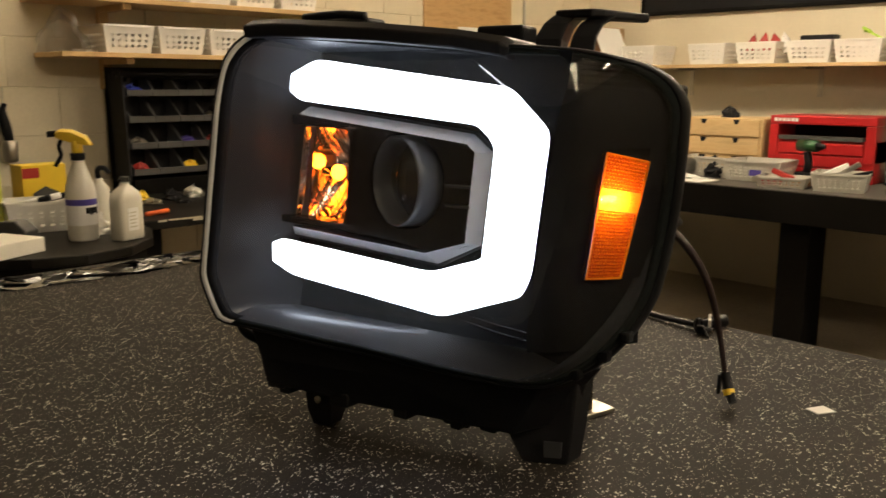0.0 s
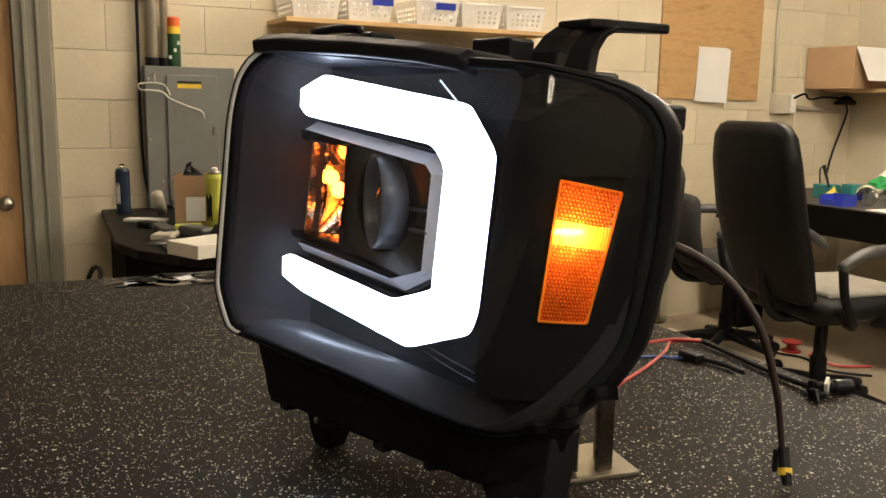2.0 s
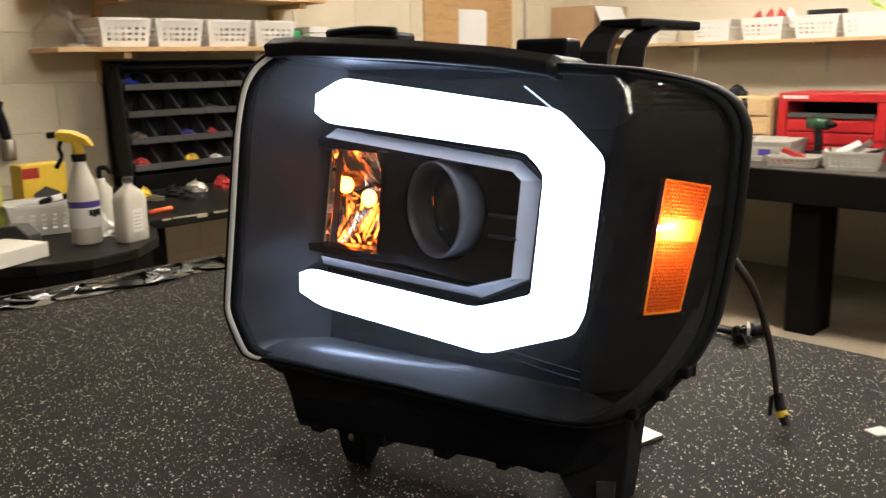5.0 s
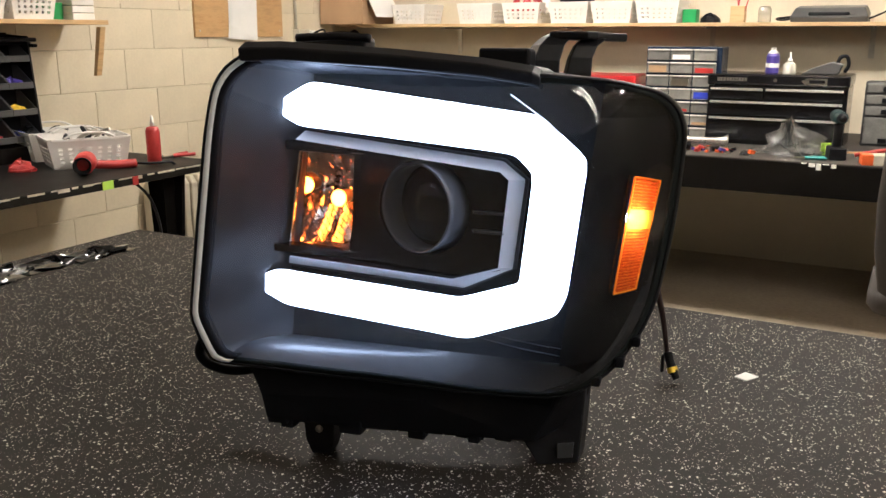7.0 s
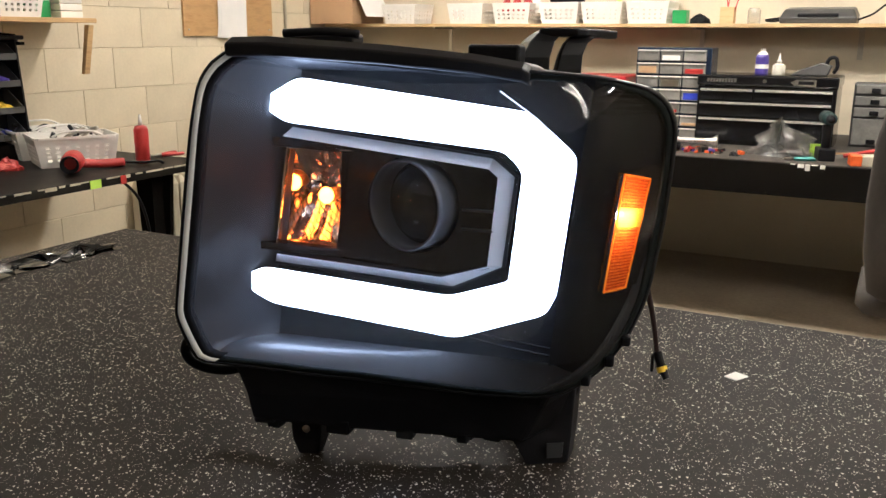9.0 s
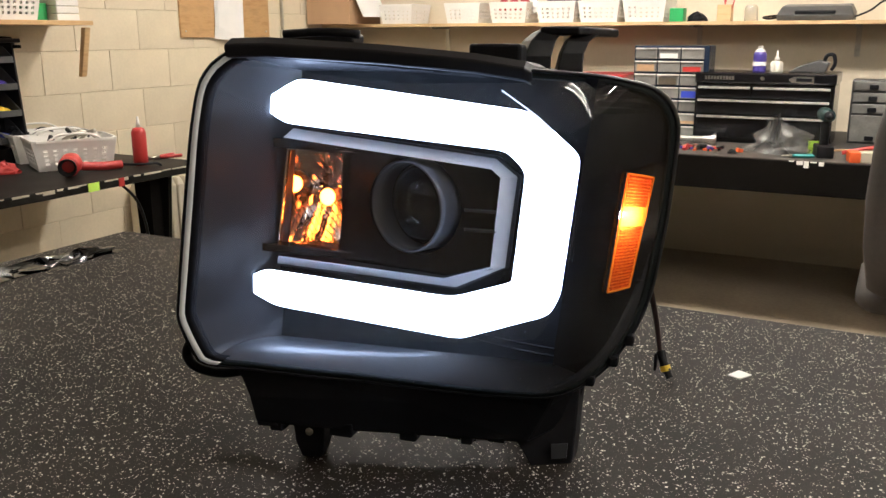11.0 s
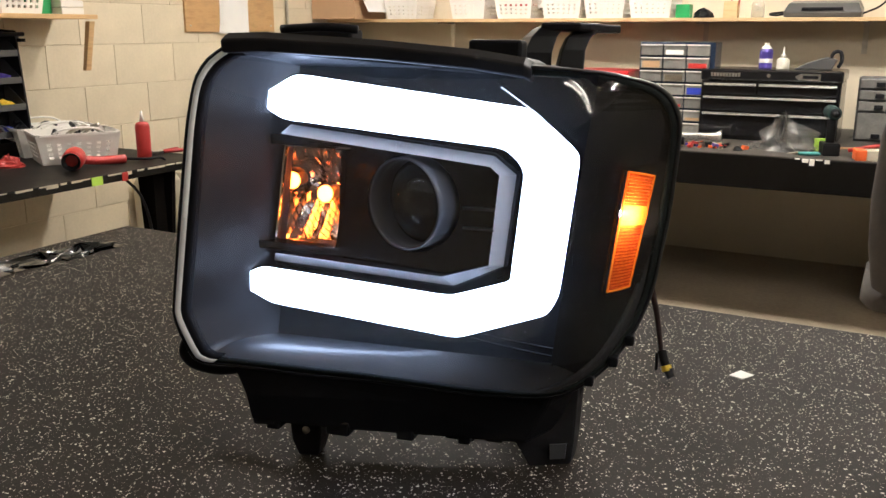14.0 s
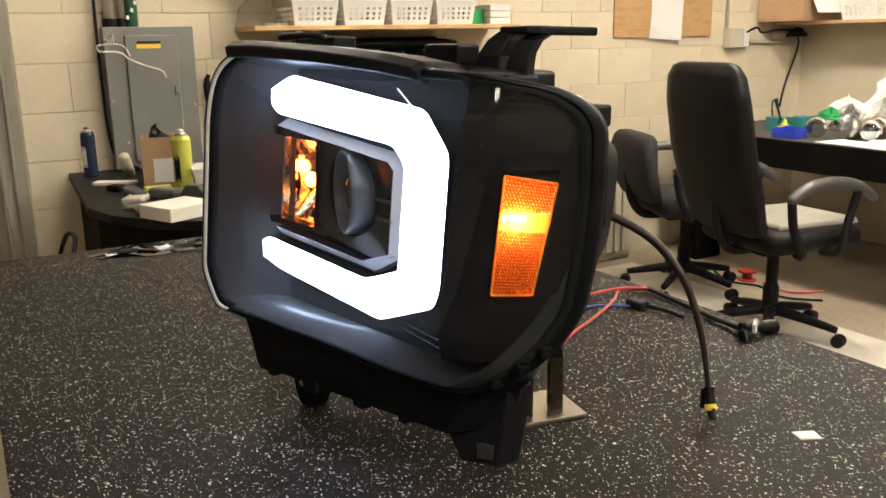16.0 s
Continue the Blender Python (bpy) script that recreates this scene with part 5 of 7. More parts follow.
part("cable", tube([(0.06, 0.5, 0.03), (0.05, 0.56, -0.05), (0.05, 0.46, -0.30), (0.05, 0.42, -0.45)], 0.007, 6), BLACK, eb, smooth=True)
part("bundle", crumple(0.10, 0.16, 0.06, 2.0, 10, 0.4), BLACK, eb).matrix_basis = pose(0.08, 0.50, 0.0)
ra = thing("radiator", "cream cast radiator with upright ribs", "radiator", pose(WALL_X, 0, 0))
for k in range(9):
    y = 3.10 + 0.06 * k
    part("rib", loft(bmesh.new(), [[(0.03, y, 0.06), (0.15, y, 0.06), (0.15, y + 0.045, 0.06), (0.03, y + 0.045, 0.06)], [(0.03, y, 0.52), (0.15, y, 0.52), (0.15, y + 0.045, 0.52), (0.03, y + 0.045, 0.52)], [(0.05, y + 0.008, 0.56), (0.13, y + 0.008, 0.56), (0.13, y + 0.037, 0.56), (0.05, y + 0.037, 0.56)]]), CREAM_PL, ra, bevel=0.008)
part("pipe", tube([(0.09, 3.09, 0.03), (0.09, 3.66, 0.03)], 0.03, 10), CREAM_PL, ra, smooth=True)

# breaker panel with its conduits, can and coat hanger
bp_ = thing("breaker_panel", "grey steel electrical breaker panel on the block wall", "electrical panel", pose(WALL_X, 0, 0))
part("case", boxed(0.0, 0.085, 0.785, 1.160, 0.785, 1.385), PANEL, bp_, bevel=0.004)
part("door", boxed(0.086, 0.096, 0.870, 1.085, 0.815, 1.350), PANEL, bp_, "grey steel cover door", bevel=0.004)
part("latch", boxed(0.096, 0.104, 1.060, 1.078, 1.10, 1.135), PANEL, bp_, bevel=0.002)
part("warning_label", boxed(0.0965, 0.0975, 0.915, 1.015, 1.295, 1.325), YELLOW, bp_, "yellow warning label")
part("label_bar", boxed(0.0977, 0.0982, 0.915, 1.015, 1.314, 1.325), BLACK, bp_)
for y, z in ((0.80, 0.82), (0.80, 1.33), (0.80, 1.08), (0.845, 0.90), (1.14, 1.05)):
    part("screw", lathe([(0.006, 0), (0.004, 0.003), (0, 0.003)], 8, pose(0.085, y, z, 0, 90, 0)), STEEL, bp_)
for y, r in ((0.825, 0.021), (0.878, 0.016)):
    part("conduit", tube([(0.04, y, 1.385), (0.04, y, 2.7)], r, 12), CONDUIT, bp_, smooth=True)
    part("collar", tube([(0.04, y, 1.386), (0.04, y, 1.42)], r + 0.008, 12), BLACK, bp_)
part("flex", tube([(0.03, 0.775, 1.9), (0.03, 0.772, 1.5), (0.035, 0.770, 1.2), (0.04, 0.775, 0.95), (0.06, 0.80, 0.83), (0.09, 0.88, 0.79)], 0.0065, 8), BLACK, bp_, smooth=True)
gc = thing("spray_can", "green and yellow spray can with red cap on the panel", "spray can", pose(WALL_X + 0.045, 0.915, 1.386), "spray cans")
part("body", lathe([(0.026, 0), (0.027, 0.003), (0.027, 0.135)], 20), DKGREEN, gc, smooth=False)
part("band", lathe([(0.0272, 0.135), (0.0272, 0.165)], 20), YELLOW, gc)
part("cap", lathe([(0.0265, 0.165), (0.0265, 0.20), (0.022, 0.205), (0, 0.205)], 20), ORANGE, gc, "orange red cap")
for k, (y, s) in enumerate(((-0.02, 0.012), (0.0, 0.02), (0.015, 0.014))):
    part("print_bar", boxed(0.0265, 0.0278, y - 0.006, y + 0.006, 0.03 + 0.03 * k, 0.045 + 0.03 * k), PAPER, gc)
hg = thing("coat_hanger", "clear plastic coat hanger hung on the panel", "coat hanger", pose(WALL_X + 0.12, 0.78, 1.285))
part("bar", tube([(0, -0.02, 0.0), (0.004, 0.06, -0.005), (0.004, 0.10, -0.035), (0.004, 0.17, -0.065), (0.004, 0.225, -0.085), (0.004, 0.24, -0.115)], 0.004, 6), HDPE, hg, smooth=True)
part("bar", tube([(0, -0.02, 0.0), (-0.01, -0.02, 0.025), (0.004, 0.07, 0.025), (0.004, 0.10, -0.02)], 0.0035, 6), HDPE, hg, smooth=True)
part("hook", tube([(-0.022, 0.03, 0.06), (-0.01, 0.04, 0.07), (0.0, 0.04, 0.04), (0.002, 0.04, 0.026)], 0.0025, 6), STEEL, hg, smooth=True)
th = thing("gas_torch", "black handled torch with steel cup hung on the wall", "torch", pose(WALL_X + 0.03, 1.235, 0.94))
part("cup", lathe([(0.028, 0.0), (0.03, 0.01), (0.03, 0.075), (0.026, 0.085)], 16), STEEL, th, smooth=True)
part("grip", tube([(0, 0, 0.08), (0, -0.01, 0.14), (0.005, -0.02, 0.20), (0.01, -0.01, 0.235)], lambda u: 0.016 + 0.006 * math.sin(5 * u), 10), BLACK, th, smooth=True)
part("wire", tube([(0, -0.015, 0.22), (0, -0.012, 0.30)], 0.0025, 6), STEEL, th)

# parts rack with open bins
rk = thing("parts_rack", "dark grey rack of open parts bins, partly filled", "parts rack", pose(WALL_X, 0, 0))
part("back", loft(bmesh.new(), [[(0.06, y, 0.83), (0.10, y, 0.83), (0.06, y, 1.325), (0.03, y, 1.325)] for y in (1.645, 2.385)]), BLACK, rk)
part("stand", boxed(0.02, 0.24, 1.66, 2.37, BENCH_Z, 0.845), APRON, rk)
fills = [RED_PL, BLUE, None, None, None, STEEL, YELLOW, None, None, PAPER, None, PURPLE, RED_PL, None]
for r in range(4):
    z = 0.87 + 0.113 * r
    for c in range(6):
        y0, y1 = 1.665 + 0.119 * c, 1.665 + 0.119 * (c + 1)
        x0 = 0.10 - 0.008 * r
        bn_ = bmesh.new()
        box(bn_, x0, x0 + 0.13, y0 + 0.001, y1 - 0.001, z - 0.006, z)
        box(bn_, x0 + 0.118, x0 + 0.13, y0 + 0.001, y1 - 0.001, z, z + 0.020)
        for yy in (y0, y1 - 0.006):
            loft(bn_, [[(x0, yy + o, z), (x0 + 0.13, yy + o, z), (x0 + 0.125, yy + o, z + 0.022), (x0 + 0.03, yy + o, z + 0.092), (x0, yy + o, z + 0.092)] for o in (0.001, 0.005)])
        part("bin", bn_, GREY_PL, rk)
        f = fills[(r * 5 + c * 3) % len(fills)]
        if f is not None:
            cr = crumple(0.08, 0.085, 0.035, r * 7 + c, 9, 0.8)
            bmesh.ops.transform(cr, matrix=pose(x0 + 0.065, (y0 + y1) / 2, z), verts=cr.verts)
            part("filling", cr, f, rk)
for y in (1.645, 2.378):
    part("side", loft(bmesh.new(), [[(0.04, yy, 0.84), (0.235, yy, 0.84), (0.20, yy, 1.31), (0.03, yy, 1.32)] for yy in (y, y + 0.008)]), BLACK, rk)

# ---- benches ----
pen_tab = thing("rounded_table", "black table with a rounded end against the wall", "table", pose(0, 0, 0))
ROUND = [(WALL_X + 0.003, 0.60), (-2.90, 0.555), (-2.72, 0.60), (-2.56, 0.70), (-2.46, 0.83), (-2.42, 0.97), (-2.46, 1.12), (-2.57, 1.24), (-2.72, 1.31), (-2.90, 1.335), (WALL_X + 0.003, 1.335)]
part("tabletop", prism(ROUND, BENCH_Z - 0.030, BENCH_Z), DARK_TOP, pen_tab, "scuffed black table top", bevel=0.004)
part("apron", prism([(x * 0.985 - 0.045, 0.95 + (y - 0.95) * 0.93) for x, y in ROUND if x > -3.8] + [(-3.7, 1.30), (-3.7, 0.62)], BENCH_Z - 0.34, BENCH_Z - 0.030), APRON, pen_tab)
for x, y in ((-3.7, 0.66), (-3.7, 1.26), (-2.75, 0.75), (-2.75, 1.17)):
    part("leg", boxed(x - 0.025, x + 0.025, y - 0.025, y + 0.025, 0, BENCH_Z - 0.03), APRON, pen_tab)
wb = thing("wall_bench", "scuffed black bench along the block wall", "bench", pose(0, 0, 0))
part("benchtop", boxed(WALL_X + 0.003, -2.875, 1.345, 2.72, BENCH_Z - 0.035, BENCH_Z), DARK_TOP, wb, "scuffed black bench top", bevel=0.005)
for k in range(26):
    y = 1.40 + 0.05 * k + random.uniform(-0.015, 0.015)
    h = random.uniform(0.002, 0.007) + (0.008 if k % 7 == 3 else 0.0)
    part("edge_wear", prism([(-2.8768, y), (-2.8738, y), (-2.8738, y + random.uniform(0.015, 0.055)), (-2.8768, y + random.uniform(0.015, 0.045))], BENCH_Z - 0.003 - h, BENCH_Z - 0.002), CONDUIT, wb)
part("leg", boxed(-3.06, -3.0, 2.50, 2.56, 0, BENCH_Z - 0.035), APRON, wb)
part("leg", boxed(-3.06, -3.0, 1.42, 1.48, 0, BENCH_Z - 0.035), APRON, wb)
part("end_panel", loft(bmesh.new(), [[(-3.12, y, 0.0), (-2.98, y, 0.0), (-2.98, y, 0.40), (-2.95, y, BENCH_Z - 0.035), (-3.16, y, BENCH_Z - 0.035)] for y in (2.56, 2.58)]), APRON, wb)
part("lime_tape", boxed(-2.8745, -2.8715, 2.08, 2.13, BENCH_Z - 0.034, BENCH_Z - 0.002), LIME, wb, "lime green tape flag")
part("red_tape", boxed(-2.8745, -2.8715, 2.225, 2.252, BENCH_Z - 0.036, BENCH_Z - 0.002), RED_PL, wb, "red tape flag")
part("cord", tube([(-2.95, 2.30, 0.74), (-2.93, 2.36, 0.66), (-2.95, 2.42, 0.52), (-2.96, 2.44, 0.30), (-2.97, 2.45, 0.02)], 0.006, 6), BLACK, wb, smooth=True)

nb = thing("long_bench", "long black workbench with a grey dusty top", "bench", pose(0, 0, 0))
part("benchtop", boxed(-3.60, 1.6, 3.90, WALL_Y - 0.003, BENCH_Z - 0.025, BENCH_Z), GREY_TOP, nb, "dusty grey bench top", bevel=0.004)
part("front_rail", boxed(-3.60, 1.6, 3.885, 3.93, BENCH_Z - 0.150, BENCH_Z - 0.003), APRON, nb, "black front rail", bevel=0.004)
for x0, x1 in ((-3.55, -3.45), (-1.76, -1.62), (-0.0, 0.14), (1.2, 1.34)):
    part("pedestal", boxed(x0, x1, 3.96, 4.16, 0, BENCH_Z - 0.025), APRON, nb, bevel=0.004)
for k, x in enumerate((-0.62, -0.59, -0.56, -0.535, -0.50)):
    part("paint_chip", boxed(x, x + 0.02 + 0.006 * (k % 2), 3.8835, 3.888, BENCH_Z - 0.006 - 0.012 * (k % 3), BENCH_Z - 0.0015), PAPER, nb)

# ---- things on the long bench ----
def drawer_chest(name, label, x0, x1, y0, z1, mat, rows, handle):
    t = thing(name, label, "drawer chest", pose(0, 0, 0))
    part("case", boxed(x0, x1, y0 + 0.004, y0 + 0.32, BENCH_Z, z1), mat, t, bevel=0.004)
    return t


wd = drawer_chest("wooden_drawers", "small birch drawer chest on the bench", -2.56, -2.09, 4.40, 1.082, BIRCH, 2, BLACK)
for r in range(3):
    z0 = BENCH_Z + 0.012 + 0.097 * r
    part("drawer", boxed(-2.548, -2.102, 4.390, 4.404, z0, z0 + 0.088), BIRCH, wd, bevel=0.003)
    for x in (-2.42, -2.23):
        part("finger_hole", loft(bmesh.new(), [[(x - 0.018, y, z0 + 0.0885), (x + 0.018, y, z0 + 0.0885), (x + 0.009, y, z0 + 0.064), (x - 0.009, y, z0 + 0.064)] for y in (4.388, 4.3895)]), BLACK, wd)
solid("black_charger", crumple(0.11, 0.08, 0.06, 3.3, 12, 0.5), BLACK, "black charger lying on the wooden drawers", "charger", pose(-2.32, 4.48, 1.083))
rt = thing("red_toolbox", "red steel tool chest with lid and drawers", "toolbox", pose(0, 0, 0), "toolboxes")
part("case", boxed(-2.055, -1.525, 4.42, 4.74, BENCH_Z, 0.99), RED, rt, bevel=0.006)
part("lid_frame", boxed(-2.055, -1.525, 4.41, 4.74, 1.06, 1.105), RED, rt, bevel=0.006)
for x in (-2.055, -1.57):
    part("post", boxed(x, x + 0.045, 4.41, 4.74, BENCH_Z + 0.1, 1.06), RED, rt, bevel=0.004)
part("inside", boxed(-2.0, -1.58, 4.60, 4.73, 0.98, 1.065), BLACK, rt)
part("tray", boxed(-2.0, -1.58, 4.402, 4.44, 0.985, 1.005), GREY_PL, rt)
for r in range(3):
    part("drawer", boxed(-2.0, -1.58, 4.408, 4.425, 0.79 + 0.063 * r, 0.845 + 0.063 * r), RED, rt, bevel=0.003)
for k in range(6):
    part("name_bar", boxed(-2.03 + 0.022 * k, -2.014 + 0.022 * k, 4.4075, 4.412, 1.075, 1.092), PAPER, rt)
pd = thing("drawer_cabinet", "cabinet of small clear plastic drawers in dark blue frame", "drawer cabinet", pose(0, 0, 0), "drawer cabinets")
part("frame", boxed(-1.485, -1.10, 4.46, 4.62, BENCH_Z, 1.255), NAVY, pd, bevel=0.004)
for r in range(7):
    for c in range(3):
        x, z = -1.475 + 0.119 * c, BENCH_Z + 0.012 + 0.066 * r
        part("drawer", boxed(x, x + 0.112, 4.445, 4.4595, z, z + 0.054), CLOUDY, pd, bevel=0.003)
        part("drawer_lip", boxed(x, x + 0.112, 4.438, 4.446, z + 0.050, z + 0.056), WHITE, pd)
        if (r * 3 + c) % 2:
            part("filling", boxed(x + 0.01, x + 0.10, 4.4435, 4.447, z + 0.004, z + 0.018 + 0.01 * ((r + c) % 3)), (CARD, STEEL, BLUE, PAPER, RED_PL)[(r + 2 * c) % 5], pd)
bt = thing("black_toolbox", "black steel tool chest with long aluminium drawer handles", "toolbox", pose(0, 0, 0), "toolboxes")
part("case", boxed(-1.15, -0.50, 4.42, 4.76, BENCH_Z, 1.07), PIANO, bt, bevel=0.006)
part("lid", boxed(-1.155, -0.495, 4.41, 4.765, 1.073, 1.127), PIANO, bt, bevel=0.008)
for x0, x1, z0, z1 in ((-1.135, -0.88, 1.005, 1.062), (-0.872, -0.515, 1.005, 1.062), (-1.135, -0.515, 0.925, 0.998), (-1.135, -0.515, 0.80, 0.918)):
    dr = part("drawer", boxed(x0, x1, 4.405, 4.425, z0, z1), PIANO, bt, bevel=0.003)
    part("handle", loft(bmesh.new(), [[(x, 4.405, z1 - 0.002), (x, 4.388, z1 - 0.003), (x, 4.385, z1 - 0.012), (x, 4.405, z1 - 0.016)] for x in (x0 + 0.004, x1 - 0.004)]), ALU, dr, "aluminium handle")
part("lock", lathe([(0.009, 0), (0.009, 0.006), (0, 0.006)], 12, pose(-0.83, 4.41, 1.10, 90, 0, 0)), STEEL, bt)
for k in range(10):
    part("name_bar", boxed(-1.105 + 0.0145 * k, -1.094 + 0.0145 * k, 4.4085, 4.4105, 1.092, 1.110), ALU, bt)
part("badge", prism([(-0.695, 1.084), (-0.595, 1.080), (-0.595, 1.112), (-0.685, 1.112), (-0.71, 1.098)], -4.4085, -4.4105), ALU, bt, "pointed maker's badge").data.transform(Matrix(((1, 0, 0, 0), (0, 0, -1, 0), (0, 1, 0, 0), (0, 0, 0, 1))))
part("badge_bar", boxed(-0.675, -0.605, 4.4070, 4.4084, 1.089, 1.105), BLACK, bt)
vb = thing("violet_bottle", "violet squeeze bottle with white cap on the toolbox", "bottle", pose(-0.865, 4.52, 1.128), "bottles")
part("body", lathe([(0.030, 0), (0.032, 0.004), (0.032, 0.085), (0.026, 0.098)], 18), PURPLE, vb, smooth=False)
part("label", lathe([(0.0324, 0.03), (0.0324, 0.05)], 18), PAPER, vb)
part("cap", lathe([(0.026, 0.098), (0.018, 0.11), (0.012, 0.112), (0.012, 0.125), (0, 0.126)], 14), WHITE, vb)
db = thing("dropper_bottle", "small white dropper bottle on the toolbox", "bottle", pose(-0.785, 4.53, 1.128), "bottles")
part("body", lathe([(0.030, 0), (0.031, 0.003), (0.030, 0.045), (0.018, 0.055)], 16), HDPE, db, smooth=True)
part("nozzle", lathe([(0.012, 0.055), (0.012, 0.070), (0.006, 0.074), (0.003, 0.105), (0, 0.106)], 12), WHITE, db, smooth=True)
gt = thing("caulking_tool", "grey black tool lying on the black toolbox", "tool", pose(-0.62, 4.54, 1.128))
part("body", loft(bmesh.new(), [[(-0.11, y, 0.0), (0.06, y, 0.0), (0.08, y, 0.05), (0.03, y, 0.062), (-0.06, y, 0.030)] for y in (-0.03, 0.03)]), GREY_PL, gt, bevel=0.006)
part("hook", tube([(0.05, 0, 0.04), (0.06, 0, 0.08), (0.09, 0, 0.085), (0.10, 0, 0.045), (0.085, 0, 0.012)], 0.009, 8), BLACK, gt, smooth=True)
c2 = thing("drawer_cabinet", "grey cabinet of clear plastic drawers beside the toolbox", "drawer cabinet", pose(0, 0, 0), "drawer cabinets")
part("frame", boxed(-0.44, -0.05, 4.66, 4.84, BENCH_Z, 1.09), GREY_PL, c2, bevel=0.004)
for r, (z0, z1) in enumerate(((0.79, 0.92), (0.93, 0.975), (0.985, 1.03), (1.04, 1.085))):
    for c in range(2):
        x = -0.43 + 0.185 * c
        part("drawer", boxed(x, x + 0.178, 4.645, 4.6595, z0, z1), CLOUDY, c2, bevel=0.003)
        part("drawer_grip", boxed(x + 0.07, x + 0.11, 4.630, 4.646, z0 + 0.008, z0 + 0.03), BLACK, c2, bevel=0.003)
        if r == 0:
            part("filling", crumple(0.15, 0.008, 0.08, c + 2.0, 10, 0.6), CARD, c2).matrix_basis = pose(x + 0.089, 4.6535, z0 + 0.003)
fn = thing("metal_funnel", "bright metal funnel lying on the bench", "funnel", pose(-1.09, 4.24, BENCH_Z + 0.030, 0, 90, 8))
part("cone", lathe([(0.022, -0.11), (0.016, -0.09), (0.016, 0.02), (0.020, 0.06), (0.034, 0.085), (0.034, 0.09), (0.018, 0.06), (0.013, 0.02), (0.013, -0.09)], 18), ALU, fn, smooth=True)
rng = random.Random(5)
pile = thing("parts_pile", "pile of small coloured terminals and clips", "parts pile", pose(-1.02, 4.07, BENCH_Z))
for k in range(46):
    x, y = rng.gauss(0, 0.065), rng.gauss(0, 0.035)
    m = pose(x, y, 0.0, rng.uniform(0, 20), rng.uniform(0, 20), rng.uniform(0, 360))
    s = rng.uniform(0.006, 0.018)
    part("clip", box(bmesh.new(), -s, s, -s * 0.5, s * 0.5, 0.0, s * 1.1, m), rng.choice((RED_PL, BLUE, BLACK, STEEL, CARD, PURPLE, BLACK, ORANGE)), pile)
solid("black_fuse", crumple(0.045, 0.03, 0.02, 7, 10, 0.3), BLACK, "small black part lying on the bench", "part", pose(-0.88, 4.0, BENCH_Z))
bgs = thing("plastic_bag", "crumpled clear plastic bag of parts on the bench", "plastic bag", pose(-0.70, 4.12, BENCH_Z))
part("film", crumple(0.26, 0.18, 0.10, 11.0, 26, 1.1), BAG, bgs)
part("film", crumple(0.20, 0.16, 0.12, 13.0, 22, 1.2), FROST, bgs)
part("film", crumple(0.30, 0.10, 0.03, 15.0, 20, 0.9), BAG, bgs)
pg = thing("green_pliers", "small pliers with teal green grips", "pliers", pose(-0.62, 3.98, BENCH_Z + 0.008, 0, 0, 20))
for s in (-1, 1):
    part("grip", tube([(0.0, 0, 0), (0.03, 0.012 * s, 0), (0.09, 0.016 * s, 0)], 0.007, 8), TEAL, pg, smooth=True)
part("jaws", tube([(0.0, 0, 0), (-0.045, 0, 0)], lambda u: 0.008 - 0.006 * u, 8), STEEL, pg, smooth=True)


def cordless_drill(m, label, trim):
    t = thing("cordless_drill", label, "drill", m, "drills")
    part("battery", boxed(-0.055, 0.055, -0.035, 0.035, 0, 0.055), BLACK, t, bevel=0.006)
    part("grip", tube([(0.005, 0, 0.05), (0.0, 0, 0.10), (0.012, 0, 0.155)], 0.020, 10), BLACK, t, smooth=True)
    part("motor", tube([(0.06, 0, 0.185), (-0.05, 0, 0.185)], lambda u: 0.031 - 0.004 * u, 14), trim, t, "drill motor case", smooth=True)
    part("chuck", tube([(-0.05, 0, 0.185), (-0.09, 0, 0.185)], lambda u: 0.022 - 0.010 * u, 12), BLACK, t, smooth=True)
    return t


cordless_drill(pose(-0.50, 4.06, BENCH_Z, 0, 0, 105), "black cordless drill standing on its battery", TEAL_DARK)
cordless_drill(pose(-1.78, 4.27, BENCH_Z, 0, 0, 160), "dark green cordless drill standing on its battery", DKGREEN)
solid("sticky_notes", boxed(-0.025, 0.025, -0.01, 0.01, 0, 0.06), LIME, "pad of lime green sticky notes", "notes", pose(-0.545, 4.14, BENCH_Z, 0, 0, 10))
ob_ = thing("orange_case", "small grey case with orange end and red tool", "case", pose(-0.33, 3.96, BENCH_Z, 0, 0, 12))
part("body", boxed(-0.02, 0.16, -0.04, 0.04, 0, 0.045), CONDUIT, ob_, bevel=0.004)
part("end", boxed(-0.065, -0.02, -0.041, 0.041, 0, 0.046), ORANGE, ob_, bevel=0.004)
part("tool", tube([(-0.08, 0.06, 0.03), (0.05, 0.05, 0.058), (0.15, 0.04, 0.062)], 0.009, 8), RED_PL, ob_, smooth=True)
solid("copper_strip", boxed(-0.06, 0.06, -0.006, 0.006, 0, 0.008), CARD, "thin copper coloured strip on the bench", "strip", pose(-0.45, 4.3, BENCH_Z, 0, 0, 30))

# corner end of the long bench: soldering things, bulbs, bags
sol = thing("soldering_station", "teal soldering station with iron in its stand", "soldering station", pose(-3.12, 4.22, BENCH_Z, 0, 0, -8))
part("unit", boxed(-0.07, 0.03, -0.05, 0.05, 0, 0.075), TEAL, sol, bevel=0.006)
part("unit", boxed(0.06, 0.14, 0.02, 0.10, 0, 0.085), TEAL, sol, bevel=0.006)
part("sponge_cup", lathe([(0.035, 0), (0.035, 0.03), (0.028, 0.045), (0.026, 0.045), (0.026, 0.01)], 16, pose(0.10, -0.07, 0)), STEEL, sol, smooth=True)
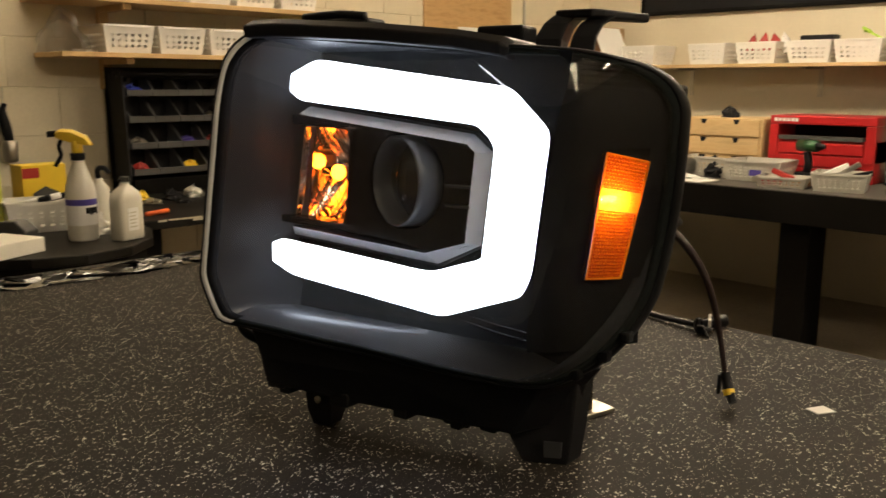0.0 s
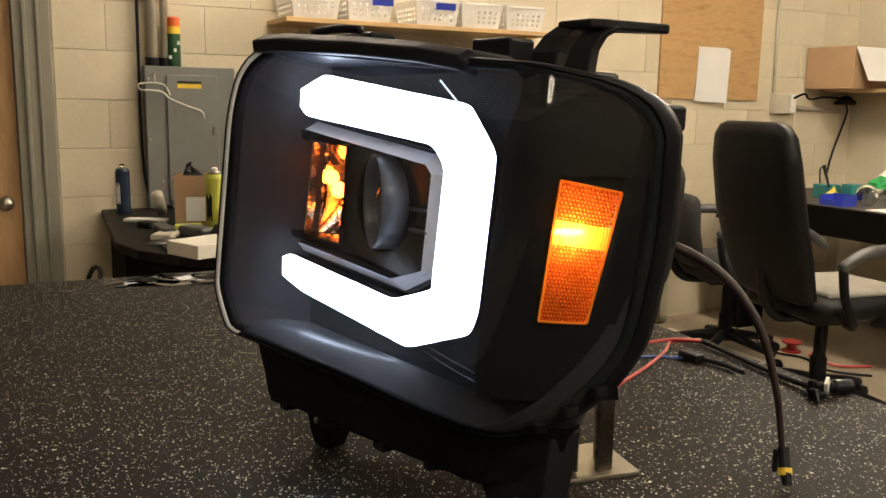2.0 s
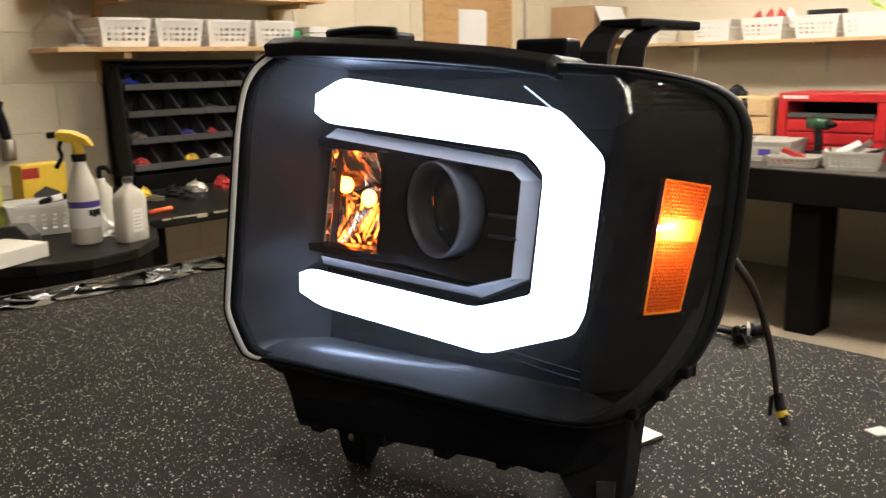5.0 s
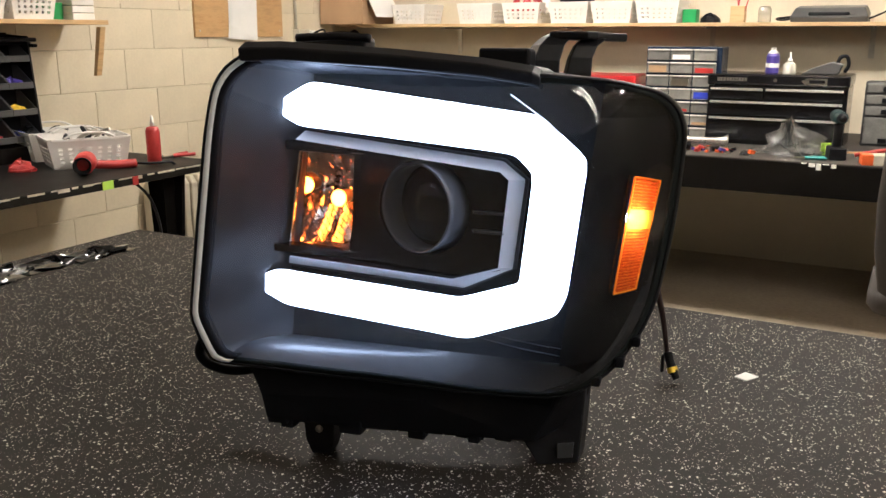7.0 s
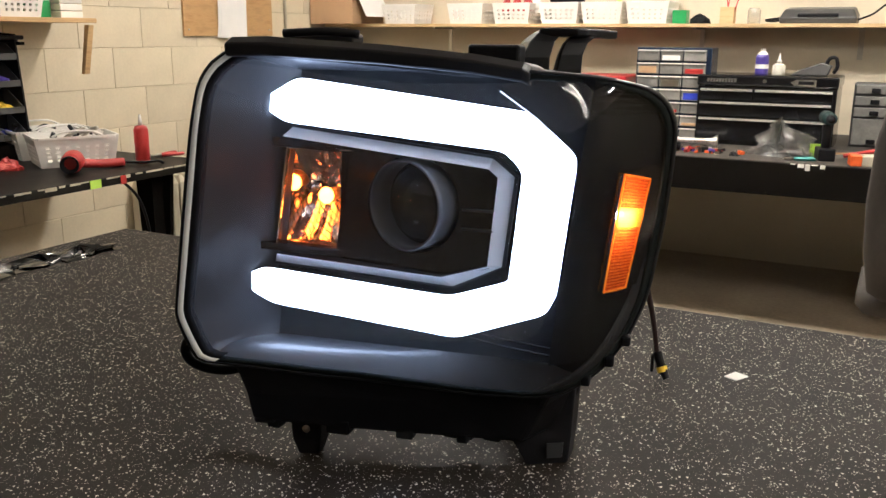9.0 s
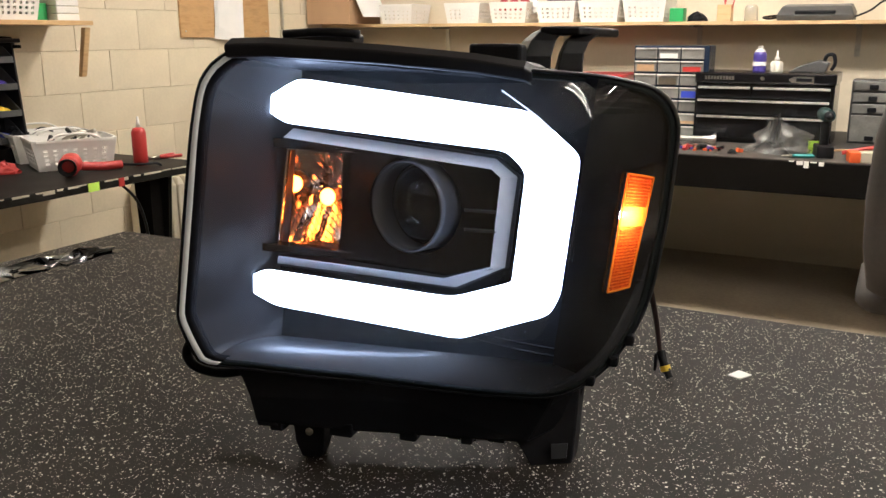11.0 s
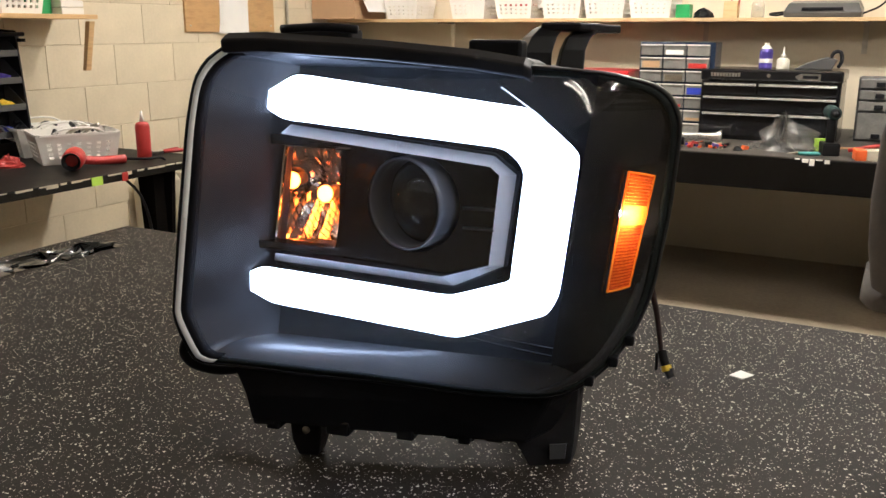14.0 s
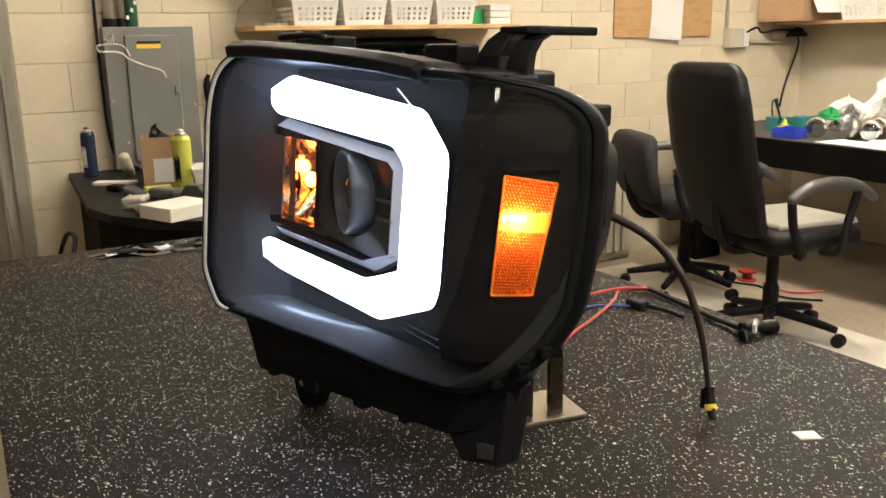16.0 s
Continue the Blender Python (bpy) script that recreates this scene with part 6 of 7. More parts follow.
part("brass_wool", crumple(0.05, 0.05, 0.05, 6.0, 12, 0.6), YELLOW, sol).matrix_basis = pose(0.10, -0.07, 0.02)
part("iron", tube([(0.06, -0.06, 0.07), (-0.01, -0.03, 0.15), (-0.03, -0.02, 0.17)], lambda u: 0.005 + 0.007 * u, 8), BLACK, sol, smooth=True)
part("cord", tube([(-0.03, -0.02, 0.17), (-0.08, 0.0, 0.15), (-0.10, 0.03, 0.06), (-0.08, 0.05, 0.03)], 0.004, 6), BLACK, sol, smooth=True)
bb = thing("blue_bin", "small open blue plastic parts bin", "parts bin", pose(-2.86, 3.97, BENCH_Z))
bm = bmesh.new()
box(bm, -0.07, 0.07, -0.05, 0.05, 0, 0.004), box(bm, -0.07, 0.07, 0.046, 0.05, 0.004, 0.055), box(bm, -0.07, 0.07, -0.05, -0.046, 0.004, 0.028), box(bm, -0.07, -0.066, -0.046, 0.046, 0.004, 0.05), box(bm, 0.066, 0.07, -0.046, 0.046, 0.004, 0.05)
part("bin", bm, BLUE, bb)


def projector_bulb(m, n, mat):
    t = thing("projector_unit", "loose chrome headlight projector with round lens", "projector", m, "projectors")
    part("cup", lathe([(0.02, -0.07), (0.035, -0.06), (0.05, -0.02), (0.055, 0.0), (0.050, 0.012), (0.042, 0.014)], 20), mat, t, smooth=True)
    part("glass", lathe([(0.042, 0.013), (0.036, 0.026), (0.02, 0.036), (0.0, 0.040)], 18), BALL, t, smooth=True)
    part("base", lathe([(0.014, -0.09), (0.02, -0.088), (0.02, -0.07)], 12), BLACK, t)
    return t


for k, (x, y, rx, rz) in enumerate(((-2.78, 4.08, 100, 25), (-2.62, 4.14, 80, -40), (-2.50, 4.12, 95, 10), (-2.38, 4.18, 90, 60), (-2.58, 4.30, 85, 0), (-2.66, 4.42, 90, -20), (-2.47, 4.30, 80, 30))):
    projector_bulb(pose(x, y, BENCH_Z + 0.056, rx, 0, rz), k, CHROME if k % 2 == 0 else STEEL)
bags = thing("bag_heap", "heap of white plastic bags and packaging on the bench", "plastic bags", pose(-2.80, 4.62, BENCH_Z))
for k, (x, y, w, h, mt) in enumerate(((-0.20, 0.0, 0.34, 0.16, WHITE), (0.02, 0.05, 0.36, 0.24, PAPER), (0.14, -0.06, 0.30, 0.20, BAG), (-0.10, -0.10, 0.22, 0.13, FROST), (0.22, 0.06, 0.26, 0.22, WHITE))):
    cr = crumple(w, w * 0.7, h, 20 + k, 20, 0.9)
    bmesh.ops.transform(cr, matrix=pose(x, y, 0), verts=cr.verts)
    part("bag", cr, mt, bags)
solid("green_packet", crumple(0.12, 0.09, 0.06, 31, 12, 0.6), GREEN, "green packet lying against the bags", "packet", pose(-2.98, 4.44, BENCH_Z + 0.06))
solid("red_case", boxed(-0.13, 0.13, -0.05, 0.05, 0, 0.07), RED_PL, "long red plastic case among the bags", "case", pose(-2.40, 4.50, BENCH_Z + 0.09, 4, 6, -8), bevel=0.008)
solid("paper_stack", loft(bmesh.new(), [[(-0.24, -0.08, 0), (0.26, -0.10, 0), (0.28, 0.07, 0), (-0.22, 0.10, 0)], [(-0.24, -0.08, 0.004), (0.26, -0.10, 0.004), (0.28, 0.07, 0.005), (-0.22, 0.10, 0.004)]]), PAPER, "loose white paper spread along the bench edge", "paper", pose(-2.42, 4.00, BENCH_Z))
solid("white_rag", crumple(0.26, 0.14, 0.03, 41, 18, 0.8), PAPER, "crumpled white rag on the bench", "rag", pose(-2.32, 4.02, BENCH_Z))
mb = projector_bulb(pose(-2.50, 4.42, BENCH_Z + 0.056, 85, 0, 35), 9, CHROME)
solid("black_clamp", crumple(0.12, 0.08, 0.085, 51, 12, 0.8), BLACK, "black bulb socket with wires on the bench", "socket", pose(-2.25, 4.22, BENCH_Z))
bc = basket("storage_basket", "clear white perforated basket on the workbench", 0.30, 0.24, 0.105, pose(-2.02, 4.26, BENCH_Z, 0, 0, 4), MILKY, "bench baskets", 9, 4)
copy_thing(bc, pose(-2.30, 4.32, BENCH_Z, 0, 0, -3))
basket("storage_basket", "frosted basket holding white packets on the workbench", 0.24, 0.20, 0.085, pose(-1.55, 4.10, BENCH_Z, 0, 0, 14), MILKY, "bench baskets", 8, 4)
basket("storage_basket", "low clear tray of coloured parts on the workbench", 0.24, 0.16, 0.05, pose(-1.80, 4.07, BENCH_Z, 0, 0, 8), MILKY, "bench baskets", 7, 2)
for k, (x, y, z, ry, mt) in enumerate(((-1.55, 4.04, 0.87, 28, PAPER), (-1.49, 4.02, 0.875, 34, ALU), (-1.45, 4.06, 0.85, 15, BLACK), (-1.78, 3.99, 0.835, -22, RED_PL), (-1.83, 3.97, 0.80, 0, RED_PL), (-1.70, 3.98, 0.80, 0, CARD))):
    solid("parts_packet", boxed(-0.055, 0.055, -0.02, 0.02, -0.012, 0.012), mt, "packet of parts lying in a bench basket", "packet", pose(x - 0.035, y + 0.085, z, 0, -ry, 20), group="parts packets", bevel=0.004)
solid("basket_label", boxed(-0.03, 0.03, -0.001, 0, 0.03, 0.06), PURPLE, "blue paper label on a bench basket", "label", pose(-1.99, 4.138, BENCH_Z, -8, 0, 4))
rg = thing("grease_gun", "black cylindrical tool lying on the bench", "tool", pose(-1.22, 4.02, BENCH_Z + 0.026, 0, 90, 10))
part("barrel", lathe([(0.018, -0.10), (0.026, -0.09), (0.026, 0.05), (0.018, 0.06), (0.018, 0.09)], 14), BLACK, rg, smooth=True)
part("collar", lathe([(0.027, -0.02), (0.027, 0.0)], 14), STEEL, rg)

# ---- chairs ----
def office_chair(m, label, back, top, arms, width, group, lean=0.14):
    t = thing("office_chair", label, "office chair", m, group)
    base = thing("base", "", "", m)
    base.parent, base.matrix_world = t, m
    for k in range(5):
        a = 2 * math.pi * k / 5 + 0.5
        c, s = math.cos(a), math.sin(a)
        part("spoke", tube([(0.03 * c, 0.03 * s, 0.12), (0.16 * c, 0.16 * s, 0.10), (0.29 * c, 0.29 * s, 0.075)], lambda u: 0.028 - 0.012 * u, 8), BLACK, base, smooth=True)
        part("caster", lathe([(0.006, -0.026), (0.027, -0.024), (0.029, -0.008), (0.012, -0.004), (0.012, 0.004), (0.029, 0.008), (0.027, 0.024), (0.006, 0.026)], 14, pose(0.30 * c, 0.30 * s, 0.030, 90, 0, math.degrees(a))), BLACK, base)
    part("column", lathe([(0.034, 0.09), (0.034, 0.22), (0.026, 0.24), (0.026, 0.40)], 16), BLACK, t)
    part("mechanism", boxed(-0.10, 0.10, -0.14, 0.10, 0.39, 0.43), BLACK, t, bevel=0.01)
    w = width / 2

    def pad(cx, cy, hw, hd, z):
        r = 0.07
        pts = []
        for qx, qy, a0 in ((1, 1, 0), (-1, 1, 90), (-1, -1, 180), (1, -1, 270)):
            for k in range(4):
                a = radians(a0 + 30 * k)
                pts.append((cx + qx * (hw - r) + r * math.cos(a), cy + qy * (hd - r) + r * math.sin(a), z))
        return pts
    part("seat", loft(bmesh.new(), [pad(0, 0.02, w * 0.93, 0.23, 0.43), pad(0, 0.02, w, 0.25, 0.455), pad(0, 0.02, w, 0.25, 0.495), pad(0, 0.02, w * 0.9, 0.215, 0.525)]), back, t, "padded seat", smooth=True)

    def slab(z, hw, th, y):
        o = []
        for k in range(16):
            a = 2 * math.pi * k / 16
            ca, sa = math.cos(a), math.sin(a)
            o.append((hw * math.copysign(abs(ca) ** 0.45, ca), y + th * math.copysign(abs(sa) ** 0.7, sa), z))
        return o
    z0 = 0.50
    steps = [(0.0, 0.72, 0.030), (0.04, 0.88, 0.045), (0.25, 0.97, 0.055), (0.5, 1.0, 0.055), (0.78, 0.97, 0.055), (0.92, 0.90, 0.05), (0.98, 0.76, 0.04), (1.0, 0.60, 0.022)]
    part("backrest", loft(bmesh.new(), [slab(z0 + (top - z0) * u, w * f, th, -0.245 - lean * u * (top - z0) - 0.03 * math.sin(math.pi * u)) for u, f, th in steps]), back, t, "padded backrest", smooth=True)
    part("back_bar", tube([(0, -0.10, 0.41), (0, -0.24, 0.42), (0, -0.31, 0.52), (0, -0.33, 0.66)], 0.022, 8), BLACK, t, smooth=True)
    if arms:
        for s in (-1, 1):
            x = s * (w + 0.035)
            arm = part("armrest", tube([(x, -0.20, 0.665), (x, -0.10, 0.715), (x, 0.03, 0.725), (x, 0.15, 0.70), (x * 1.0, 0.24, 0.645)], lambda u: 0.020 + 0.006 * math.sin(math.pi * u), 10), GREY_PL, t, "grey plastic armrest", smooth=True)
            part("arm_post", tube([(x * 0.75, 0.05, 0.425), (x, 0.08, 0.44), (x, 0.11, 0.55), (x, 0.15, 0.69)], 0.018, 8), BLACK, t, smooth=True)
            part("arm_post", tube([(x * 0.75, -0.08, 0.425), (x, -0.12, 0.44), (x, -0.17, 0.55), (x, -0.19, 0.66)], 0.018, 8), BLACK, t, smooth=True)
    return t


office_chair(pose(-2.318, 3.262, 0, 0, 0, -8), "high-backed black leather office chair with grey arms", LEATHER, 1.205, True, 0.50, "office chairs", 0.25)
solid("seat_cloth", loft(bmesh.new(), [[(-0.2, -0.18, 0.002), (0.2, -0.18, 0.002), (0.21, 0.24, 0.002), (-0.21, 0.24, 0.002)], [(-0.19, -0.17, 0.028), (0.19, -0.17, 0.022), (0.20, 0.23, 0.028), (-0.20, 0.23, 0.02)]]), TOWEL, "grey folded cloth on the chair seat", "cloth", pose(-2.318, 3.282, 0.523, 0, 0, -8), bevel=0.008)
office_chair(pose(-3.06, 3.47, 0, 0, 0, -20), "low-backed black fabric task chair", FABRIC, 0.84, True, 0.50, "office chairs")
office_chair(pose(-0.03, 3.10, 0, 0, 0, 0), "dark grey fabric office chair at the bench", GREY_CLOTH, 1.155, False, 0.50, "office chairs")
cl = thing("floor_cables", "red and black cables tangled on the floor", "cables", pose(-3.0, 3.75, 0))
part("cable", tube([(-0.2, 0.1, 0.008), (0.0, 0.0, 0.008), (0.15, 0.06, 0.008), (0.35, 0.0, 0.008), (0.5, 0.12, 0.008)], 0.006, 6), BLACK, cl, smooth=True)
part("cable", tube([(0.1, 0.2, 0.01), (0.2, 0.05, 0.03), (0.32, 0.1, 0.01), (0.4, 0.25, 0.01)], 0.006, 6), WIRE_RED, cl, smooth=True)
part("reel", lathe([(0.05, 0), (0.05, 0.008), (0.025, 0.01), (0.025, 0.045), (0.05, 0.047), (0.05, 0.055)], 16, pose(0.02, 0.12, 0)), RED_PL, cl)

# ---- things on the rounded table ----
def can(name, label, m, r, h, mat, cap, band, group="spray cans", nozzle=True):
    t = thing(name, label, "spray can", m, group)
    part("body", lathe([(r * 0.95, 0), (r, 0.004), (r, h * 0.84), (r * 0.82, h * 0.90)], 24), mat, t)
    part("dome", lathe([(r * 0.82, h * 0.90), (r * 0.5, h * 0.945), (r * 0.4, h * 0.95), (r * 0.4, h * 0.96)], 20), STEEL, t, smooth=True)
    part("nozzle", lathe([(r * 0.36, h * 0.955), (r * 0.36, h * 0.985), (r * 0.2, h), (0, h)], 12), cap, t)
    for k in range(5):
        a = radians(-70 + 9 * k)
        part("print_bar", box(bmesh.new(), r - 0.0005, r + 0.0006, -0.0022, 0.0022, h * (0.2 + 0.05 * (k % 2)), h * (0.62 - 0.04 * (k % 3)), pose(0, 0, 0, 0, 0, math.degrees(a))), band, t)
    return t


can("spray_can", "tall dark blue spray can by the wall", pose(-3.66, 0.672, BENCH_Z), 0.0285, 0.205, NAVY, BLACK, PAPER)
can("spray_can", "yellow green aerosol can with white nozzle", pose(-3.00, 0.905, BENCH_Z), 0.033, 0.235, YGREEN, WHITE, BLACK)
kb = thing("cardboard_box", "open brown cardboard box holding black parts", "box", pose(-3.26, 0.875, BENCH_Z, 0, 0, -14))
bm = bmesh.new()
box(bm, -0.07, 0.07, -0.06, -0.057, 0, 0.19), box(bm, -0.07, 0.07, 0.057, 0.06, 0, 0.19), box(bm, -0.07, -0.067, -0.057, 0.057, 0, 0.19), box(bm, 0.067, 0.07, -0.057, 0.057, 0, 0.19), box(bm, -0.067, 0.067, -0.057, 0.057, 0, 0.004)
part("carton", bm, CARD, kb)
part("flap", loft(bmesh.new(), [[(x, -0.06, 0.19), (x, -0.058, 0.19), (x, -0.105, 0.135), (x, -0.107, 0.135)] for x in (-0.07, 0.07)]), CARD, kb)
part("label", boxed(0.0703, 0.0712, -0.02, 0.05, 0.02, 0.11), PAPER, kb)
part("filling", crumple(0.10, 0.09, 0.06, 61, 12, 0.7), BLACK, kb).matrix_basis = pose(0, 0, 0.155)
solid("foam_block", boxed(-0.075, 0.085, -0.105, 0.075, 0, 0.043), FOAM, "rectangular white foam block at the table edge", "foam block", pose(-2.60, 0.80, BENCH_Z, 0, 0, 24), bevel=0.003)
yb = thing("bag_carton", "yellow carton of trash bags standing on the table", "carton", pose(-3.40, 1.20, BENCH_Z + 0.012, 0, 0, 4))
part("carton", boxed(-0.05, 0.05, -0.082, 0.082, 0, 0.165), YELLOW, yb, bevel=0.002)
part("brand_patch", boxed(0.0503, 0.0512, -0.082, -0.02, 0.118, 0.155), RED_PL, yb, "red printed patch")
part("picture_patch", loft(bmesh.new(), [[(x, -0.055, 0.03), (x, 0.06, 0.03), (x, 0.05, 0.06), (x, 0.0, 0.085), (x, -0.045, 0.062)] for x in (0.0503, 0.0512)]), GREY_PL, yb)
part("print_bar", boxed(0.0503, 0.0512, -0.06, 0.07, 0.02, 0.042), NAVY, yb)
part("base", boxed(-0.055, 0.06, -0.095, 0.095, -0.012, 0.0), BLACK, yb)
bs = basket("storage_basket", "small white perforated basket of tools on the rounded table", 0.24, 0.17, 0.10, pose(-2.96, 1.05, BENCH_Z, 0, 0, 78), WHITE, "table baskets", 6, 4)
for a, b, mt in (((-2.98, 0.96, 0.86), (-2.93, 1.10, 0.892), PAPER), ((-3.0, 1.0, 0.86), (-2.92, 1.06, 0.888), BLACK), ((-3.02, 1.08, 0.87), (-2.95, 1.14, 0.89), BLACK)):
    solid("basket_tool", tube([a, b], 0.010, 8), mt, "small tool lying in the white basket", "tool", pose(0, 0, 0), group="basket tools", smooth=True)
sb = thing("spray_bottle", "milky spray bottle with yellow trigger head", "spray bottle", pose(-2.665, 1.06, BENCH_Z))
part("body", lathe([(0.038, 0), (0.042, 0.004), (0.043, 0.125), (0.040, 0.15), (0.026, 0.19), (0.017, 0.215), (0.016, 0.228)], 28), HDPE, sb, "milky plastic bottle", smooth=True)
part("label", lathe([(0.0434, 0.045), (0.0434, 0.118)], 28), PAPER, sb)
part("label_band", lathe([(0.0437, 0.100), (0.0437, 0.117)], 28), PURPLE, sb)
for k in range(4):
    part("print_bar", box(bmesh.new(), 0.0430, 0.0440, -0.005, 0.005, 0.078 - 0.004 * (k % 2), 0.094, pose(0, 0, 0, 0, 0, -42 + 15 * k)), BLACK, sb)
part("collar", lathe([(0.020, 0.222), (0.021, 0.240), (0.018, 0.242)], 16), BLACK, sb)
part("neck", tube([(0, 0, 0.235), (0, 0, 0.275)], 0.016, 12), YELLOW, sb, smooth=True)
part("head", loft(bmesh.new(), [[(x, w * c, z) for c, z in ((-1, z0), (1, z0), (1, z1 - 0.008), (0, z1), (-1, z1 - 0.008))] for k, (x, w, z0, z1) in enumerate(((0.045, 0.010, 0.262, 0.272), (0.03, 0.014, 0.264, 0.290), (-0.01, 0.015, 0.270, 0.306), (-0.045, 0.013, 0.278, 0.308), (-0.06, 0.009, 0.284, 0.302)))]), YELLOW, sb, "yellow trigger head", bevel=0.003)
part("nozzle", tube([(-0.06, 0, 0.294), (-0.085, 0, 0.292)], 0.009, 10), BLACK, sb)
part("trigger", tube([(-0.045, 0, 0.280), (-0.055, 0, 0.258), (-0.050, 0, 0.235), (-0.070, 0, 0.205)], 0.006, 8), BLACK, sb, smooth=True)
sb.matrix_world = pose(-2.665, 1.06, BENCH_Z, 0, 0, 42) @ Matrix.Diagonal((1.04, 1.04, 1.11, 1.0))
s2 = thing("pump_bottle", "white bottle with black spray pump behind the jug", "bottle", pose(-2.86, 1.20, BENCH_Z))
part("body", lathe([(0.032, 0), (0.034, 0.004), (0.034, 0.13), (0.014, 0.155), (0.013, 0.165)], 20), HDPE, s2, smooth=True)
part("pump", tube([(0, 0, 0.165), (0, 0, 0.195), (0.02, 0.012, 0.20), (0.035, 0.022, 0.185)], 0.009, 8), BLACK, s2, smooth=True)
jg = thing("solvent_jug", "milky rectangular solvent jug with small cap", "jug", pose(-2.585, 1.165, BENCH_Z, 0, 0, 18))


def rr_ring(w, d, z, r=0.014):
    pts = []
    for qx, qy, a0 in ((1, 1, 0), (-1, 1, 90), (-1, -1, 180), (1, -1, 270)):
        for k in range(4):
            a = radians(a0 + 30 * k)
            pts.append((qx * (w - r) + r * math.cos(a), qy * (d - r) + r * math.sin(a), z))
    return pts


part("body", loft(bmesh.new(), [rr_ring(0.026, 0.044, 0.0), rr_ring(0.029, 0.047, 0.005), rr_ring(0.029, 0.047, 0.125), rr_ring(0.026, 0.042, 0.145), rr_ring(0.018, 0.026, 0.160), rr_ring(0.0135, 0.0135, 0.170, 0.012), rr_ring(0.0135, 0.0135, 0.176, 0.012)]), HDPE, jg, "milky plastic jug", smooth=True)
part("cap", lathe([(0.016, 0.176), (0.016, 0.192), (0.013, 0.195), (0, 0.195)], 18), FROST, jg)
part("label", boxed(0.0292, 0.0300, -0.022, 0.02, 0.03, 0.10), PAPER, jg)
for k in range(5):
    part("print_bar", boxed(0.0301, 0.0306, -0.016, 0.012 - 0.004 * (k % 2), 0.040 + 0.011 * k, 0.0435 + 0.011 * k), CONDUIT, jg)
solid("foil_lump", crumple(0.09, 0.10, 0.09, 71, 22, 1.2), ALU, "crumpled aluminium foil lump between the bottles", "foil", pose(-2.76, 1.13, BENCH_Z))
solid("tape_dispenser", loft(bmesh.new(), [[(-0.06, y, 0), (0.07, y, 0), (0.07, y, 0.035), (0.03, y, 0.065), (-0.03, y, 0.06), (-0.06, y, 0.02)] for y in (-0.03, 0.03)]), GREY_PL, "grey black tape dispenser on the table", "tape dispenser", pose(-2.80, 0.90, BENCH_Z, 0, 0, 30), bevel=0.006)
for k, (x, y, w, d, h, mt, lab) in enumerate(((-3.20, 0.70, 0.07, 0.05, 0.025, BLACK, "black battery pack lying on the table"), (-3.02, 0.73, 0.16, 0.05, 0.035, GREY_PL, "grey hand tool lying on the table"), (-2.93, 0.72, 0.12, 0.07, 0.022, CONDUIT, "pale plastic tool case on the table"), (-2.80, 0.70, 0.10, 0.06, 0.015, FROST, "clear flat box on the table"), (-3.06, 0.82, 0.10, 0.03, 0.03, YGREEN, "yellow green marker on the table"), (-3.38, 0.72, 0.16, 0.06, 0.012, PAPER, "white card lying on the table"), (-2.92, 0.82, 0.13, 0.06, 0.04, GREY_PL, "grey plastic grip on the table"), (-2.70, 0.68, 0.12, 0.015, 0.012, BLACK, "black pen lying on the table"))):
    solid("loose_tool", boxed(-w / 2, w / 2, -d / 2, d / 2, 0, h), mt, lab, "tool", pose(x, y, BENCH_Z, 0, 0, 35 - 31 * k), group="loose tools", bevel=min(h, d) * 0.3)
tubew = solid("paper_roll", tube([(0, 0, 0.022), (0.08, -0.03, 0.10)], 0.022, 14), CONDUIT, "pale cardboard roll leaning on the panel", "roll", pose(-3.50, 0.80, BENCH_Z), smooth=True)
solid("power_cord", tube([(-2.75, 0.46, 0.60), (-2.85, 0.50, 0.69), (-2.95, 0.48, 0.68), (-3.05, 0.45, 0.52), (-3.05, 0.44, 0.2), (-3.0, 0.42, 0.008)], 0.008, 8), BLACK, "thick black cord hanging beside the table", "cord", pose(0, 0, 0), smooth=True)

# ---- things on the wall bench ----
b1 = basket("storage_basket", "white basket full of tools and cables on the bench", 0.33, 0.25, 0.125, pose(-3.30, 2.36, BENCH_Z, 0, 0, 62), WHITE, "bench baskets", 7, 4, True)
copy_thing(b1, pose(-3.58, 2.46, BENCH_Z, 0, 0, 70))
for k in range(9):
    a, x, y = k * 0.9, -3.34 + 0.07 * math.sin(2.1 * k), 2.37 + 0.09 * math.cos(1.7 * k)
    if k % 3 == 2:
        x, y = x - 0.24, y + 0.08
    solid("basket_tool", tube([(-0.05 * math.cos(a), -0.05 * math.sin(a), 0.0), (0, 0, 0.035), (0.05 * math.cos(a), 0.05 * math.sin(a), 0.02 + 0.03 * (k % 2))], 0.006 + 0.003 * (k % 2), 6), (BLACK, STEEL, BLACK)[k % 3], "tool or cable lying in the white basket", "tool", pose(x, y, BENCH_Z + 0.095), group="basket tools", smooth=True)
ht = thing("heat_gun", "red heat gun with dark nozzle lying on the bench", "heat gun", pose(-3.10, 2.20, BENCH_Z + 0.045, 0, 0, 20))
part("barrel", lathe([(0.034, 0.10), (0.040, 0.09), (0.042, 0.0), (0.034, -0.06), (0.026, -0.09)], 18, pose(0, 0, 0, 0, 90, -65)), RED_PL, ht, smooth=True)
part("nozzle", lathe([(0.026, 0.0), (0.035, 0.035), (0.033, 0.04), (0.022, 0.0)], 18, pose(0.04, -0.09, 0, 0, 90, -65)), BLACK, ht, smooth=True)
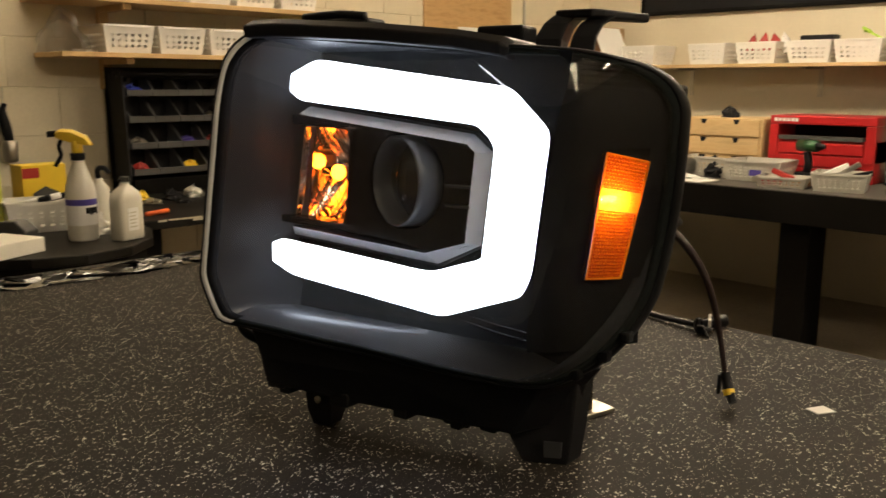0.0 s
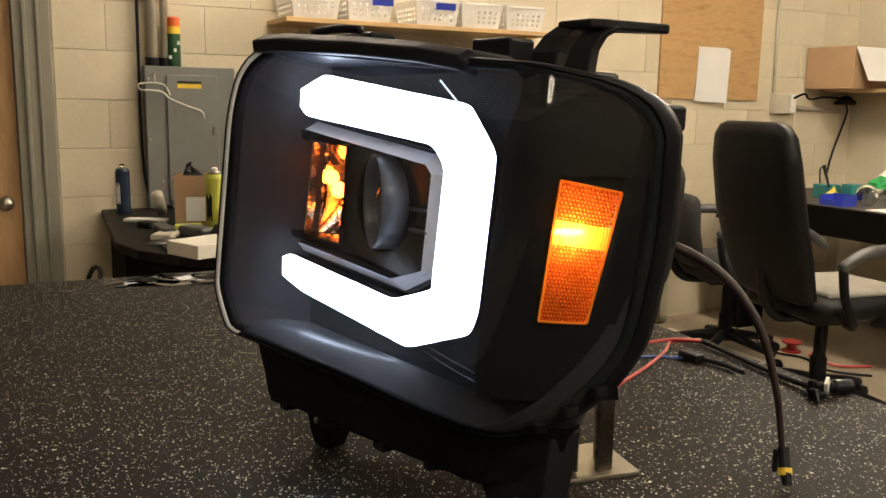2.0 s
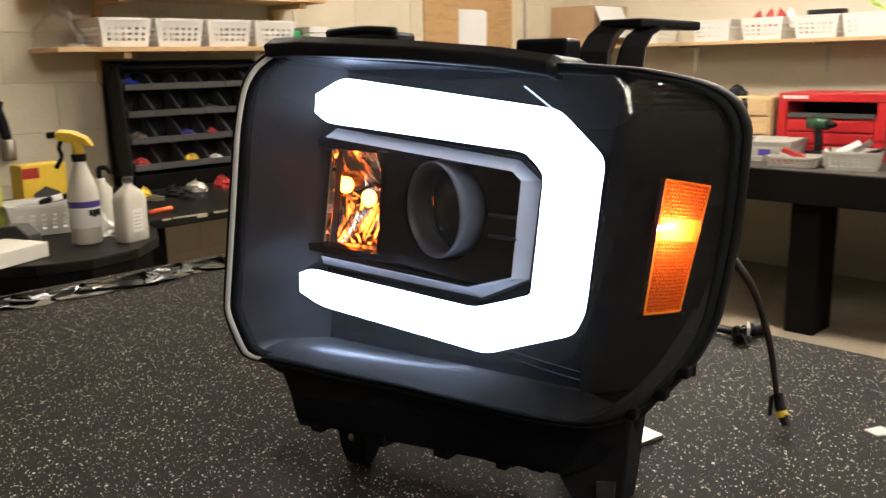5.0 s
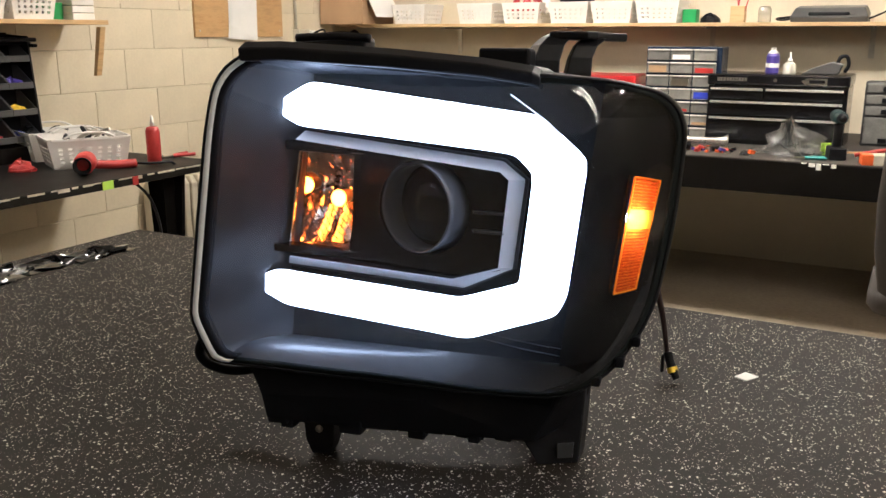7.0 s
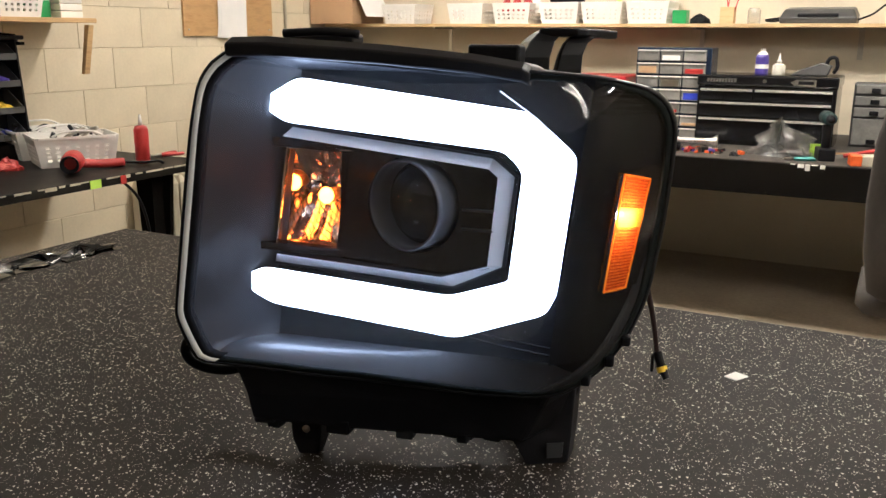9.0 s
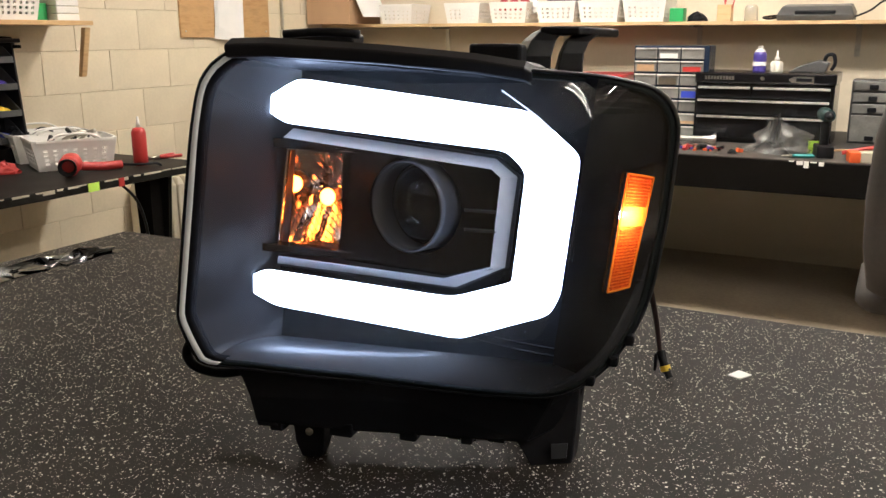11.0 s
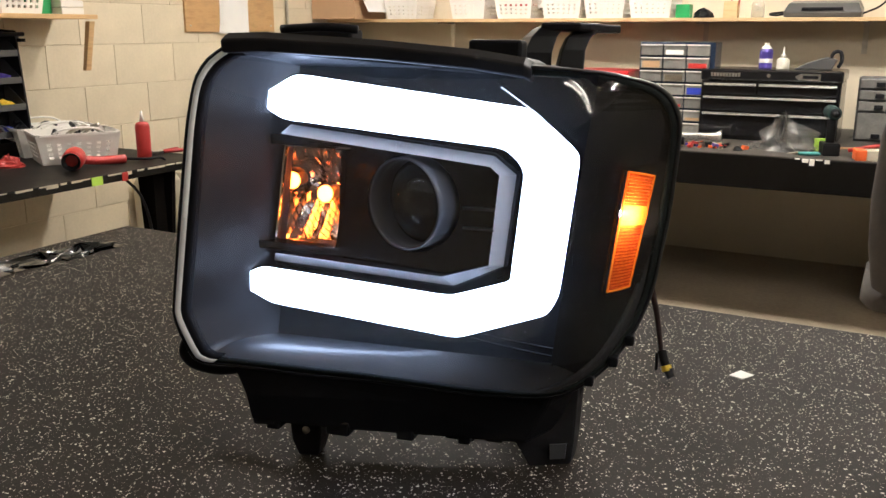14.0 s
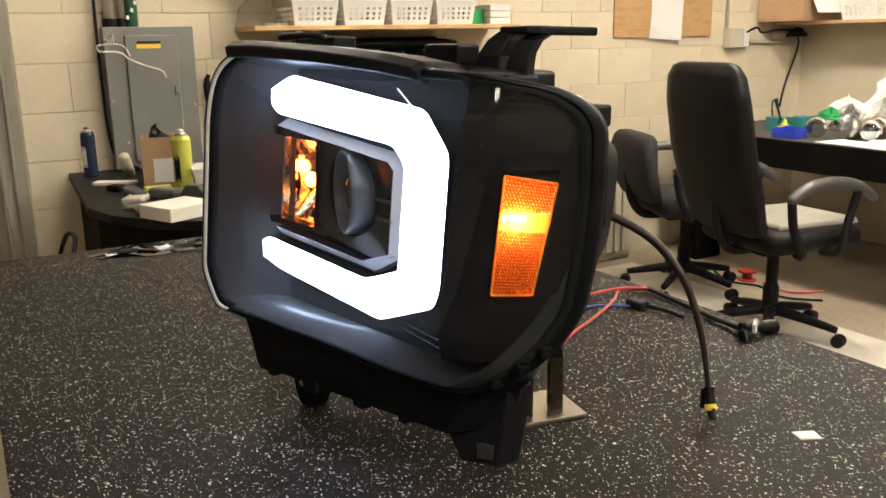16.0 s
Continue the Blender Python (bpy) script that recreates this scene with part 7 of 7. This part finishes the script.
part("grip", tube([(0, 0.03, -0.015), (0.06, 0.10, -0.025), (0.12, 0.17, -0.027)], 0.018, 10), RED_PL, ht, smooth=True)
part("cord", tube([(0.12, 0.17, -0.027), (0.20, 0.20, -0.03), (0.24, 0.26, -0.035), (0.245, 0.30, -0.09)], 0.006, 6), BLACK, ht, smooth=True)
sx = thing("sealant_tube", "red sealant cartridge with pale nozzle standing upright", "cartridge", pose(-3.05, 2.51, BENCH_Z))
part("body", lathe([(0.028, 0), (0.030, 0.004), (0.030, 0.14), (0.024, 0.155), (0.010, 0.16)], 20), RED_PL, sx, smooth=True)
part("nozzle", lathe([(0.010, 0.16), (0.004, 0.205), (0, 0.205)], 12), WHITE, sx, smooth=True)
px = thing("red_pliers", "pliers with red grips lying on the bench", "pliers", pose(-3.12, 2.68, BENCH_Z + 0.009, 0, 0, 80))
for s in (-1, 1):
    part("grip", tube([(0.0, 0, 0), (0.04, 0.018 * s, 0), (0.10, 0.030 * s, 0)], 0.008, 8), RED_PL, px, smooth=True)
part("jaws", tube([(0.0, 0, 0), (-0.05, 0, 0)], lambda u: 0.010 - 0.006 * u, 8), STEEL, px, smooth=True)
for k, (x, y) in enumerate(((-3.42, 1.98), (-3.36, 2.10))):
    solid("red_glove", crumple(0.11, 0.07, 0.045, 81 + k, 14, 0.5), RED_PL, "red rubber grip tool lying on the bench", "tool", pose(x, y, BENCH_Z, 0, 0, 40 * k), group="red tools")
solid("orange_marker", tube([(0, -0.05, 0.010), (0, 0.06, 0.010)], 0.009, 8), ORANGE, "orange marker lying on the wall bench", "marker", pose(-2.99, 1.46, BENCH_Z, 0, 0, 20), smooth=True)
for k, (x, y, w, h, mt) in enumerate(((-3.44, 1.62, 0.08, 0.03, YELLOW), (-3.36, 1.72, 0.12, 0.04, BLACK), (-3.30, 1.60, 0.10, 0.02, STEEL), (-3.40, 1.84, 0.10, 0.035, ALU), (-3.24, 1.70, 0.07, 0.02, BLACK), (-3.42, 1.50, 0.09, 0.05, BLACK))):
    solid("loose_part", crumple(w, w * 0.7, h, 90 + k, 12, 0.7), mt, "small loose part on the wall bench", "part", pose(x, y, BENCH_Z), group="loose parts")

# ---- blocks of the west wall ----
def block_mesh(length):
    bm = bmesh.new()
    g, h = 0.0009, 0.203
    rings_ = [[(-0.004, g, g), (-0.004, length - g, g), (-0.004, length - g, h - g), (-0.004, g, h - g)], [(-0.002, g, g), (-0.002, length - g, g), (-0.002, length - g, h - g), (-0.002, g, h - g)], [(0.0, g + 0.0014, g + 0.003), (0.0, length - g - 0.0014, g + 0.003), (0.0, length - g - 0.0014, h - g - 0.0014), (0.0, g + 0.0014, h - g - 0.0014)]]
    loft(bm, rings_, cap0=False)
    me = bpy.data.meshes.new("block")
    bmesh.ops.recalc_face_normals(bm, faces=bm.faces)
    bm.to_mesh(me)
    bm.free()
    me.materials.append(BLOCK)
    return me


MESHES = {}


def lay(y0, y1, z):
    key = round(y1 - y0, 3)
    if key not in MESHES:
        MESHES[key] = block_mesh(y1 - y0)
    b = new("block", MESHES[key])
    b.parent = wall_w
    b.matrix_basis = pose(random.uniform(-0.0006, 0.0006), y0, z)


for course in range(13):
    z = 0.022 + 0.203 * course
    y = 0.445 - (0.203 if course % 2 else 0.0)
    while y < WALL_Y - 0.01:
        a, b_ = max(y, 0.445), min(y + 0.406, WALL_Y)
        if b_ - a > 0.03:
            lay(a, b_, z)
        y += 0.406
    y = -0.785
    while y > ROOM_S + 0.02:
        lay(max(y - 0.406, ROOM_S), y, z)
        y -= 0.406
